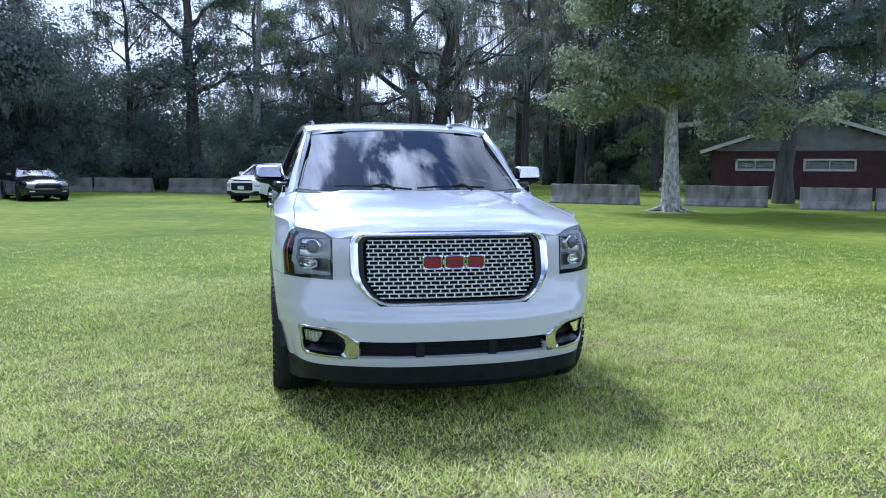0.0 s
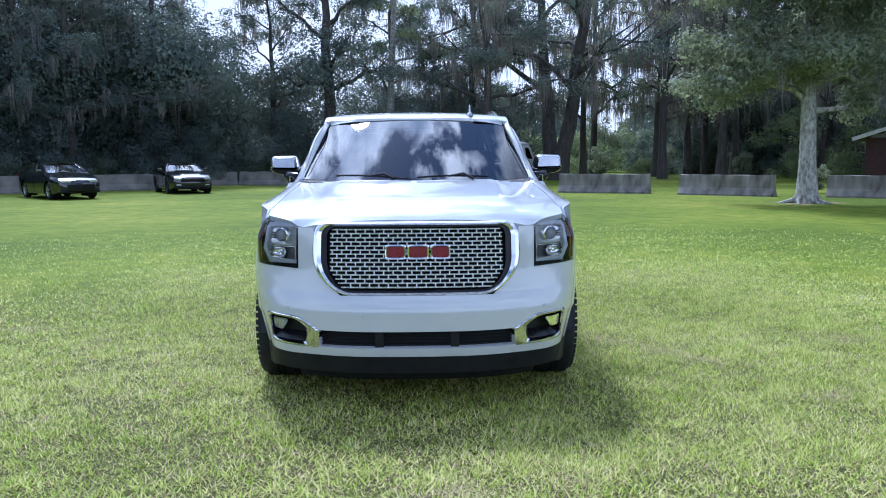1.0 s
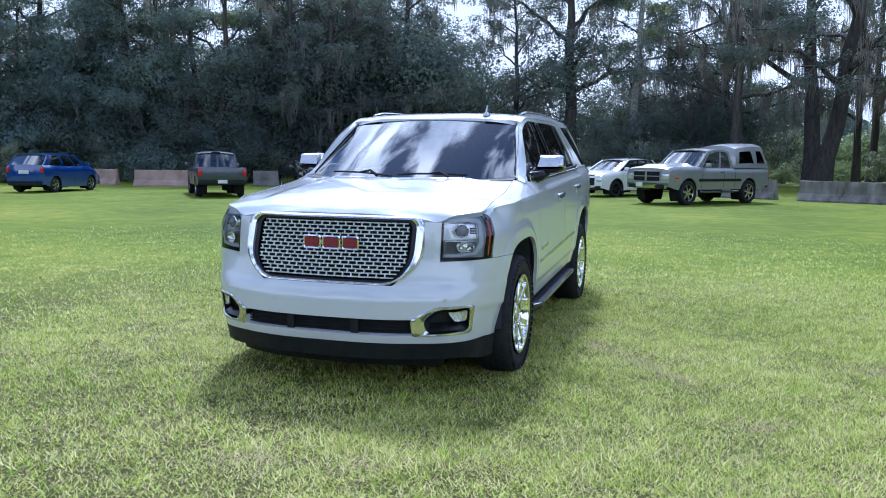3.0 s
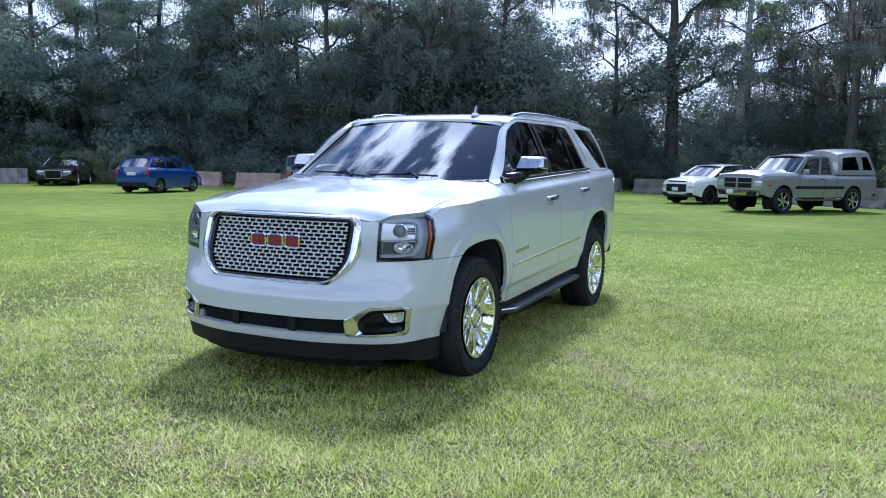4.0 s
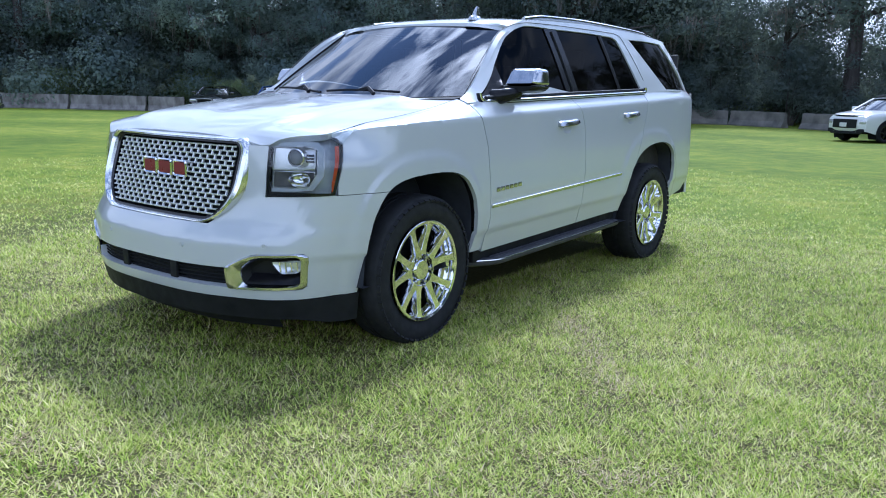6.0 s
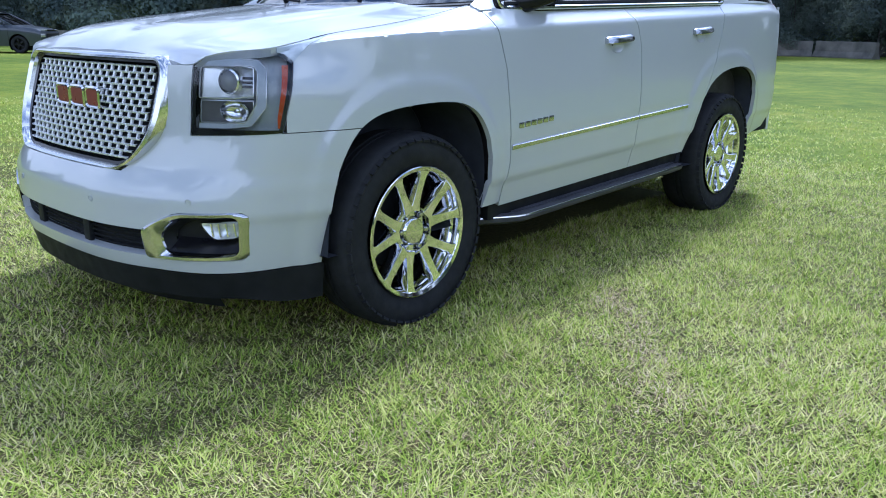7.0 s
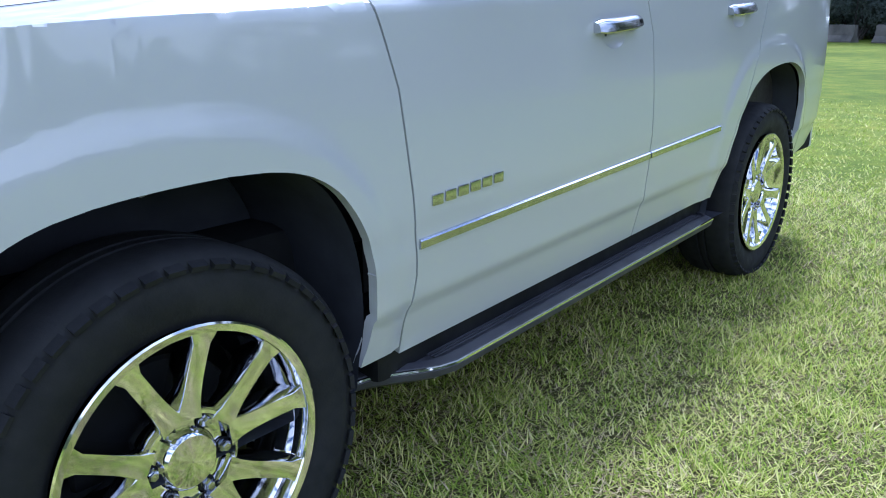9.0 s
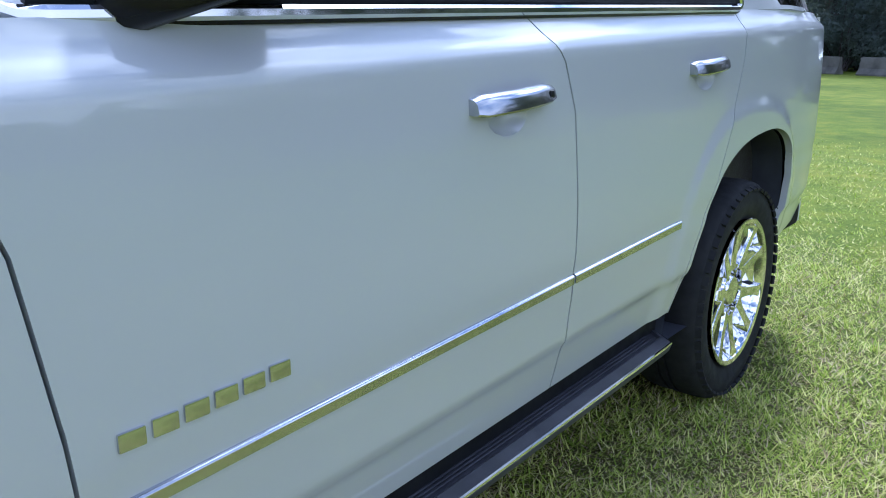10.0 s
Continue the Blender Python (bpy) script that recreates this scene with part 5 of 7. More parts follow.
for sg in (1, -1):
    for x, y, z in ((.884, 1.041, .384), (.880, 3.983, .388)):
        w = new("wheel")
        w.parent = suv
        w.matrix_basis = pose(sg * x, y, z, 16 * (y > 2) + 27, 0, 0 if sg > 0 else 180)
        w["label"] = "chrome ten-spoke wheel with road tyre"
        for o in list(wheel.children):
            c = o.copy()
            scene.collection.objects.link(c)
            c.parent = w
for o in list(wheel.children_recursive) + [wheel]:
    bpy.data.objects.remove(o)

# ---- ground ----
gb = bmesh.new()
radii = [0, 4, 8, 14, 20, 28, 36, 46, 60, 80, 110, 160, 260, 420, 800, 1600]
prev = None
for r in radii:
    ring = [gb.verts.new((0, 5, 0))] if r == 0 else [gb.verts.new((r * math.cos(2 * math.pi * k / 64), 5 + r * math.sin(2 * math.pi * k / 64), 0)) for k in range(64)]
    if prev is not None:
        for k in range(64):
            j = (k + 1) % 64
            if len(prev) == 1:
                gb.faces.new((prev[0], ring[k], ring[j]))
            else:
                gb.faces.new((prev[k], ring[k], ring[j], prev[j]))
    prev = ring
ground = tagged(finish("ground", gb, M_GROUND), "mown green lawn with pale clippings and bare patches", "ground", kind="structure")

# ---- concrete road barriers round the lawn ----
def barrier(x0, y0, x1, y1, material, label, seed):
    rnd = random.Random(seed)
    ln = math.hypot(x1 - x0, y1 - y0)
    prof = [(-.30, 0), (-.30, .075), (-.275, .10), (-.13, .33), (-.085, .79), (-.07, .81), (.07, .81), (.085, .79), (.13, .33), (.275, .10), (.30, .075), (.30, 0)]
    bm = bmesh.new()
    rows = []
    for i in range(11):
        t = i / 10
        rows.append([bm.verts.new((t * ln, a + rnd.uniform(-.006, .006), max(0, b + (rnd.uniform(-.012, .008) if b > .3 else 0)))) for a, b in prof])
    for p, q in zip(rows, rows[1:]):
        for j in range(11):
            bm.faces.new((p[j], q[j], q[j + 1], p[j + 1]))
    bm.faces.new(rows[0][::-1])
    bm.faces.new(rows[-1])
    bmesh.ops.recalc_face_normals(bm, faces=bm.faces[:])
    ob = finish("concrete_barrier", bm, material, None, "", 25)
    ob.matrix_world = pose(x0, y0, -.01, 0, 0, math.degrees(math.atan2(y1 - y0, x1 - x0)))
    return tagged(ob, label, "barrier", "barriers round the lawn")


LB_G = "weathered grey concrete road barrier on grass"
LB_R = "reddish stained concrete road barrier on grass"
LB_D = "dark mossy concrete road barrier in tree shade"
for k, (b, mt, lb) in enumerate((
        ((6.1, 29.75, 9.55, 28.0), M_CONCRETE, LB_G), ((10.5, 27.1, 13.3, 24.75), M_CONCRETE, LB_G), ((14.95, 24.1, 17.45, 22.35), M_CONCRETE, LB_G),
        ((17.9, 21.1, 19.9, 19.9), M_CONCRETE, LB_G), ((20.0, 19.8, 22.6, 18.2), M_CONCRETE, LB_G), ((1.9, 32.2, 5.3, 30.5), M_CONCRETE, LB_G),
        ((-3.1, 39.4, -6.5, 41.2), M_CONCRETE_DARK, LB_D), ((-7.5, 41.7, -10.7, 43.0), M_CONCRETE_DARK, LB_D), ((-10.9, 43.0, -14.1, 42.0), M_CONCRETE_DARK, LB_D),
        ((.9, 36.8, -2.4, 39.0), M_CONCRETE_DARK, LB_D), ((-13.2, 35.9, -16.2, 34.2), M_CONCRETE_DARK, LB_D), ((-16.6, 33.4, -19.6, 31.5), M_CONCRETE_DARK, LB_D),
        ((-21.5, 29.3, -24.7, 28.8), M_CONCRETE_RED, LB_R), ((-26.3, 29.4, -29.5, 28.7), M_CONCRETE_RED, LB_R), ((-32.4, 30.4, -34.6, 28.2), M_CONCRETE, LB_G),
        ((-35.4, 24.6, -36.7, 23.2), M_CONCRETE, LB_G), ((-36.8, 23.1, -40.0, 20.5), M_CONCRETE, LB_G), ((-40.1, 20.4, -43.3, 17.9), M_CONCRETE, LB_G), ((-43.4, 17.8, -46.6, 15.3), M_CONCRETE, LB_G))):
    barrier(*b, mt, lb, k)

# ---- parked vehicles ----
def place(cx, cy, heading, length):
    return pose(cx, cy, 0, 0, 0, heading + 90) @ pose(0, -length / 2, 0)


def road_wheel(parent, x, y, r, w, rim_mat, spokes=5):
    sg = 1 if x > 0 else -1
    wl_ = new("wheel")
    wl_.parent = parent
    wl_.matrix_basis = pose(x, y, r - .005, 17, 0, 0 if sg > 0 else 180)
    bm = bmesh.new()
    h = w / 2
    rr = r * .66
    lathe(bm, [(rr, -h * .8), (rr + .03, -h), (r - .04, -h), (r - .008, -h * .8), (r, -h * .4), (r, h * .4), (r - .008, h * .8), (r - .04, h), (rr + .03, h), (rr, h * .8)], 40)
    part("tyre", bm, M_RUBBER, wl_)
    bm = bmesh.new()
    lathe(bm, [(rr + .004, h * .82), (rr - .012, h * .78), (rr - .03, h * .3), (rr - .03, -h * .3)], 32)
    part("rim", bm, rim_mat, wl_)
    # near-black disc, shade behind the spokes put into its colour
    bm = bmesh.new()
    lathe(bm, [(.001, -h * .1), (rr - .03, -h * .1)], 24)
    part("brake_disc", bm, M_VOID, wl_)
    for k in range(spokes):
        bm = bmesh.new()
        a = 2 * math.pi * k / spokes
        m = Matrix.Rotation(a, 4, 'X') @ pose(h * .60, 0, rr * .5)
        box(bm, m, .03, rr * .30, rr * .96, .008)
        part("spoke", bm, rim_mat, wl_)
    bm = bmesh.new()
    lathe(bm, [(rr * .24, h * .5), (rr * .22, h * .72), (.001, h * .76)], 16)
    part("hub", bm, rim_mat, wl_)
    return wl_


def parked_car(name, label, category, m, s, body_mat, rim_mat, glass):
    """s: length L, width W, sill, top line of the lower body, cab (screen base and top, rear top and base), roof height, wheels."""
    car = thing(name, label, category, m, "parked vehicles")
    L, W, hw = s["L"], s["W"], s["W"] / 2
    top = curve_of(s["top"])
    zs = s["sill"]
    nose, tail = s.get("nose", .16), s.get("tail", .12)

    def wid(y):
        return hw * (1 - nose * smooth(.75, 0, y) ** 1.5 - tail * smooth(L - .6, L, y) ** 1.5)

    def side(sg, y, z):
        t = top(y)
        k = (z - zs) / max(.05, t - zs)
        prof = .955 + .045 * math.sin(math.pi * min(1, k * 1.0 + .05) * .62) if k < .8 else 1.0 - .10 * ((k - .8) / .2) ** 2
        return (sg * wid(y) * prof, y, z)

    r, axles = s["r"], s["axles"]
    ends = 46
    for sg in (1, -1):
        bm = sheet(0, L, lambda y: zs + .10 * smooth(.5, 0, y) + .12 * smooth(L - .5, L, y), top, ends, 12)
        for ya in axles:
            cut_out(bm, [(ya + (r * 1.20) * math.cos(a), r + r * 1.20 * math.sin(a)) for a in np.linspace(-.9, math.pi + .9, 15)])
        wrap(bm, lambda y, z: side(sg, y, z))
        flange(bm, .03, (0, L / 2, .6))
        part("body_side", bm, body_mat, car)
        for ya in axles:
            road_wheel(car, sg * (hw - s.get("tuck", .13)), ya, r, s.get("tw", .22), rim_mat, s.get("spokes", 5))
            bm = bmesh.new()
            arc = [(ya + r * 1.21 * math.cos(a), r + r * 1.21 * math.sin(a)) for a in np.linspace(-.6, math.pi + .6, 18)]
            ring_band(bm, [[(sg * hw * .93, a, b) for a, b in arc], [(sg * hw * .55, a, b) for a, b in arc]])
            bm.faces.new([bm.verts.new((sg * hw * .55, a, b)) for a, b in arc])
            part("wheel_well", bm, M_VOID, car)
            if s.get("flare"):
                bm = bmesh.new()
                tube(bm, [(sg * (wid(a) * .995), a, b) for a, b in arc], .035, 6)
                part("arch_trim", bm, M_BLACK, car)
    # top of the lower body and the two ends
    bed = s.get("bed")
    y_cab0, y_cab1 = s["cab"][0], s["cab"][3]

    def top_pt(f, y):
        t = top(y)
        a = abs(f)
        x, _, _ = side(1, y, t)
        crown = s.get("crown", .035)
        return (f * x, y, t + crown * (1 - a ** 2.5) + (s.get("bulge", 0) * smooth(.6, .45, a) * smooth(.1, .4, y)))
    bm = sheet(-1, 1, 0, y_cab0 + .12, 18, 16)
    wrap(bm, top_pt)
    flange(bm, .03, (0, L / 2, .5))
    part("hood", bm, body_mat, car)
    if not bed and y_cab1 < L - .25:
        bm = sheet(-1, 1, y_cab1 - .12, L, 14, 8)
        wrap(bm, top_pt)
        flange(bm, .03, (0, L / 2, .5))
        part("trunk_lid", bm, body_mat, car)
    for nm, ye, sgn, bul in (("front_fascia", 0, -1, s.get("bul", .16)), ("rear_fascia", L, 1, .10)):
        t = top(ye)
        zl = zs + (.10 if sgn < 0 else .12)
        bm = sheet(-1, 1, zl, t, 18, 10)

        def end(f, z, ye=ye, sgn=sgn, bul=bul, t=t, zl=zl):
            k = (z - zl) / (t - zl)
            x, _, _ = side(1, ye, z)
            dy = bul * (1 - abs(f) ** 2.2) * (.55 + .45 * math.sin(math.pi * min(1, max(0, k)) ** .8))
            return (f * x, ye + sgn * dy, z + (.035 * (1 - abs(f) ** 2.5) if k > .97 else 0))
        wrap(bm, end)
        flange(bm, .03, (0, L / 2, .6))
        part(nm, bm, body_mat, car)
        if sgn < 0:
            front = end
        else:
            rear = end
        bm = bmesh.new()
        box(bm, pose(0, ye - sgn * (.02) , zl + .02), W * .80, .22, .14, .03)
        part("lower_valance", bm, M_BLACK, car)
    bm = bmesh.new()
    box(bm, pose(0, L / 2, zs + .12), W * .82, L - 1.0, .24, .03)
    part("underbody", bm, M_VOID, car)
    # cab: glass on all sides, pillars and roof
    y0, y1, y2, y3 = s["cab"]
    zr = s["roof"]
    xb = lambda y: side(1, y, top(y))[0] * .965
    xt = hw * s.get("tumble", .74)
    zb = lambda y: top(y) - .01

    top_z = lambda y: zr - .05 * (2 * (y - (y1 + y2) / 2) / max(.3, y2 - y1)) ** 2

    def cab_pt(sg, t, k):
        """t along the cab, 0 at the screen and 1 at the back; k up."""
        yb_, yt_ = lerp(y0, y3, t), lerp(y1, y2, t)
        x = lerp(xb(yb_), xt, k) + .02 * math.sin(math.pi * k)
        return (sg * x, lerp(yb_, yt_, k), lerp(zb(yb_), top_z(yt_) - .03, k))
    for sg in (1, -1):
        for a, b in s["panes"]:
            bm = sheet(a, b, .06, .90, 8, 5)
            wrap(bm, lambda t, k: cab_pt(sg, t, k))
            pane = part("side_window", bm, glass, car)
        bm = sheet(0, 1, -.02, 1, 30, 8)
        for a, b in s["panes"]:
            cut_out(bm, [(a, .05), (b, .05), (b, .91), (a, .91)])
        wrap(bm, lambda t, k: Vector(cab_pt(sg, t, k)) + Vector((sg * .012, 0, 0)))
        flange(bm, .025, (0, L / 2, .8))
        part("cab_side", bm, body_mat if not s.get("dark_pillars") else M_GLOSSBLACK, car)
    for nm, t in (("windscreen", 0), ("rear_window", 1)):
        bm = sheet(-1, 1, .04, .96, 12, 6)
        wrap(bm, lambda f, k: (cab_pt(1, t, k)[0] * f * .95, cab_pt(1, t, k)[1] + (-.10 if t == 0 else .05) * (1 - f * f), cab_pt(1, t, k)[2]))
        part(nm, bm, glass, car)
        for sg in (1, -1):
            bm = bmesh.new()
            tube(bm, [Vector(cab_pt(sg, t, k)) for k in np.linspace(0, 1, 6)], .035, 6)
            part("pillar", bm, body_mat, car)
        bm = sheet(-1, 1, -.10, .05, 10, 2)
        wrap(bm, lambda f, k: (cab_pt(1, t, 0)[0] * f, cab_pt(1, t, k)[1] + (-.10 if t == 0 else .05) * (1 - f * f), cab_pt(1, t, max(k, 0))[2] + min(k, 0) * .5))
        part("cowl", bm, M_BLACK if t == 0 else body_mat, car)
    bm = sheet(-1, 1, y1 - .06, y2 + .06, 12, 12)
    wrap(bm, lambda f, y: (f * (xt + .015), y - (.09 * (1 - f * f) if y < y1 else 0), top_z(y) - .03 + .055 * (1 - abs(f) ** 2.4)))
    flange(bm, .03, (0, L / 2, .8))
    part("roof", bm, body_mat, car)
    bm = bmesh.new()
    box(bm, pose(0, (y0 + y3) / 2, zb((y0 + y3) / 2) - .14), hw * 1.7, (y3 - y0) * .9, .1, .02)
    for x in (-.36, .36):
        box(bm, pose(x, lerp(y1, y2, .35), zb(y1) + .05, -10), .46, .14, .55, .05)
    part("cabin", bm, M_LEATHER, car)
    # lamps, grille, plate, mirrors
    for sg in (1, -1):
        for (f, z, w, h, nm, mt) in s["front_lamps"]:
            p, q = front(sg * f, z), front(sg * (f - .05), z)
            ang = math.degrees(math.atan2(q[1] - p[1], q[0] - p[0])) + (180 if sg > 0 else 0)
            bm = bmesh.new()
            box(bm, pose(p[0], p[1] + .012, z, 0, 0, ang), w, .07, h, min(w, h) * .28)
            part(nm, bm, mt, car)
        for (f, z, w, h, nm, mt) in s["rear_lamps"]:
            p = rear(sg * f, z)
            bm = bmesh.new()
            box(bm, pose(p[0], p[1] - .01, z), w, .09, h, min(w, h) * .2)
            part(nm, bm, mt, car, "red tail light")
        ym = y0 + .34
        bm = bmesh.new()
        box(bm, pose(sg * (hw + .07), ym, zb(ym) + .10, 0, 0, sg * 8), .20, .10, .14, .035)
        tube(bm, [(sg * (hw - .10), ym, zb(ym) + .02), (sg * (hw + .02), ym, zb(ym) + .07)], .025, 6)
        part("door_mirror", bm, s.get("mirror", body_mat), car)
        for yh in s.get("handles", ()):
            bm = bmesh.new()
            z = top(yh) - .13
            box(bm, pose(side(sg, yh, z)[0], yh, z), .04, .16, .03, .008)
            part("door_handle", bm, s.get("handle_mat", body_mat), car)
        for yg in s.get("gaps", ()):
            bm = bmesh.new()
            tube(bm, [Vector(side(sg, yg, z)) + Vector((sg * .001, 0, 0)) for z in np.linspace(zs + .06, top(yg) - .02, 9)], .006, 4)
            part("door_seam", bm, M_VOID, car)
        if s.get("strip"):
            za, zb_ = s["strip"]
            bm = bmesh.new()
            tube(bm, [Vector(side(sg, y, lerp(za, zb_, .5))) for y in np.linspace(axles[0] + r * 1.35, axles[1] - r * 1.35, 8)], (zb_ - za) / 2, 6)
            part("rub_strip", bm, M_BLACK, car)
    for bi, (f0, z, w, h, nm, mt) in enumerate(s["front_bits"]):
        bm = bmesh.new()
        rows = []
        for t in np.linspace(-1, 1, 9):
            q = front(f0 + t * w / W, z)
            rows.append([bm.verts.new((q[0], q[1] + dy - .008 * bi, z + dz * (1 - .06 * t * t))) for dy, dz in ((.03, h / 2), (-.014, h / 2 - .01), (-.018, 0), (-.014, -h / 2 + .01), (.03, -h / 2))])
        for a, b in zip(rows, rows[1:]):
            for j in range(4):
                bm.faces.new((a[j], b[j], b[j + 1], a[j + 1]))
        part(nm, bm, mt, car)
    for (f0, z, w, h, nm, mt) in s["rear_bits"]:
        bm = bmesh.new()
        box(bm, pose(f0 * hw, rear(f0, z)[1] + .004, z), w, .03, h, min(h * .2, .01))
        part(nm, bm, mt, car)
    if s.get("rails"):
        for sg in (1, -1):
            bm = bmesh.new()
            tube(bm, [(sg * xt * .93, y, top_z(y) + .02 + .035 * smooth(0, .1, t) * smooth(1, .9, t)) for t, y in ((t, lerp(y1 + .1, y2 - .05, t)) for t in np.linspace(0, 1, 12))], .016, 6)
            part("roof_rail", bm, M_BLACK, car)
    return car, side, top, front, rear


P_BLACK = paint("black_paint", (0.006, 0.006, 0.008), 0.02, 0.6, 0.10)
P_NAVY = paint("near_black_blue_paint", (0.006, 0.007, 0.010), 0.02, 0.6, 0.10)
P_BLUE = paint("blue_paint", (0.007, 0.040, 0.20), 0.05, 0.8, 0.12)
P_SILVER = paint("silver_paint", (0.27, 0.28, 0.29), 0.06, 0.8, 0.38, 0.35)
P_GREY = paint("dark_grey_paint", (0.044, 0.053, 0.070), 0.05, 0.5, 0.35, 0.3)
P_WHITE = paint("white_paint", (0.72, 0.73, 0.74), 0.02)
M_PLATE = surface("plate", (0.55, 0.56, 0.55), (0.68, 0.68, 0.66), 8, (0.4, 0.5), 0)
M_LAMP = surface("lamp_glass", (0.45, 0.46, 0.48), (0.62, 0.63, 0.65), 24, (0.08, 0.2), 0, metallic=0.5)

# pony coupe, nose towards the lawn
coupe = dict(L=4.78, W=1.91, sill=.20, nose=.14, bul=.20, top=[(0, .70), (.25, .80), (.8, .90), (1.6, .97), (2.6, 1.0), (3.6, 1.03), (4.4, 1.08), (4.78, 1.05)],
             cab=(1.55, 2.35, 3.15, 4.15), roof=1.385, tumble=.62, r=.35, axles=(.90, 3.62), tw=.26, panes=((.10, .50), (.56, .80)), bulge=.03,
             front_lamps=[(.80, .68, .32, .10, "headlight", M_LAMP), (.74, .40, .20, .05, "running_light", M_LAMP)], rear_lamps=[(.75, .88, .40, .14, "tail_light", M_REDLENS)],
             front_bits=[(0, .58, 1.20, .17, "grille", M_GLOSSBLACK), (0, .34, 1.30, .12, "lower_grille", M_BLACK), (0, .24, 1.60, .035, "front_splitter", M_BLACK)], rear_bits=[(0, .6, .52, .12, "plate", M_PLATE)], gaps=(1.75, 3.0), handles=(2.8,))
parked_car("coupe", "glossy black two-door sports coupe parked on grass", "car", place(-11.1, 32.7, 298, 4.78), coupe, P_BLACK, M_GLOSSBLACK, M_GLASS)

# compact sedan
sedan = dict(L=4.63, W=1.79, sill=.21, nose=.18, bul=.22, top=[(0, .68), (.25, .80), (.7, .90), (1.25, 1.0), (2.4, 1.0), (3.6, 1.04), (4.3, 1.10), (4.63, 1.06)],
             cab=(1.15, 2.10, 3.15, 4.05), roof=1.44, tumble=.68, r=.325, axles=(.92, 3.62), tw=.20, panes=((.10, .46), (.51, .84)),
             front_lamps=[(.80, .70, .34, .09, "headlight", M_LAMP), (.80, .38, .20, .10, "fog_lamp", M_BLACK)], rear_lamps=[(.78, .92, .36, .16, "tail_light", M_REDLENS)],
             front_bits=[(0, .73, 1.20, .035, "chrome_bar", M_CHROME), (0, .46, 1.24, .26, "grille", M_GLOSSBLACK)], rear_bits=[(0, .8, .5, .12, "plate", M_PLATE)], gaps=(1.35, 2.45, 3.5), handles=(2.25, 3.3))
parked_car("sedan", "dark compact sedan with chrome nose bar parked on grass", "car", place(-14.5, 27.7, 313, 4.63), sedan, P_NAVY, M_SATIN, M_GLASS)

# luxury sedan
lux = dict(L=5.0, W=1.92, sill=.22, nose=.15, bul=.20, top=[(0, .72), (.25, .82), (.7, .92), (1.4, .99), (2.6, 1.0), (3.9, 1.04), (4.7, 1.08), (5.0, 1.04)],
           cab=(1.35, 2.25, 3.45, 4.35), roof=1.46, tumble=.68, r=.345, axles=(.95, 3.92), tw=.22, panes=((.10, .46), (.51, .84)),
           front_lamps=[(.80, .70, .36, .12, "headlight", M_LAMP)], rear_lamps=[(.76, .90, .38, .16, "tail_light", M_REDLENS)],
           front_bits=[(0, .575, .92, .46, "grille_frame", P_SILVER), (0, .575, .84, .39, "grille", M_GLOSSBLACK), (.62, .38, .30, .12, "air_intake", M_BLACK), (-.62, .38, .30, .12, "air_intake", M_BLACK)], rear_bits=[(0, .8, .5, .12, "plate", M_PLATE)], gaps=(1.5, 2.65, 3.75), handles=(2.4, 3.55))
lux["front_bits"][1] = (0, .575, .84, .39, "grille", M_GLOSSBLACK)
parked_car("sedan", "black luxury sedan with large framed grille by the hedge", "car", place(-33.2, 25.2, 309, 5.0), lux, P_BLACK, M_SATIN, M_GLASS)

# blue hatchback, tail towards the lawn
hatch = dict(L=4.0, W=1.69, sill=.20, nose=.16, bul=.18, tail=.06, top=[(0, .66), (.3, .82), (.8, .97), (1.3, 1.02), (2.4, 1.02), (3.6, 1.06), (4.0, 1.06)],
             cab=(.85, 1.75, 3.55, 3.92), roof=1.53, tumble=.74, r=.30, axles=(.80, 3.30), tw=.18, panes=((.12, .30), (.33, .58), (.62, .90)),
             front_lamps=[(.78, .74, .30, .16, "headlight", M_LAMP)], rear_lamps=[(.90, .88, .13, .22, "tail_light", M_REDLENS)],
             front_bits=[(0, .46, .9, .18, "grille", M_BLACK)], rear_bits=[(0, .80, .42, .13, "plate", M_PLATE), (0, .42, 1.40, .05, "bumper_seam", M_BLACK)], gaps=(1.1, 2.1, 3.0), handles=(1.95, 2.85))
parked_car("hatchback", "bright blue compact hatchback with red tail lights on grass", "car", place(-23.0, 21.9, 101, 4.0), hatch, P_BLUE, M_SATIN, M_DULLGLASS)

# small white crossover
cross = dict(L=4.41, W=1.81, sill=.28, nose=.14, bul=.18, top=[(0, .86), (.2, .95), (.7, 1.03), (1.2, 1.08), (2.4, 1.08), (3.6, 1.12), (4.41, 1.12)],
             cab=(1.08, 1.95, 3.75, 4.28), roof=1.60, tumble=.72, r=.345, axles=(.86, 3.50), tw=.21, panes=((.10, .38), (.42, .68), (.72, .92)), flare=True, rails=True, dark_pillars=True,
             front_lamps=[(.84, .70, .22, .14, "headlight", M_LAMP), (.84, .92, .30, .045, "running_light", M_LAMP), (.72, .36, .24, .07, "silver_bumper_trim", M_SATIN)], rear_lamps=[(.84, .95, .22, .2, "tail_light", M_REDLENS)],
             front_bits=[(0, .90, 1.3, .07, "upper_grille", M_GLOSSBLACK), (0, .64, 1.15, .32, "grille", M_BLACK), (0, .60, .34, .16, "plate", M_PLATE), (0, .32, 1.5, .08, "skid_plate", M_BLACK)],
             rear_bits=[(0, .7, .5, .12, "plate", M_PLATE)], gaps=(1.25, 2.35, 3.3), handles=(2.2, 3.2))
parked_car("crossover", "white compact crossover with black wheel arches on grass", "car", place(-1.05, 30.6, 240, 4.41), cross, P_WHITE, M_GLOSSBLACK, M_GLASS)

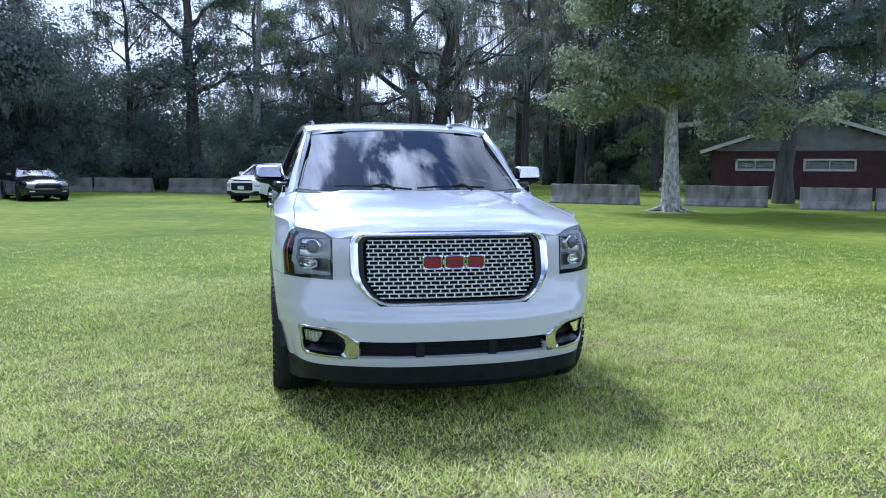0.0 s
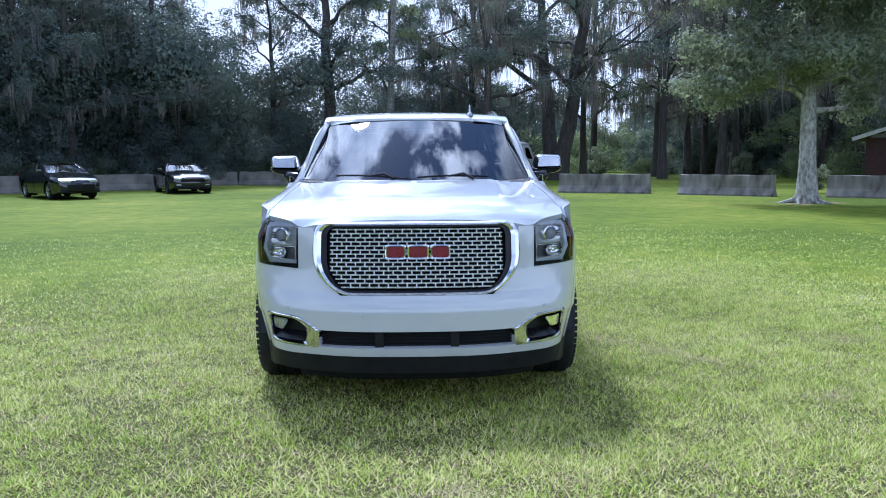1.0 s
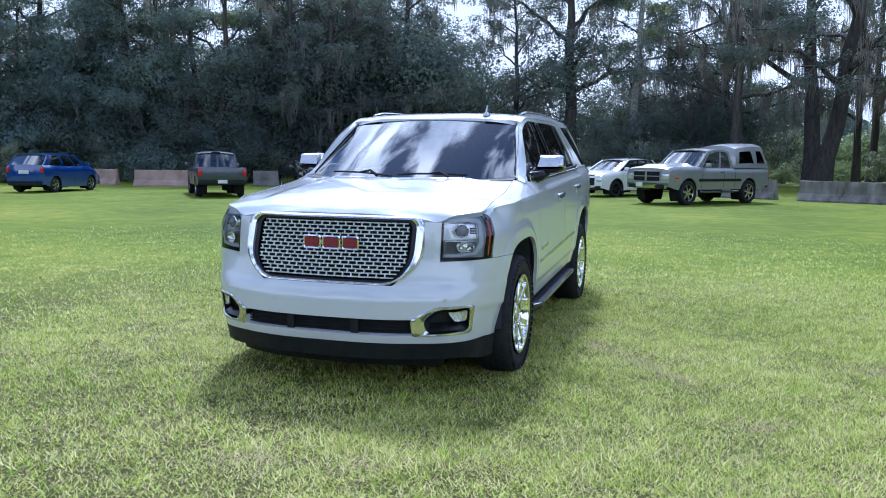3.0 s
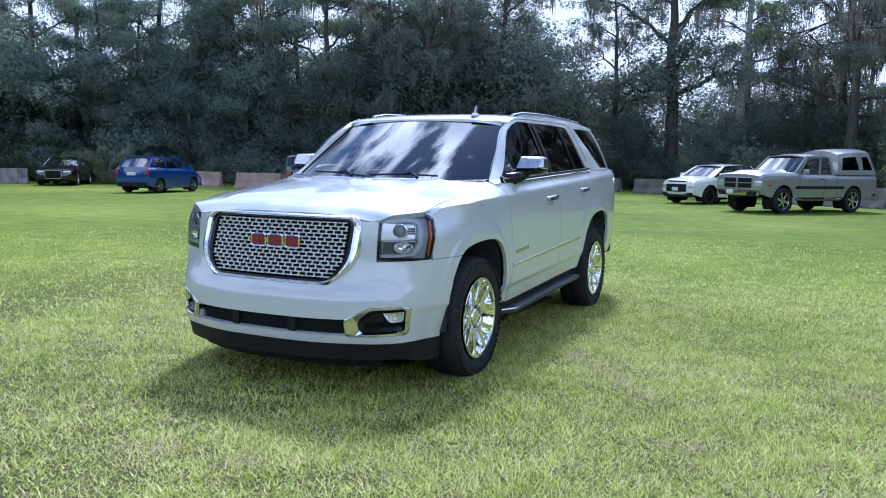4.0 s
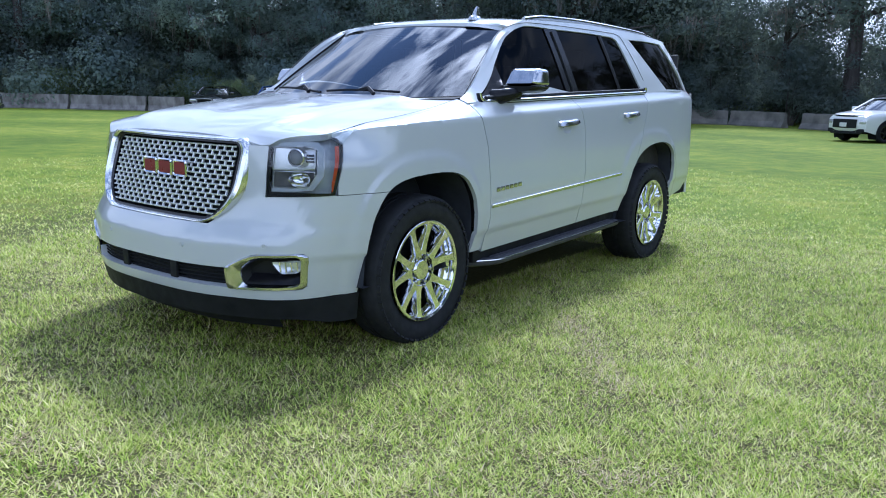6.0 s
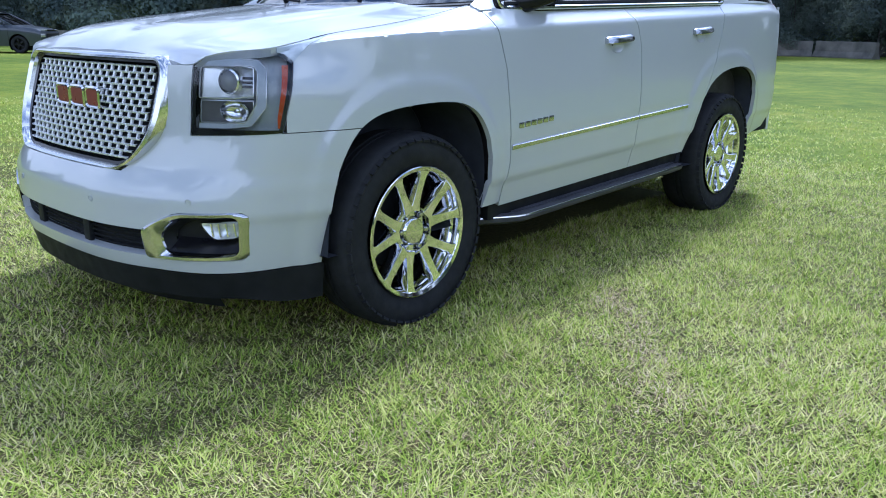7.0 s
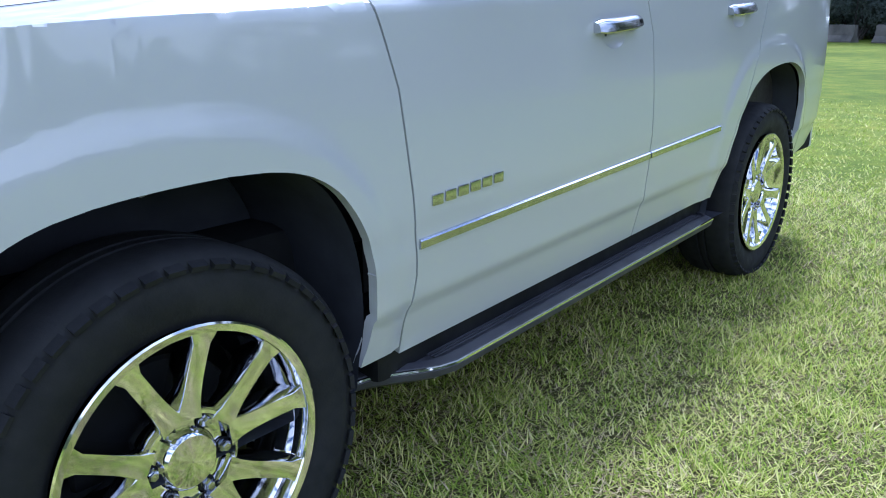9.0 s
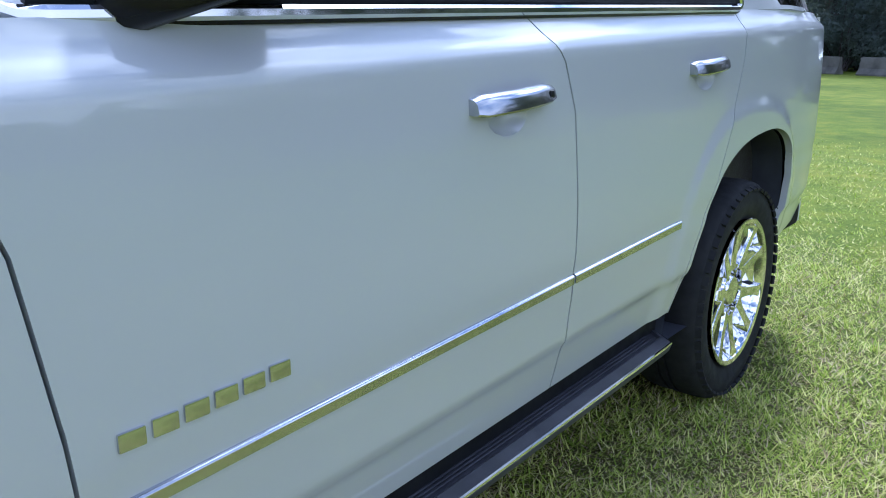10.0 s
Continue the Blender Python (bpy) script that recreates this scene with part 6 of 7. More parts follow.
# dark crossover at the hedge, seen from its side
dark = dict(cross)
dark.update(flare=False, dark_pillars=False)
parked_car("crossover", "dark grey crossover with black rims beside the barriers", "car", place(-32.9, 11.2, 41, 4.41), dark, P_GREY, M_GLOSSBLACK, M_DARKGLASS)

# grey pickup seen from behind
pick = dict(L=4.9, W=1.76, sill=.42, nose=.10, tail=.02, bul=.12, top=[(0, .92), (.3, 1.0), (1.2, 1.06), (2.2, 1.08), (3.0, 1.08), (4.9, 1.06)],
            cab=(1.22, 1.85, 2.85, 3.05), roof=1.66, tumble=.76, r=.36, axles=(.85, 3.95), tw=.23, panes=((.12, .62), (.68, .94)), bed=True, crown=.02,
            front_lamps=[(.80, .80, .3, .2, "headlight", M_LAMP)], rear_lamps=[(.90, .90, .15, .26, "tail_light", M_REDLENS)],
            front_bits=[(0, .78, .9, .22, "grille", M_BLACK)],
            rear_bits=[(0, .84, 1.36, .38, "tailgate", P_GREY), (0, .97, .22, .07, "tailgate_handle", M_BLACK), (-.42, .86, .24, .035, "badge_bar", M_SATIN), (.12, .86, .26, .035, "badge_bar", M_SATIN),
                       (0, .55, 1.66, .16, "rear_bumper", M_BLACK), (0, .58, .34, .13, "plate", M_PLATE)], gaps=(1.4, 2.5), handles=(2.3,))
truck, t_side, t_top, t_front, t_rear = parked_car("pickup_truck", "dark grey compact pickup truck seen from its tailgate", "truck", place(-15.7, 22.3, 130, 4.9), pick, P_GREY, M_SATIN, M_GLASS)
bm = bmesh.new()
for sg in (1, -1):
    box(bm, pose(sg * .82, 3.95, 1.05), .10, 1.85, .06, .015)
box(bm, pose(0, 4.86, 1.05), 1.6, .07, .06, .015)
part("bed_rail", bm, P_GREY, truck)
bm = bmesh.new()
box(bm, pose(0, 3.97, .70), 1.45, 1.75, .05)
part("bed_floor", bm, M_VOID, truck)
bm = bmesh.new()
box(bm, pose(0, 2.93, 1.645), .34, .05, .045, .012)
part("brake_light", bm, M_BLACK, truck)

# silver pickup with a canopy over its bed
ram = dict(L=5.75, W=2.02, sill=.52, nose=.05, tail=.02, bul=.07, top=[(0, 1.20), (.12, 1.25), (.5, 1.29), (1.5, 1.31), (2.2, 1.25), (3.4, 1.25), (5.75, 1.27)],
           cab=(1.62, 2.28, 3.42, 3.62), roof=1.93, tumble=.76, r=.42, axles=(1.02, 4.55), tw=.27, panes=((.12, .58), (.64, .94)), bed=True, crown=.05, bulge=.05, spokes=6, strip=(.80, .90), mirror=P_SILVER,
           front_lamps=[(.84, .96, .34, .20, "headlight", M_LAMP)], rear_lamps=[(.92, 1.0, .14, .4, "tail_light", M_REDLENS)],
           front_bits=[(0, .97, 1.22, .34, "grille", M_VOID), (0, .97, 1.2, .045, "grille_cross_bar", P_SILVER), (0, .97, .09, .32, "grille_upright", P_SILVER), (0, 1.135, 1.28, .04, "grille_top_frame", P_SILVER), (0, .66, 1.94, .20, "chrome_bumper", M_SATIN), (0, .56, .5, .12, "tow_bracket", M_BLACK), (-.30, .68, .34, .15, "plate", M_PLATE)],
           rear_bits=[(0, .65, 1.9, .16, "rear_bumper", M_CHROME), (0, .9, 1.5, .4, "tailgate", P_SILVER)], gaps=(1.75, 3.0, 3.66), handles=(2.85,), handle_mat=M_BLACK)
ram_m = place(2.26, 25.9, 232, 5.52) @ Matrix.Diagonal((.97, .96, 1.01, 1))
truck, r_side, r_top, r_front, r_rear = parked_car("pickup_truck", "silver four-wheel-drive pickup truck with raised canopy over its bed", "truck", ram_m, ram, P_SILVER, M_SATIN, M_GLASS)


def canopy_pt(t, k):
    yb, yt = lerp(3.70, 5.74, t), lerp(3.80, 5.45, t)
    return Vector((lerp(.97, .80, k) + .02 * math.sin(math.pi * k), lerp(yb, yt, k), lerp(1.27, 2.04 - .10 * (1 - t) ** 3, k)))


canopy = None
for sg in (1, -1):
    bm = sheet(0, 1, 0, 1, 24, 10)
    for a, b in ((.10, .58), (.68, .94)):
        cut_out(bm, [(a, .22), (b, .22), (b - .03, .80), (a + .05, .80)])
    wrap(bm, lambda t, k: (sg * canopy_pt(t, k).x, canopy_pt(t, k).y, canopy_pt(t, k).z))
    flange(bm, .03, (0, 4.7, 1.2))
    part("canopy_side", bm, P_SILVER, truck, "silver bed canopy side")
    for a, b in ((.10, .58), (.68, .94)):
        bm = sheet(a - .01, b + .01, .17, .83, 8, 4)
        wrap(bm, lambda t, k: (sg * (canopy_pt(t, k).x - .012), canopy_pt(t, k).y, canopy_pt(t, k).z))
        part("canopy_window", bm, M_DARKGLASS, truck)
bm = sheet(-1, 1, 0, 1, 14, 10)
wrap(bm, lambda f, t: (f * canopy_pt(t, 1).x, canopy_pt(t, 1).y, canopy_pt(t, 1).z + .13 * (1 - abs(f) ** 2.6)))
flange(bm, .03, (0, 4.7, 1.2))
part("canopy_roof", bm, P_SILVER, truck)
for t, nm in ((0, "canopy_front"), (1, "canopy_door")):
    bm = sheet(-1, 1, 0, 1, 10, 5)
    wrap(bm, lambda f, k: (f * canopy_pt(t, k).x, canopy_pt(t, k).y, canopy_pt(t, k).z + .13 * (1 - abs(f) ** 2.6) * k))
    part(nm, bm, P_SILVER if t == 0 else M_DARKGLASS, truck)
for sg in (1, -1):
    bm = bmesh.new()
    tube(bm, [(sg * 1.0, 1.6, .46), (sg * 1.02, 2.0, .44), (sg * 1.02, 3.5, .44), (sg * 1.0, 3.9, .46)], .04, 8)
    part("side_step", bm, M_SATIN, truck)
    bm = bmesh.new()
    tube(bm, [(sg * .95, .30, .93), (sg * .97, .45, .93)], .05, 8)
    part("corner_lamp", bm, M_AMBER, truck)

# ---- trees, undergrowth, hanging moss ----
def leafy_mesh(name, v, nrm, material):
    """Loose three-cornered leaves whose shading follows the round of the bough they sit on."""
    me = mesh_from_arrays(name, v.reshape(-1, 3), np.arange(len(v) * 3).reshape(-1, 3), material)
    me.polygons.foreach_set("use_smooth", np.ones(len(v), dtype=bool))
    me.normals_split_custom_set_from_vertices(np.repeat(nrm, 3, axis=0))
    return me


def leaf_cards(rng, p, out, size, wild=.75):
    """Leaves at the points p, lying across the outward directions with some disorder."""
    n = len(p)
    fn = out + rng.normal(0, wild, (n, 3)) * .6
    fn /= np.linalg.norm(fn, axis=1)[:, None]
    a = np.cross(fn, rng.normal(0, 1, (n, 3)))
    a /= np.linalg.norm(a, axis=1)[:, None]
    b = np.cross(fn, a)
    s = (size * rng.uniform(.55, 1.4, n))[:, None]
    v = np.stack([p - a * s, p + a * s * .9 - b * s * .25, p + a * s * .1 + b * s * 1.15], axis=1)
    # shading direction: mostly the bough's, on the leaf's own upper side
    sn = out + rng.normal(0, .22, (n, 3))
    sn /= np.linalg.norm(sn, axis=1)[:, None]
    turn = np.einsum('ij,ij->i', np.cross(v[:, 1] - v[:, 0], v[:, 2] - v[:, 0]), sn) < 0
    v[turn] = v[turn][:, ::-1]
    keep = v[:, :, 2].min(axis=1) > .04
    return v[keep], sn[keep]


def leaf_boughs(rng, centres, radius, count, size, inner=.14, flat=.62):
    """Leaves gathered in rounded boughs: fine ones on the outside, a few broad ones within."""
    rad = radius * rng.uniform(.55, 1.35, len(centres))
    share = rad ** 2 / (rad ** 2).sum()

    def strew(k, near, far, sz):
        i = rng.choice(len(centres), k, p=share)
        d = rng.normal(0, 1, (k, 3))
        d /= np.linalg.norm(d, axis=1)[:, None]
        lump = 1 + .30 * np.sin(d[:, 0] * 5 + i) * np.sin(d[:, 1] * 5 + i * 1.7) + .15 * np.sin(d[:, 2] * 9 + i)
        r = rad[i] * lump * rng.uniform(near, far, k) ** .6
        out = d + (0, 0, .25)
        return leaf_cards(rng, centres[i] + d * r[:, None] * (1, 1, flat), out / np.linalg.norm(out, axis=1)[:, None], sz)
    v0, n0 = strew(int(count * (1 - inner)), .50, 1.15, size * 1.15)
    v1, n1 = strew(int(count * inner), .0, .45, size * 1.35)
    return np.concatenate([v0, v1]), np.concatenate([n0, n1])


def moss_drapes(rng, anchors, drapes, length, width, strands=13):
    """Tapering beards of wispy strands, each beard hung from one place of a limb."""
    a0 = anchors[rng.integers(0, len(anchors), drapes)] + rng.normal(0, .15, (drapes, 3))
    l0 = length * rng.beta(1.5, 3.0, drapes) * 2.0
    i = np.repeat(np.arange(drapes), strands)
    n = len(i)
    off = rng.normal(0, 1, (n, 2)) * (.05 + .09 * l0[i])[:, None]
    ln = l0[i] * rng.uniform(.25, 1.1, n) * np.exp(-(off ** 2).sum(axis=1) / (.22 * l0[i] ** 2 + .05))
    a = a0[i] + np.column_stack([off, rng.normal(0, .06, n)])
    ln = np.minimum(ln + .08, np.maximum(.15, a[:, 2] - 1.5))
    w = width * rng.uniform(.5, 1.5, n)
    th = rng.uniform(0, math.pi, n)
    d = np.stack([np.cos(th), np.sin(th), np.zeros(n)], axis=1)
    wave = rng.uniform(0, 6.28, n)
    rows = []
    for k, wk in ((0, .7), (.3, 1.0), (.65, .75), (1.0, .10)):
        c = a.copy()
        c[:, 2] -= ln * k
        c[:, :2] -= off * (k * .55)
        c[:, 0] += .035 * np.sin(wave + k * 5)
        rows += [c - d * (w * wk)[:, None], c + d * (w * wk)[:, None]]
    v = np.stack(rows, axis=1)
    base = np.arange(n)[:, None, None] * 8
    f = np.array([[0, 1, 3, 2], [2, 3, 5, 4], [4, 5, 7, 6]])[None]
    return v.reshape(-1, 3), (base + f).reshape(-1, 4)


def grow(rng, height, radius, first, spread, lean=(0, 0), droop=0.0, limbs=9, sub=4, fork=None):
    """Trunk and limbs as tapered runs of points; returns the runs, the bough centres and the places where moss hangs."""
    runs, tips, hang = [], [], []

    def trunk_run(base, top, r0, r1, n=11, wob=.16):
        pts, drift = [], Vector((0, 0, 0))
        for i in range(n):
            t = i / (n - 1)
            drift += Vector((rng.normal(0, wob), rng.normal(0, wob), 0)) * min(1, t * 3)
            pts.append(base.lerp(top, t) + drift * .8)
        rad = [lerp(r0, r1, (i / (n - 1)) ** .8) * (1.25 if i == 0 else 1) for i in range(n)]
        runs.append((pts, rad))
        return pts, rad
    stems = []
    if fork:
        for k in range(fork):
            a = 2 * math.pi * k / fork + rng.uniform(0, 1)
            stems.append(trunk_run(Vector((.7 * radius * math.cos(a), .7 * radius * math.sin(a), 0)), Vector((spread * .5 * math.cos(a), spread * .5 * math.sin(a), height * .85)), radius, radius * .25))
    else:
        stems.append(trunk_run(Vector((0, 0, 0)), Vector((lean[0], lean[1], height * .9)), radius, radius * .22))
    for pts, rad in stems:
        for k in range(limbs):
            t = lerp(first / height, .97, (k + rng.uniform(0, .8)) / limbs)
            i = min(len(pts) - 2, int(t * (len(pts) - 1)))
            base = pts[i].lerp(pts[i + 1], t * (len(pts) - 1) - i)
            a = 2.4 * k + rng.uniform(-.5, .5)
            ln = spread * lerp(1.05, .45, t) * rng.uniform(.7, 1.15)
            rise = ln * rng.uniform(.1, .6) * (1 - droop)
            run, bend, kink = [base], rng.uniform(-.5, .5), Vector((0, 0, 0))
            for j in range(1, 8):
                s = j / 7
                kink += Vector(rng.normal(0, .035 * ln, 3))
                b = a + bend * s * s
                run.append(base + Vector((math.cos(b), math.sin(b), 0)) * ln * s + Vector((0, 0, rise * math.sin(s * 2.0) - droop * ln * .45 * s * s)) + kink)
            r0 = max(.045, rad[i] * .52)
            runs.append((run, [lerp(r0, .016, (j / 7) ** .8) for j in range(8)]))
            tips.extend(run[j] for j in (4, 6, 7))
            hang.extend(run[2:])
            for j in range(sub):
                q0 = run[2 + j % 5]
                b = a + rng.uniform(-1.4, 1.4)
                l2 = ln * rng.uniform(.25, .55)
                q1 = q0 + Vector((math.cos(b) * l2 * .5, math.sin(b) * l2 * .5, rng.uniform(-.1, .45) * l2))
                q2 = q0 + Vector((math.cos(b + .3) * l2, math.sin(b + .3) * l2, rng.uniform(-.35, .5) * l2))
                runs.append(([q0, q1, q2], [r0 * .38 + .01, .024, .010]))
                tips.append(q2)
                hang.extend([q1, q2])
    return runs, np.array([tuple(p) for p in tips]), np.array([tuple(p) for p in hang])


def make_tree(seed, label, height, radius, first, spread, leaves, size, leaf_mat, bark, moss=0, moss_len=1.2, lean=(0, 0), droop=0.0, limbs=9, sub=4, fork=None, bough=.8, low=None, core=0.0):
    rng = np.random.default_rng(seed)
    runs, tips, hang = grow(rng, height, radius, first, spread, lean, droop, limbs, sub, fork)
    tree = thing("tree", label, "tree")
    bm = bmesh.new()
    for pts, rad in runs:
        tube(bm, pts, rad, 10 if rad[0] > .15 else (6 if rad[0] > .06 else 4), cap=False)
    part("trunk", bm, bark, tree, shade=60)
    if leaves:
        c = tips
        if low is not None:
            m = len(tips) // 3
            c = np.concatenate([c, tips[rng.integers(0, len(tips), m)] * (.9, .9, 0) + np.column_stack([np.zeros(m), np.zeros(m), rng.uniform(low, first + 1, m)])])
        if core:
            m = len(tips) // 4
            c = np.concatenate([c, np.column_stack([rng.normal(0, core, m), rng.normal(0, core, m), rng.uniform(first + .9, height * .9, m)])])
        v, nrm = leaf_boughs(rng, c, bough, leaves, size)
        crown = new("crown", leafy_mesh("crown", v, nrm, leaf_mat))
        crown.parent = tree
    if moss:
        a = hang[hang[:, 2] > 2.4]
        v, f = moss_drapes(rng, a, moss, moss_len, .019)
        mo = new("hanging_moss", mesh_from_arrays("hanging_moss", v, f, M_MOSS))
        mo.parent = tree
        tagged(mo, "grey hanging Spanish moss", kind="stuff")
    return tree


def make_bush(seed, label, width, height, leaves, size, mat):
    rng = np.random.default_rng(seed)
    bush = thing("bush", label, "bush")
    n = 22
    cs = np.stack([rng.normal(0, width * .30, n), rng.normal(0, width * .24, n), np.abs(rng.normal(height * .40, height * .27, n)) + .15], axis=1)
    bm = bmesh.new()
    for c in cs[:14]:
        tube(bm, [(c[0] * .15, c[1] * .15, 0), (c[0] * .5, c[1] * .5, c[2] * .6), tuple(c)], [.035, .022, .008], 4, cap=False)
    part("woody_base", bm, M_BARK, bush, shade=60)
    v, nrm = leaf_boughs(rng, cs, width * .17, leaves, size, .16, .85)
    lv = new("foliage", leafy_mesh("foliage", v, nrm, mat))
    lv.parent = bush
    return bush


def spot(x, y, turn=0.0, scale=1.0, sz=None):
    return pose(x, y, -.02, 0, 0, turn) @ Matrix.Diagonal((scale, scale, sz or scale, 1))


rt = random.Random(7)
D_OAK = "dark green broadleaf tree with dense low crown at wood edge"
D_MOSS = "tall dark oak hung with grey moss"
D_PINE = "slender woodland tree with thin leafy crown"
kinds = [
    make_tree(11, D_OAK, 15, .32, 2.0, 4.6, 34000, .058, M_LEAF_DARK, M_BARK, 50, 1.0, limbs=13, sub=5, bough=.85, low=.6),
    make_tree(12, D_OAK, 17, .38, 1.6, 5.0, 36000, .060, M_LEAF_DARK, M_BARK, 60, 1.1, limbs=14, sub=5, bough=.90, low=.5),
    make_tree(13, D_MOSS, 18, .42, 4.0, 5.6, 22000, .058, M_LEAF_DARK, M_BARK, 150, 1.5, limbs=13, sub=5, bough=.80),
    make_tree(14, D_PINE, 17, .22, 3.0, 3.4, 20000, .056, M_LEAF_MID, M_BARK, 40, 1.0, limbs=14, sub=4, bough=.65),
    make_tree(15, D_OAK, 14, .28, 1.0, 4.2, 32000, .056, M_LEAF_MID, M_BARK, 40, .9, limbs=14, sub=5, bough=.78, low=.4),
]
kinds.append(make_tree(16, "thin-crowned oak with bare limbs and moss before the sky", 16, .32, 3.5, 4.8, 15000, .055, M_LEAF_DARK, M_BARK, 150, 1.4, limbs=13, sub=6, bough=.55))
kinds.append(make_tree(17, "broadleaf tree with haze-tinted leaves hung with moss at wood edge", 15, .28, 2.0, 4.4, 32000, .056, M_LEAF_HAZE, M_BARK, 110, 1.2, limbs=14, sub=5, bough=.78, low=.4))
# wood edge: three rows behind the barriers, from the far end of the lawn round to the back
EDGE = [(-62, 2), (-52, 14), (-44, 26), (-37, 35), (-27, 36), (-19, 39.5), (-13, 46.5), (-6, 50), (3, 47)]


def along(s):
    seg = [math.dist(a, b) for a, b in zip(EDGE, EDGE[1:])]
    s *= sum(seg)
    for (a, b), l in zip(zip(EDGE, EDGE[1:]), seg):
        if s <= l:
            t = s / l
            d = Vector((b[0] - a[0], b[1] - a[1], 0)).normalized()
            return Vector((lerp(a[0], b[0], t), lerp(a[1], b[1], t), 0)), Vector((-d.y, d.x, 0))
        s -= l
    return Vector((*EDGE[-1], 0)), Vector((0, 1, 0))


used = [False] * len(kinds)


def plant(i, m):
    if not used[i]:
        used[i] = True
        kinds[i].matrix_basis = m
        kinds[i]["group"] = "trees of the wood"
        return kinds[i]
    return copy_thing(kinds[i], m)


for row, (n, off) in enumerate(((22, 1.0), (15, 6.0), (10, 12.0))):
    for k in range(n):
        p, nrm = along((k + rt.uniform(.2, .8)) / n)
        p = p + nrm * (off + rt.uniform(-1.2, 1.6))
        if row == 2 and not -13 < p.x < -4:
            continue
        if row == 0 and p.x > -9 and rt.random() < .75:
            continue
        i = rt.choice((0, 1, 1, 2, 4, 0)) if row == 0 else rt.choice((0, 1, 2, 2, 3))
        # the far left end gets the leaves with haze in their colour
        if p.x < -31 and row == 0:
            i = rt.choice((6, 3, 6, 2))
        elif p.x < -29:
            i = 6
        # the canopy is thin and broken towards the middle of the wood edge
        if p.x > -25 and (row > 0 or rt.random() < .7):
            i = 5 if rt.random() < .7 else 2
        # trees left out along two sight lines from the camera, to fit its view of the sky
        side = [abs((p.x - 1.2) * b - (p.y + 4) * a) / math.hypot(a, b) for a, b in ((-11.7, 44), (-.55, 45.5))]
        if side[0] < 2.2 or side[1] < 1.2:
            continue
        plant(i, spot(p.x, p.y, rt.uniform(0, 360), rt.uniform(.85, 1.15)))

# undergrowth along the wood edge
bushes = [make_bush(31, "dense green undergrowth bush behind the barriers", 3.4, 2.6, 10000, .044, M_LEAF_MID),
          make_bush(32, "dark leafy undergrowth bush at the wood edge", 4.0, 3.2, 11000, .046, M_LEAF_DARK),
          make_bush(33, "pale green sapling bush beside the barriers", 2.4, 2.9, 7000, .042, M_LEAF_GREY),
          make_bush(34, "dark thicket deep in the wood", 7.6, 5.8, 52000, .046, M_LEAF_DARK),
          make_bush(35, "haze-tinted thicket deep in the wood", 7.6, 5.8, 52000, .046, M_LEAF_HAZE)]
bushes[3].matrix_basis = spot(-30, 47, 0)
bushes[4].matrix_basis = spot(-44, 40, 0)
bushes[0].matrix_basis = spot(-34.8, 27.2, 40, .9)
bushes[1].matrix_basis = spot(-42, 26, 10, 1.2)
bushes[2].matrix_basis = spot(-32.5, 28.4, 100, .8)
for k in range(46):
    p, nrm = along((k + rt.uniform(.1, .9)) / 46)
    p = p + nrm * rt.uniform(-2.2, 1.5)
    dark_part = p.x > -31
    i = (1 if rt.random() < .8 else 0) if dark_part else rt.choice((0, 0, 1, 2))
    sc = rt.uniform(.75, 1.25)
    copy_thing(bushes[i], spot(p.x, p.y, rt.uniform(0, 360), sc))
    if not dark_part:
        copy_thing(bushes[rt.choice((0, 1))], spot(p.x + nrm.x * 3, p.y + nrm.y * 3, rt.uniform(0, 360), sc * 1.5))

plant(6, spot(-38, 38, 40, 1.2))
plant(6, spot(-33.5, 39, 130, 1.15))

# pale shrubs set in front, their light leaves standing in for open skylight
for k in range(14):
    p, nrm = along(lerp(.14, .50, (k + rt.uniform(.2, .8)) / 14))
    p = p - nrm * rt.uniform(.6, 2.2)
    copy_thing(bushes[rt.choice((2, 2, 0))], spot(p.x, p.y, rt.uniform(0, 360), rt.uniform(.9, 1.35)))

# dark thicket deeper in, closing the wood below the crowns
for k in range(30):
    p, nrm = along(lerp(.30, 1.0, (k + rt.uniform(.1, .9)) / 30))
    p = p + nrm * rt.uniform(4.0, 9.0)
    # first sight line from the camera kept clear here too
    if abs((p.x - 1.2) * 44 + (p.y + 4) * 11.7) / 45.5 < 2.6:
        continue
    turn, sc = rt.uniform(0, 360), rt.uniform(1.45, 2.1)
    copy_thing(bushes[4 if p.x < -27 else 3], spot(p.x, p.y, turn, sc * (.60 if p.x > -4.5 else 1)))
for x, y, sc in ((-3, 66, 1.2), (28, 66, 1.7), (32, 72, 2.0), (37, 68, 1.8), (39, 60, 1.6), (42, 52, 1.7)):
    copy_thing(bushes[3], spot(x, y, rt.uniform(0, 360), sc))

# single trees that stand out
tagged(make_tree(41, "massive dark oak with thick upright trunk in the wood", 20, .52, 6.0, 6.5, 30000, .060, M_LEAF_DARK, M_BARK, 110, 1.5, limbs=13, sub=6, bough=.85), group="trees of the wood").matrix_basis = spot(-5.8, 48.5, 20)
tagged(make_tree(42, "leaning grey trunked tree with thin crown", 20, .36, 8.0, 4.6, 11000, .060, M_LEAF_MID, M_BARK_PALE, 80, 1.3, lean=(.3, .5), limbs=10, sub=4, bough=.65), group="trees of the wood").matrix_basis = spot(-1.9, 50, 0)
tagged(make_tree(43, "huge twin-stemmed live oak draped with moss", 23, .62, 5.0, 10.5, 40000, .062, M_LEAF_DARK, M_BARK, 420, 2.0, fork=2, limbs=11, sub=6, bough=.95, droop=.15), group="trees beyond the barriers").matrix_basis = spot(9.4, 50.5, 65)
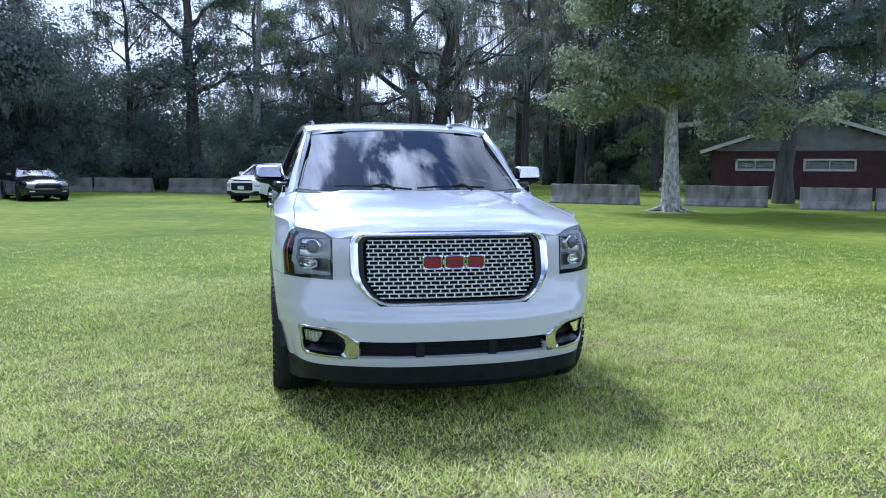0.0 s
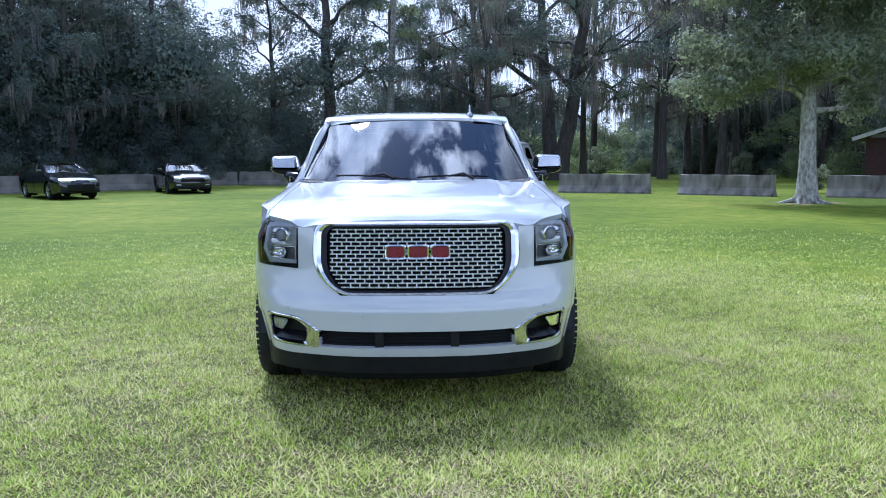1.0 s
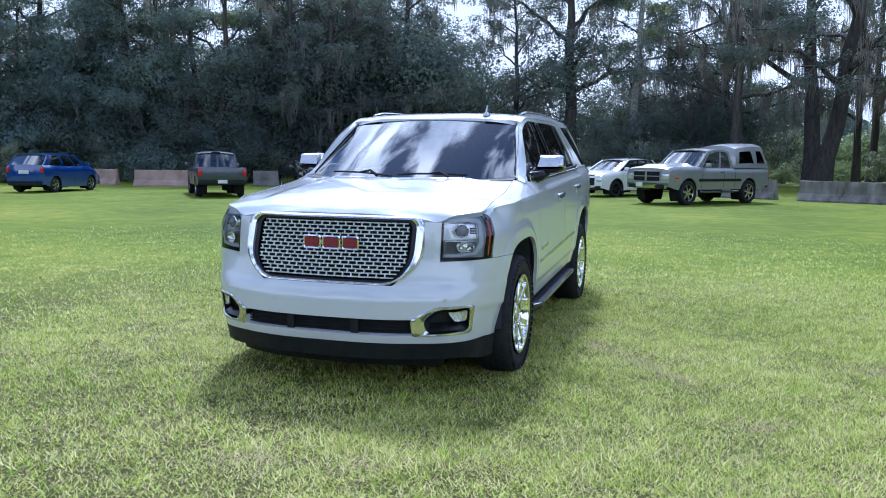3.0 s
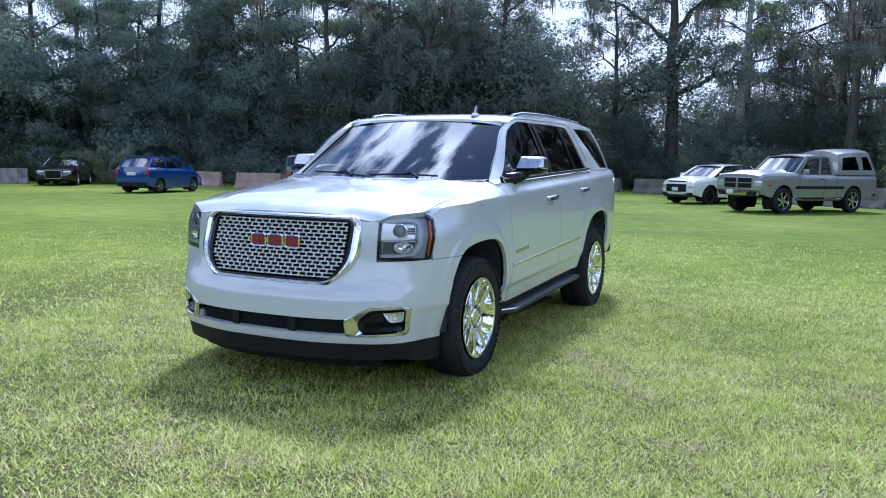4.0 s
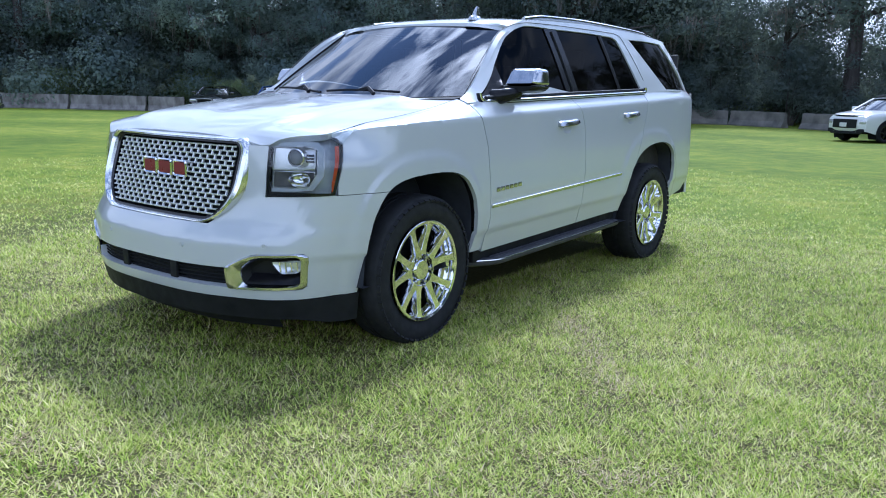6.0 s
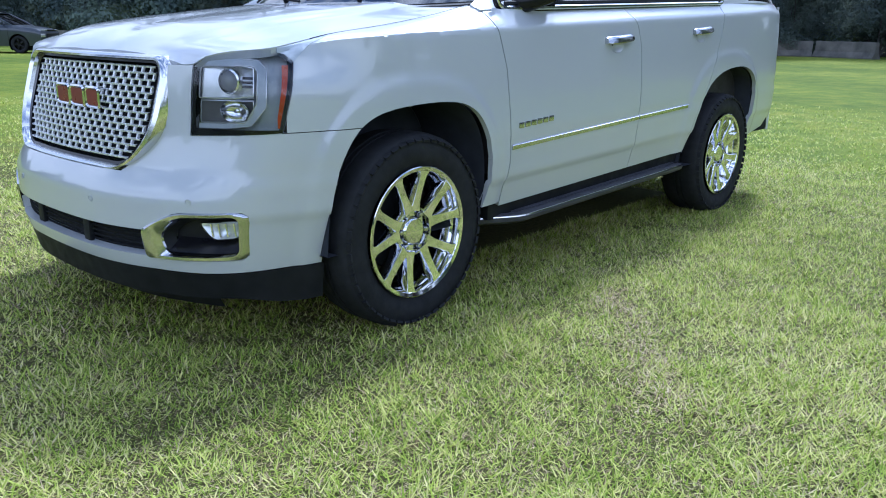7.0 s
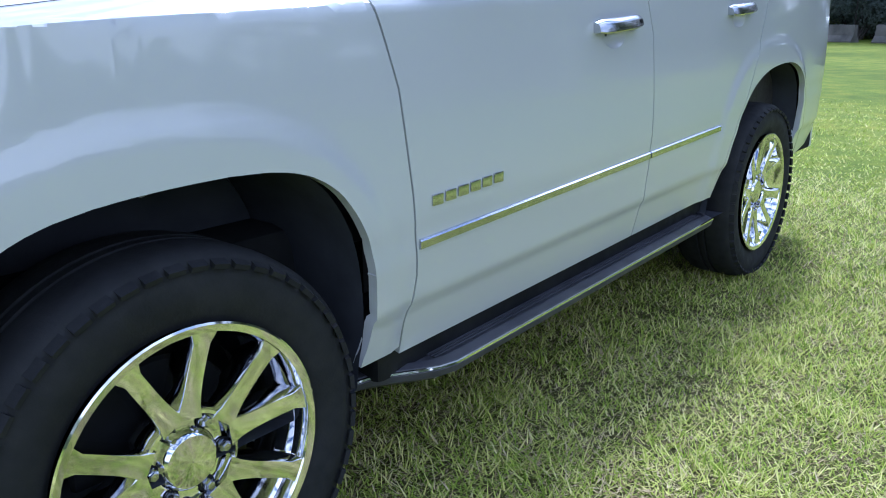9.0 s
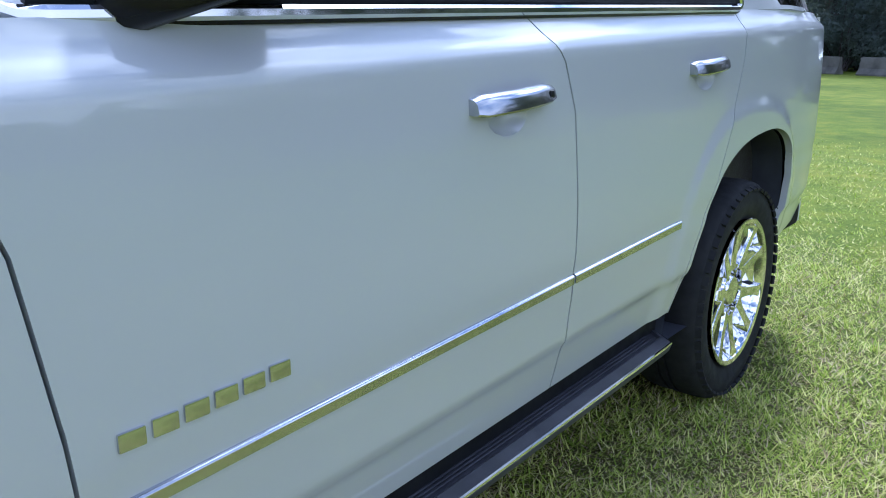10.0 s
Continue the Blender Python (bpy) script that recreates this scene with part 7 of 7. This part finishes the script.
tagged(make_tree(47, "spreading oak limb hung with dark moss curtains", 15, .40, 4.5, 7.5, 16000, .060, M_LEAF_DARK, M_BARK, 300, 2.1, limbs=11, sub=5, bough=.75, droop=.3), group="trees beyond the barriers").matrix_basis = spot(4.2, 46, 200)
bare = make_tree(44, "nearly bare cypress hung with grey moss", 19, .36, 4.5, 5.4, 9000, .055, M_LEAF_GREY, M_BARK, 300, 1.8, limbs=14, sub=6, bough=.50)
bare.matrix_basis = spot(19.0, 58.5, 0)
bare["group"] = "trees beyond the barriers"
for x, y, a, sc in ((22.4, 61, 70, .95), (24.6, 63, 150, .9), (25.2, 58, 220, 1.05), (15.5, 66, 300, 1.0), (30, 64, 20, 1.0), (35, 58, 110, 1.05), (13, 58, 180, .85), (17.5, 52, 40, .9), (21, 50, 250, .95), (24, 44, 130, .9), (29, 47, 330, 1.0)):
    copy_thing(bare, spot(x, y, a, sc, sc * 1.3))
near = make_tree(45, "pale barked oak with silvery leaves and hanging moss on lawn", 13, .30, 3.0, 4.0, 95000, .056, M_LEAF_GREY, M_BARK_PALE, 110, 1.3, limbs=24, sub=7, bough=.72, droop=.28, core=1.1)
near.matrix_basis = spot(12.35, 20.4, 35)
near["group"] = "trees beyond the barriers"
rr = random.Random(3)
for k in range(8):
    a = 2 * math.pi * k / 8 + rr.uniform(-.25, .25)
    ln = rr.uniform(.55, 1.05)
    bm = bmesh.new()
    tube(bm, [(.20 * math.cos(a), .20 * math.sin(a), .34), (.36 * math.cos(a), .36 * math.sin(a), .12), (ln * .7 * math.cos(a + .1), ln * .7 * math.sin(a + .1), .045), (ln * math.cos(a + .25), ln * math.sin(a + .25), .0)], [.13, .09, .05, .02], 6, cap=False)
    part("root", bm, M_BARK_PALE, near, shade=60)
tagged(make_tree(46, "dark trunked live oak before the red house", 15, .40, 4.4, 7.0, 52000, .066, M_LEAF_DARK, M_BARK, 190, 1.5, limbs=16, sub=7, bough=.80), group="trees beyond the barriers").matrix_basis = spot(20.3, 25.4, 80)
for x, y, i, sc in ((30, 40, 1, 1.0), (36, 36, 0, 1.0), (41, 42, 2, 1.1), (34, 50, 2, 1.0), (44, 32, 1, 1.1), (27, 72, 1, 1.2), (6, 62, 5, 1.0), (28, 62, 0, 1.1), (34, 60, 2, 1.1), (26, 46, 4, .9), (38, 48, 0, 1.1), (46, 40, 2, 1.1), (31, 33, 4, .8)):
    plant(i, spot(x, y, rt.uniform(0, 360), sc))
for x, y, i, sc in ((20.0, 64, 1, .9), (26, 60, 0, .7), (14, 72, 0, 1.0), (29, 54, 1, .9), (16.2, 27.5, 2, .55), (32, 66, 1, 1.1), (10, 68, 0, 1.0), (8.5, 60, 0, .6), (24, 70, 1, 1.2)):
    copy_thing(bushes[i], spot(x, y, rt.uniform(0, 360), sc))

for x, y, i, sc in ((10, 63, 2, 1.0), (12.5, 61, 0, .8), (15.5, 63, 2, 1.1), (18.5, 60, 0, .8), (22, 66, 2, 1.2), (6.5, 66, 0, 1.0), (25, 56, 2, .9), (17, 80, 0, 2.4), (20.5, 84, 2, 2.8), (24, 82, 0, 2.5), (13, 82, 0, 2.2), (28, 80, 0, 2.6), (9, 78, 2, 2.2), (5, 80, 0, 2.4), (2, 74, 0, 2.0)):
    copy_thing(bushes[i], spot(x, y, rt.uniform(0, 360), sc))

# far woods closing the horizon all round
rng = np.random.default_rng(5)


def far_woods(a0, a1, r0, count, size, hmax, name, label, mat):
    ang = rng.uniform(a0, a1, count)
    r = r0 + rng.uniform(0, 14, count)
    crest = hmax * (.62 + .38 * np.sin(ang * 23) * np.sin(ang * 9 + 1) + .12 * np.sin(ang * 61))
    z = crest * rng.uniform(0, 1, count)
    c = np.stack([r * np.cos(ang), 5 + r * np.sin(ang), z + .3], axis=1)
    out = np.stack([-np.cos(ang), -np.sin(ang), np.full(count, .5)], axis=1) / math.sqrt(1.25)
    v, nrm = leaf_cards(rng, c, out, size)
    ob = new(name, leafy_mesh(name, v, nrm, mat))
    return tagged(ob, label, "woods", kind="stuff")


far_woods(radians(20), radians(185), 92, 190000, .24, 10, "far_woods", "distant dark woodland beyond the lawn", M_LEAF_DARK)
# second ring is mostly out of view, added for reflections in paint and glass
far_woods(radians(180), radians(385), 64, 90000, .42, 13, "far_woods", "added woodland ring, mostly unseen, for reflections in the paintwork", M_LEAF_MID)

# ---- red house and the far grey building ----
right = Vector((.977, -.213, 0))
ahead = Vector((.213, .977, 0))
HOUSE = pose(-1.0, -4.16, 0, 0, 0, math.degrees(math.atan2(right.y, right.x)))   # local x to the right, y away


def red_house():
    cx, dist, half, wall_h, ridge_h, depth = 18.0, 38.0, 5.0, 2.35, 4.0, 6.0
    h = thing("house", "single-storey dark red house with grey gable roof", "house", HOUSE @ pose(cx, dist, 0, 0, 0, -24))
    wins = ((-3.60, -1.85), (-.50, 1.70))
    bm = sheet(-half + .3, half - .3, -.05, wall_h, 40, 16)
    for a, b in wins:
        cut_out(bm, [(a, 1.42), (b, 1.42), (b, 1.92), (a, 1.92)])
    wrap(bm, lambda x, z: (x, 0, z))
    flange(bm, .2, (0, 5, 1.2))
    part("front_wall", bm, M_SIDING, h)
    rows = 16
    for k in range(rows):
        z = -.02 + k * wall_h / rows
        segs = [(-half + .3, half - .3)]
        if 1.26 < z < 1.92:
            segs = [(-half + .3, wins[0][0] - .06), (wins[0][1] + .06, wins[1][0] - .06), (wins[1][1] + .06, half - .3)]
        for a, b in segs:
            bm = bmesh.new()
            box(bm, pose((a + b) / 2, -.014, z + .074, -6), b - a, .016, wall_h / rows)
            part("siding_board", bm, M_SIDING, h)
    bm = bmesh.new()
    for y in (0.0, .15):
        vs = [bm.verts.new(p) for p in ((-half + .3, y, wall_h), (half - .3, y, wall_h), (0, y, ridge_h - .12))]
        bm.faces.new(vs)
    part("gable", bm, M_GREYWALL, h, "weathered grey boarded gable")
    for k in range(9):
        z = wall_h + .02 + k * .175
        w = (half - .3) * (1 - (z - wall_h) / (ridge_h - .12 - wall_h)) - .06
        if w > .2:
            bm = bmesh.new()
            box(bm, pose(0, -.012, z + .08, -6), 2 * w, .014, .17)
            part("gable_board", bm, M_GREYWALL, h)
    for sg in (1, -1):
        bm = bmesh.new()
        box(bm, pose(sg * (half - .3), depth / 2, wall_h / 2), .16, depth, wall_h + .1)
        part("side_wall", bm, M_SIDING, h)
        bm = bmesh.new()
        ang = math.degrees(math.atan2(ridge_h - wall_h, half))
        box(bm, pose(sg * half / 2 + sg * .06, depth / 2, (wall_h + ridge_h) / 2 + .03, 0, sg * ang), math.hypot(half, ridge_h - wall_h) + .5, depth + 1.0, .10)
        part("roof", bm, M_SHINGLE, h)
        bm = bmesh.new()
        box(bm, pose(sg * half / 2 + sg * .06, -.52, (wall_h + ridge_h) / 2 + .02, 0, sg * ang), math.hypot(half, ridge_h - wall_h) + .52, .05, .17)
        part("barge_board", bm, M_WHITETRIM, h, "pale barge board")
    for a, b in wins:
        w = bmesh.new()
        lp = [(a, 1.42), (b, 1.42), (b, 1.92), (a, 1.92)]
        for (p, q), (r_, s_) in zip(lp, lp[1:] + lp[:1]):
            box(w, pose((p + r_) / 2, -.035, (q + s_) / 2), abs(p - r_) + .10, .05, abs(q - s_) + .10)
        fr = part("window", w, M_WHITETRIM, h, "white framed slider window")
        for k in range(2):
            p, q = lerp(a, b, k / 2), lerp(a, b, (k + 1) / 2)
            bm = bmesh.new()
            box(bm, pose((p + q) / 2, .06, 1.67), q - p - .06, .012, .44)
            part("pane", bm, M_CLEAR, fr)
            for j in range(5):
                bm = bmesh.new()
                box(bm, pose((p + q) / 2, .10, 1.50 + .08 * j, 62), q - p - .08, .075, .008)
                part("blind_slat", bm, M_WHITETRIM, fr)
        bm = bmesh.new()
        box(bm, pose((a + b) / 2, -.03, 1.67), .06, .05, .51)
        part("mullion", bm, M_WHITETRIM, fr)
    bm = bmesh.new()
    box(bm, pose(0, depth, wall_h / 2), 2 * half - .6, .16, wall_h)
    part("back_wall", bm, M_SIDING, h)
    return h


red_house()
shed = thing("outbuilding", "low grey outbuilding with pale metal roof beyond trees", "building", pose(30.5, 76, 0, 0, 0, -16))
bm = bmesh.new()
box(bm, pose(0, 0, 1.15), 13, 6, 2.3)
part("wall", bm, M_GREYWALL, shed)
bm = bmesh.new()
box(bm, pose(0, -1.7, 2.55, 9), 13.6, 3.7, .12)
box(bm, pose(0, 1.7, 2.55, -9), 13.6, 3.7, .12)
part("roof", bm, M_GREYWALL, shed, "pale metal roof")
for x in (-4, 0, 4):
    bm = bmesh.new()
    box(bm, pose(x, -3.01, 1.35), 1.2, .06, .9)
    part("window", bm, M_DARKGLASS, shed)

# ---- lawn blades ----
# worn spots: place, half lengths, turn
WORN = ((1.45, 1.85, .34, .05, -50), (1.85, 1.38, .30, .045, -52), (2.05, 1.10, .16, .05, -40), (3.28, 1.74, .26, .10, 15), (2.50, .28, .17, .05, 20), (.15, -1.0, .20, .045, 10), (.7, -.9, .14, .04, -8), (-3.33, 2.44, .30, .06, 5))


def dead_thatch(rng):
    """Brown dead blades that lie flat over the worn spots."""
    v = []
    for x, y, lx, ly, tn in WORN:
        n = int(26000 * lx * (ly + .06))
        u, w = rng.normal(0, lx * .62, n), rng.normal(0, ly * .9 + .03, n)
        w += .03 * np.sin(u * 19 + x * 7) + .02 * np.sin(u * 47)
        c, d = math.cos(radians(tn)), math.sin(radians(tn))
        p = np.column_stack([x + u * c - w * d, y + u * d + w * c, rng.uniform(.001, .016, n)])
        th, ln = rng.uniform(0, 2 * math.pi, n), rng.uniform(.008, .034, n)
        a = np.column_stack([np.cos(th) * ln, np.sin(th) * ln, rng.normal(0, .006, n)])
        b = np.column_stack([-np.sin(th), np.cos(th), np.zeros(n)]) * rng.uniform(.0014, .0030, (n, 1))
        v.append(np.stack([p - b, p + b, p + a], axis=1))
    v = np.concatenate(v)
    v[:, :, 2] = np.maximum(v[:, :, 2], .0005)
    ob = new("dead_thatch", mesh_from_arrays("dead_thatch", v.reshape(-1, 3), np.arange(len(v) * 3).reshape(-1, 3), M_THATCH))
    return tagged(ob, "dry brown thatch on worn spots of the lawn", "grass", kind="stuff")


def blades(rng, x0, x1, y0, y1, per_m2, length, width, name, label, hole=None, clump=0.0, fade=0.0, mat=None, lie=1.20):
    n = int((x1 - x0) * (y1 - y0) * per_m2)
    p = np.stack([rng.uniform(x0, x1, n), rng.uniform(y0, y1, n)], axis=1)
    if clump:
        k = int(n * .30)
        c = np.stack([rng.uniform(x0, x1, k // 12 + 1), rng.uniform(y0, y1, k // 12 + 1)], axis=1)
        p[:k] = c[rng.integers(0, len(c), k)] + rng.normal(0, clump, (k, 2))
    if hole:
        h0, h1, h2, h3 = hole
        p = p[~((p[:, 0] > h0) & (p[:, 0] < h1) & (p[:, 1] > h2) & (p[:, 1] < h3))]
    # thin out over the bare strips
    bare = np.sin(p[:, 0] * 1.3 + 2 * np.sin(p[:, 1] * .4)) * np.sin(p[:, 1] * .9 + 1.7 * np.sin(p[:, 0] * .5))
    p = p[rng.uniform(0, 1, len(p)) > .25 * np.clip((bare - .55) * 3, 0, 1)]
    # the finest sward gives way to coarser blades over the last metre or so
    if fade:
        d = np.minimum(np.minimum(p[:, 0] + 3.8, 5.2 - p[:, 0]), np.minimum(p[:, 1] + 2.6, 6.8 - p[:, 1]))
        p = p[rng.uniform(0, 1, len(p)) < d / fade]
    # few blades on the worn spots
    for x, y, lx, ly, tn in WORN:
        c, d = math.cos(radians(tn)), math.sin(radians(tn))
        u, v = (p[:, 0] - x) * c + (p[:, 1] - y) * d, (p[:, 1] - y) * c - (p[:, 0] - x) * d
        p = p[rng.uniform(0, 1, len(p)) > .42 * np.exp(-((u / lx) ** 2 + (v / (ly * 1.3)) ** 2))]
    # the blades thin away with distance, where the turf reads as one surface
    p = p[rng.uniform(0, 1, len(p)) > np.clip((np.hypot(p[:, 0] - .7, p[:, 1]) - 4.2) / 9.4, 0, 1) ** .8]
    n = len(p)
    tuft = sum(np.sin(p[:, 0] * f * math.cos(g) + p[:, 1] * f * math.sin(g) + h) for f, g, h in ((5, .4, 0), (7, 1.7, 1), (11, 2.6, 2), (13, .9, 4), (19, 2.1, 5))) / 2.2
    th = rng.uniform(0, 2 * math.pi, n)
    ln = length * (1 + .22 * np.clip(tuft, -1.5, 1.5)) * rng.uniform(.4, 1.5, n)
    tilt = np.abs(rng.normal(lie, .32, n)).clip(.05, 1.52)
    d = np.stack([np.cos(th), np.sin(th)], axis=1)
    s = np.stack([-np.sin(th), np.cos(th)], axis=1) * (width * rng.uniform(.6, 1.4, n))[:, None]
    base = np.column_stack([p, np.full(n, -.004)])
    tip = base + np.column_stack([d * (ln * np.sin(tilt))[:, None], ln * np.cos(tilt)])
    tip[:, 2] = np.maximum(tip[:, 2], .004)
    s = np.column_stack([s, np.zeros(n)])
    v = np.stack([base - s, base + s, tip], axis=1)
    ob = new(name, mesh_from_arrays(name, v.reshape(-1, 3), np.arange(n * 3).reshape(-1, 3), mat or M_GRASS))
    return tagged(ob, label, "grass", kind="stuff")


def bare_patch(x, y, lx, ly, turn, seed):
    rng = random.Random(seed)
    bm = bmesh.new()
    n = 64
    rim = []
    for k in range(n):
        a = 2 * math.pi * k / n
        r = 1 + .28 * math.sin(3 * a + seed) + rng.uniform(-.45, .30)
        rim.append(bm.verts.new((lx * r * math.cos(a), ly * r * math.sin(a), .001)))
    mid = bm.verts.new((0, 0, .002))
    for k in range(n):
        bm.faces.new((mid, rim[k], rim[(k + 1) % n]))
    ob = finish("bare_patch", bm, M_SOIL)
    ob.matrix_world = pose(x, y, 0, 0, 0, turn)
    return tagged(ob, "bare soil patch round the foot of a tree", "soil patch")


bare_patch(12.35, 20.4, 1.0, .85, 10, 40)
grng = np.random.default_rng(21)
dead_thatch(grng)
SUVBOX = (-.50, .50, .9, 4.3)
LAWN = "short mown lawn grass with dry clippings"
DRY = "dry tan thatch lying between the grass blades"
blades(grng, .4, 3.8, -.8, 4.0, 7000, .040, .0026, "lawn_thatch", DRY, SUVBOX, .03, 0, M_THATCH, 1.45)
blades(grng, .4, 3.8, -.8, 4.0, 16000, .043, .0027, "lawn_grass", LAWN, SUVBOX, .018)
for x0, x1, y0, y1 in ((-3.8, .4, -2.6, 6.8), (3.8, 5.2, -2.6, 6.8), (.4, 3.8, -2.6, -.8), (.4, 3.8, 4.0, 6.8)):
    blades(grng, x0, x1, y0, y1, 10000, .042, .0034, "lawn_grass", LAWN, SUVBOX, .020, 1.3)
    blades(grng, x0, x1, y0, y1, 3500, .042, .0036, "lawn_thatch", DRY, SUVBOX, .03, 1.3, M_THATCH, 1.45)
for x0, x1, y0, y1 in ((-11.0, 12.0, -5.5, -2.0), (-11.0, -2.6, -2.0, 13.0), (4.0, 12.0, -2.0, 13.0), (-2.6, 4.0, 5.6, 13.0)):
    blades(grng, x0, x1, y0, y1, 2000, .037, .0066, "lawn_grass", "short mown lawn grass further out", None, .03)
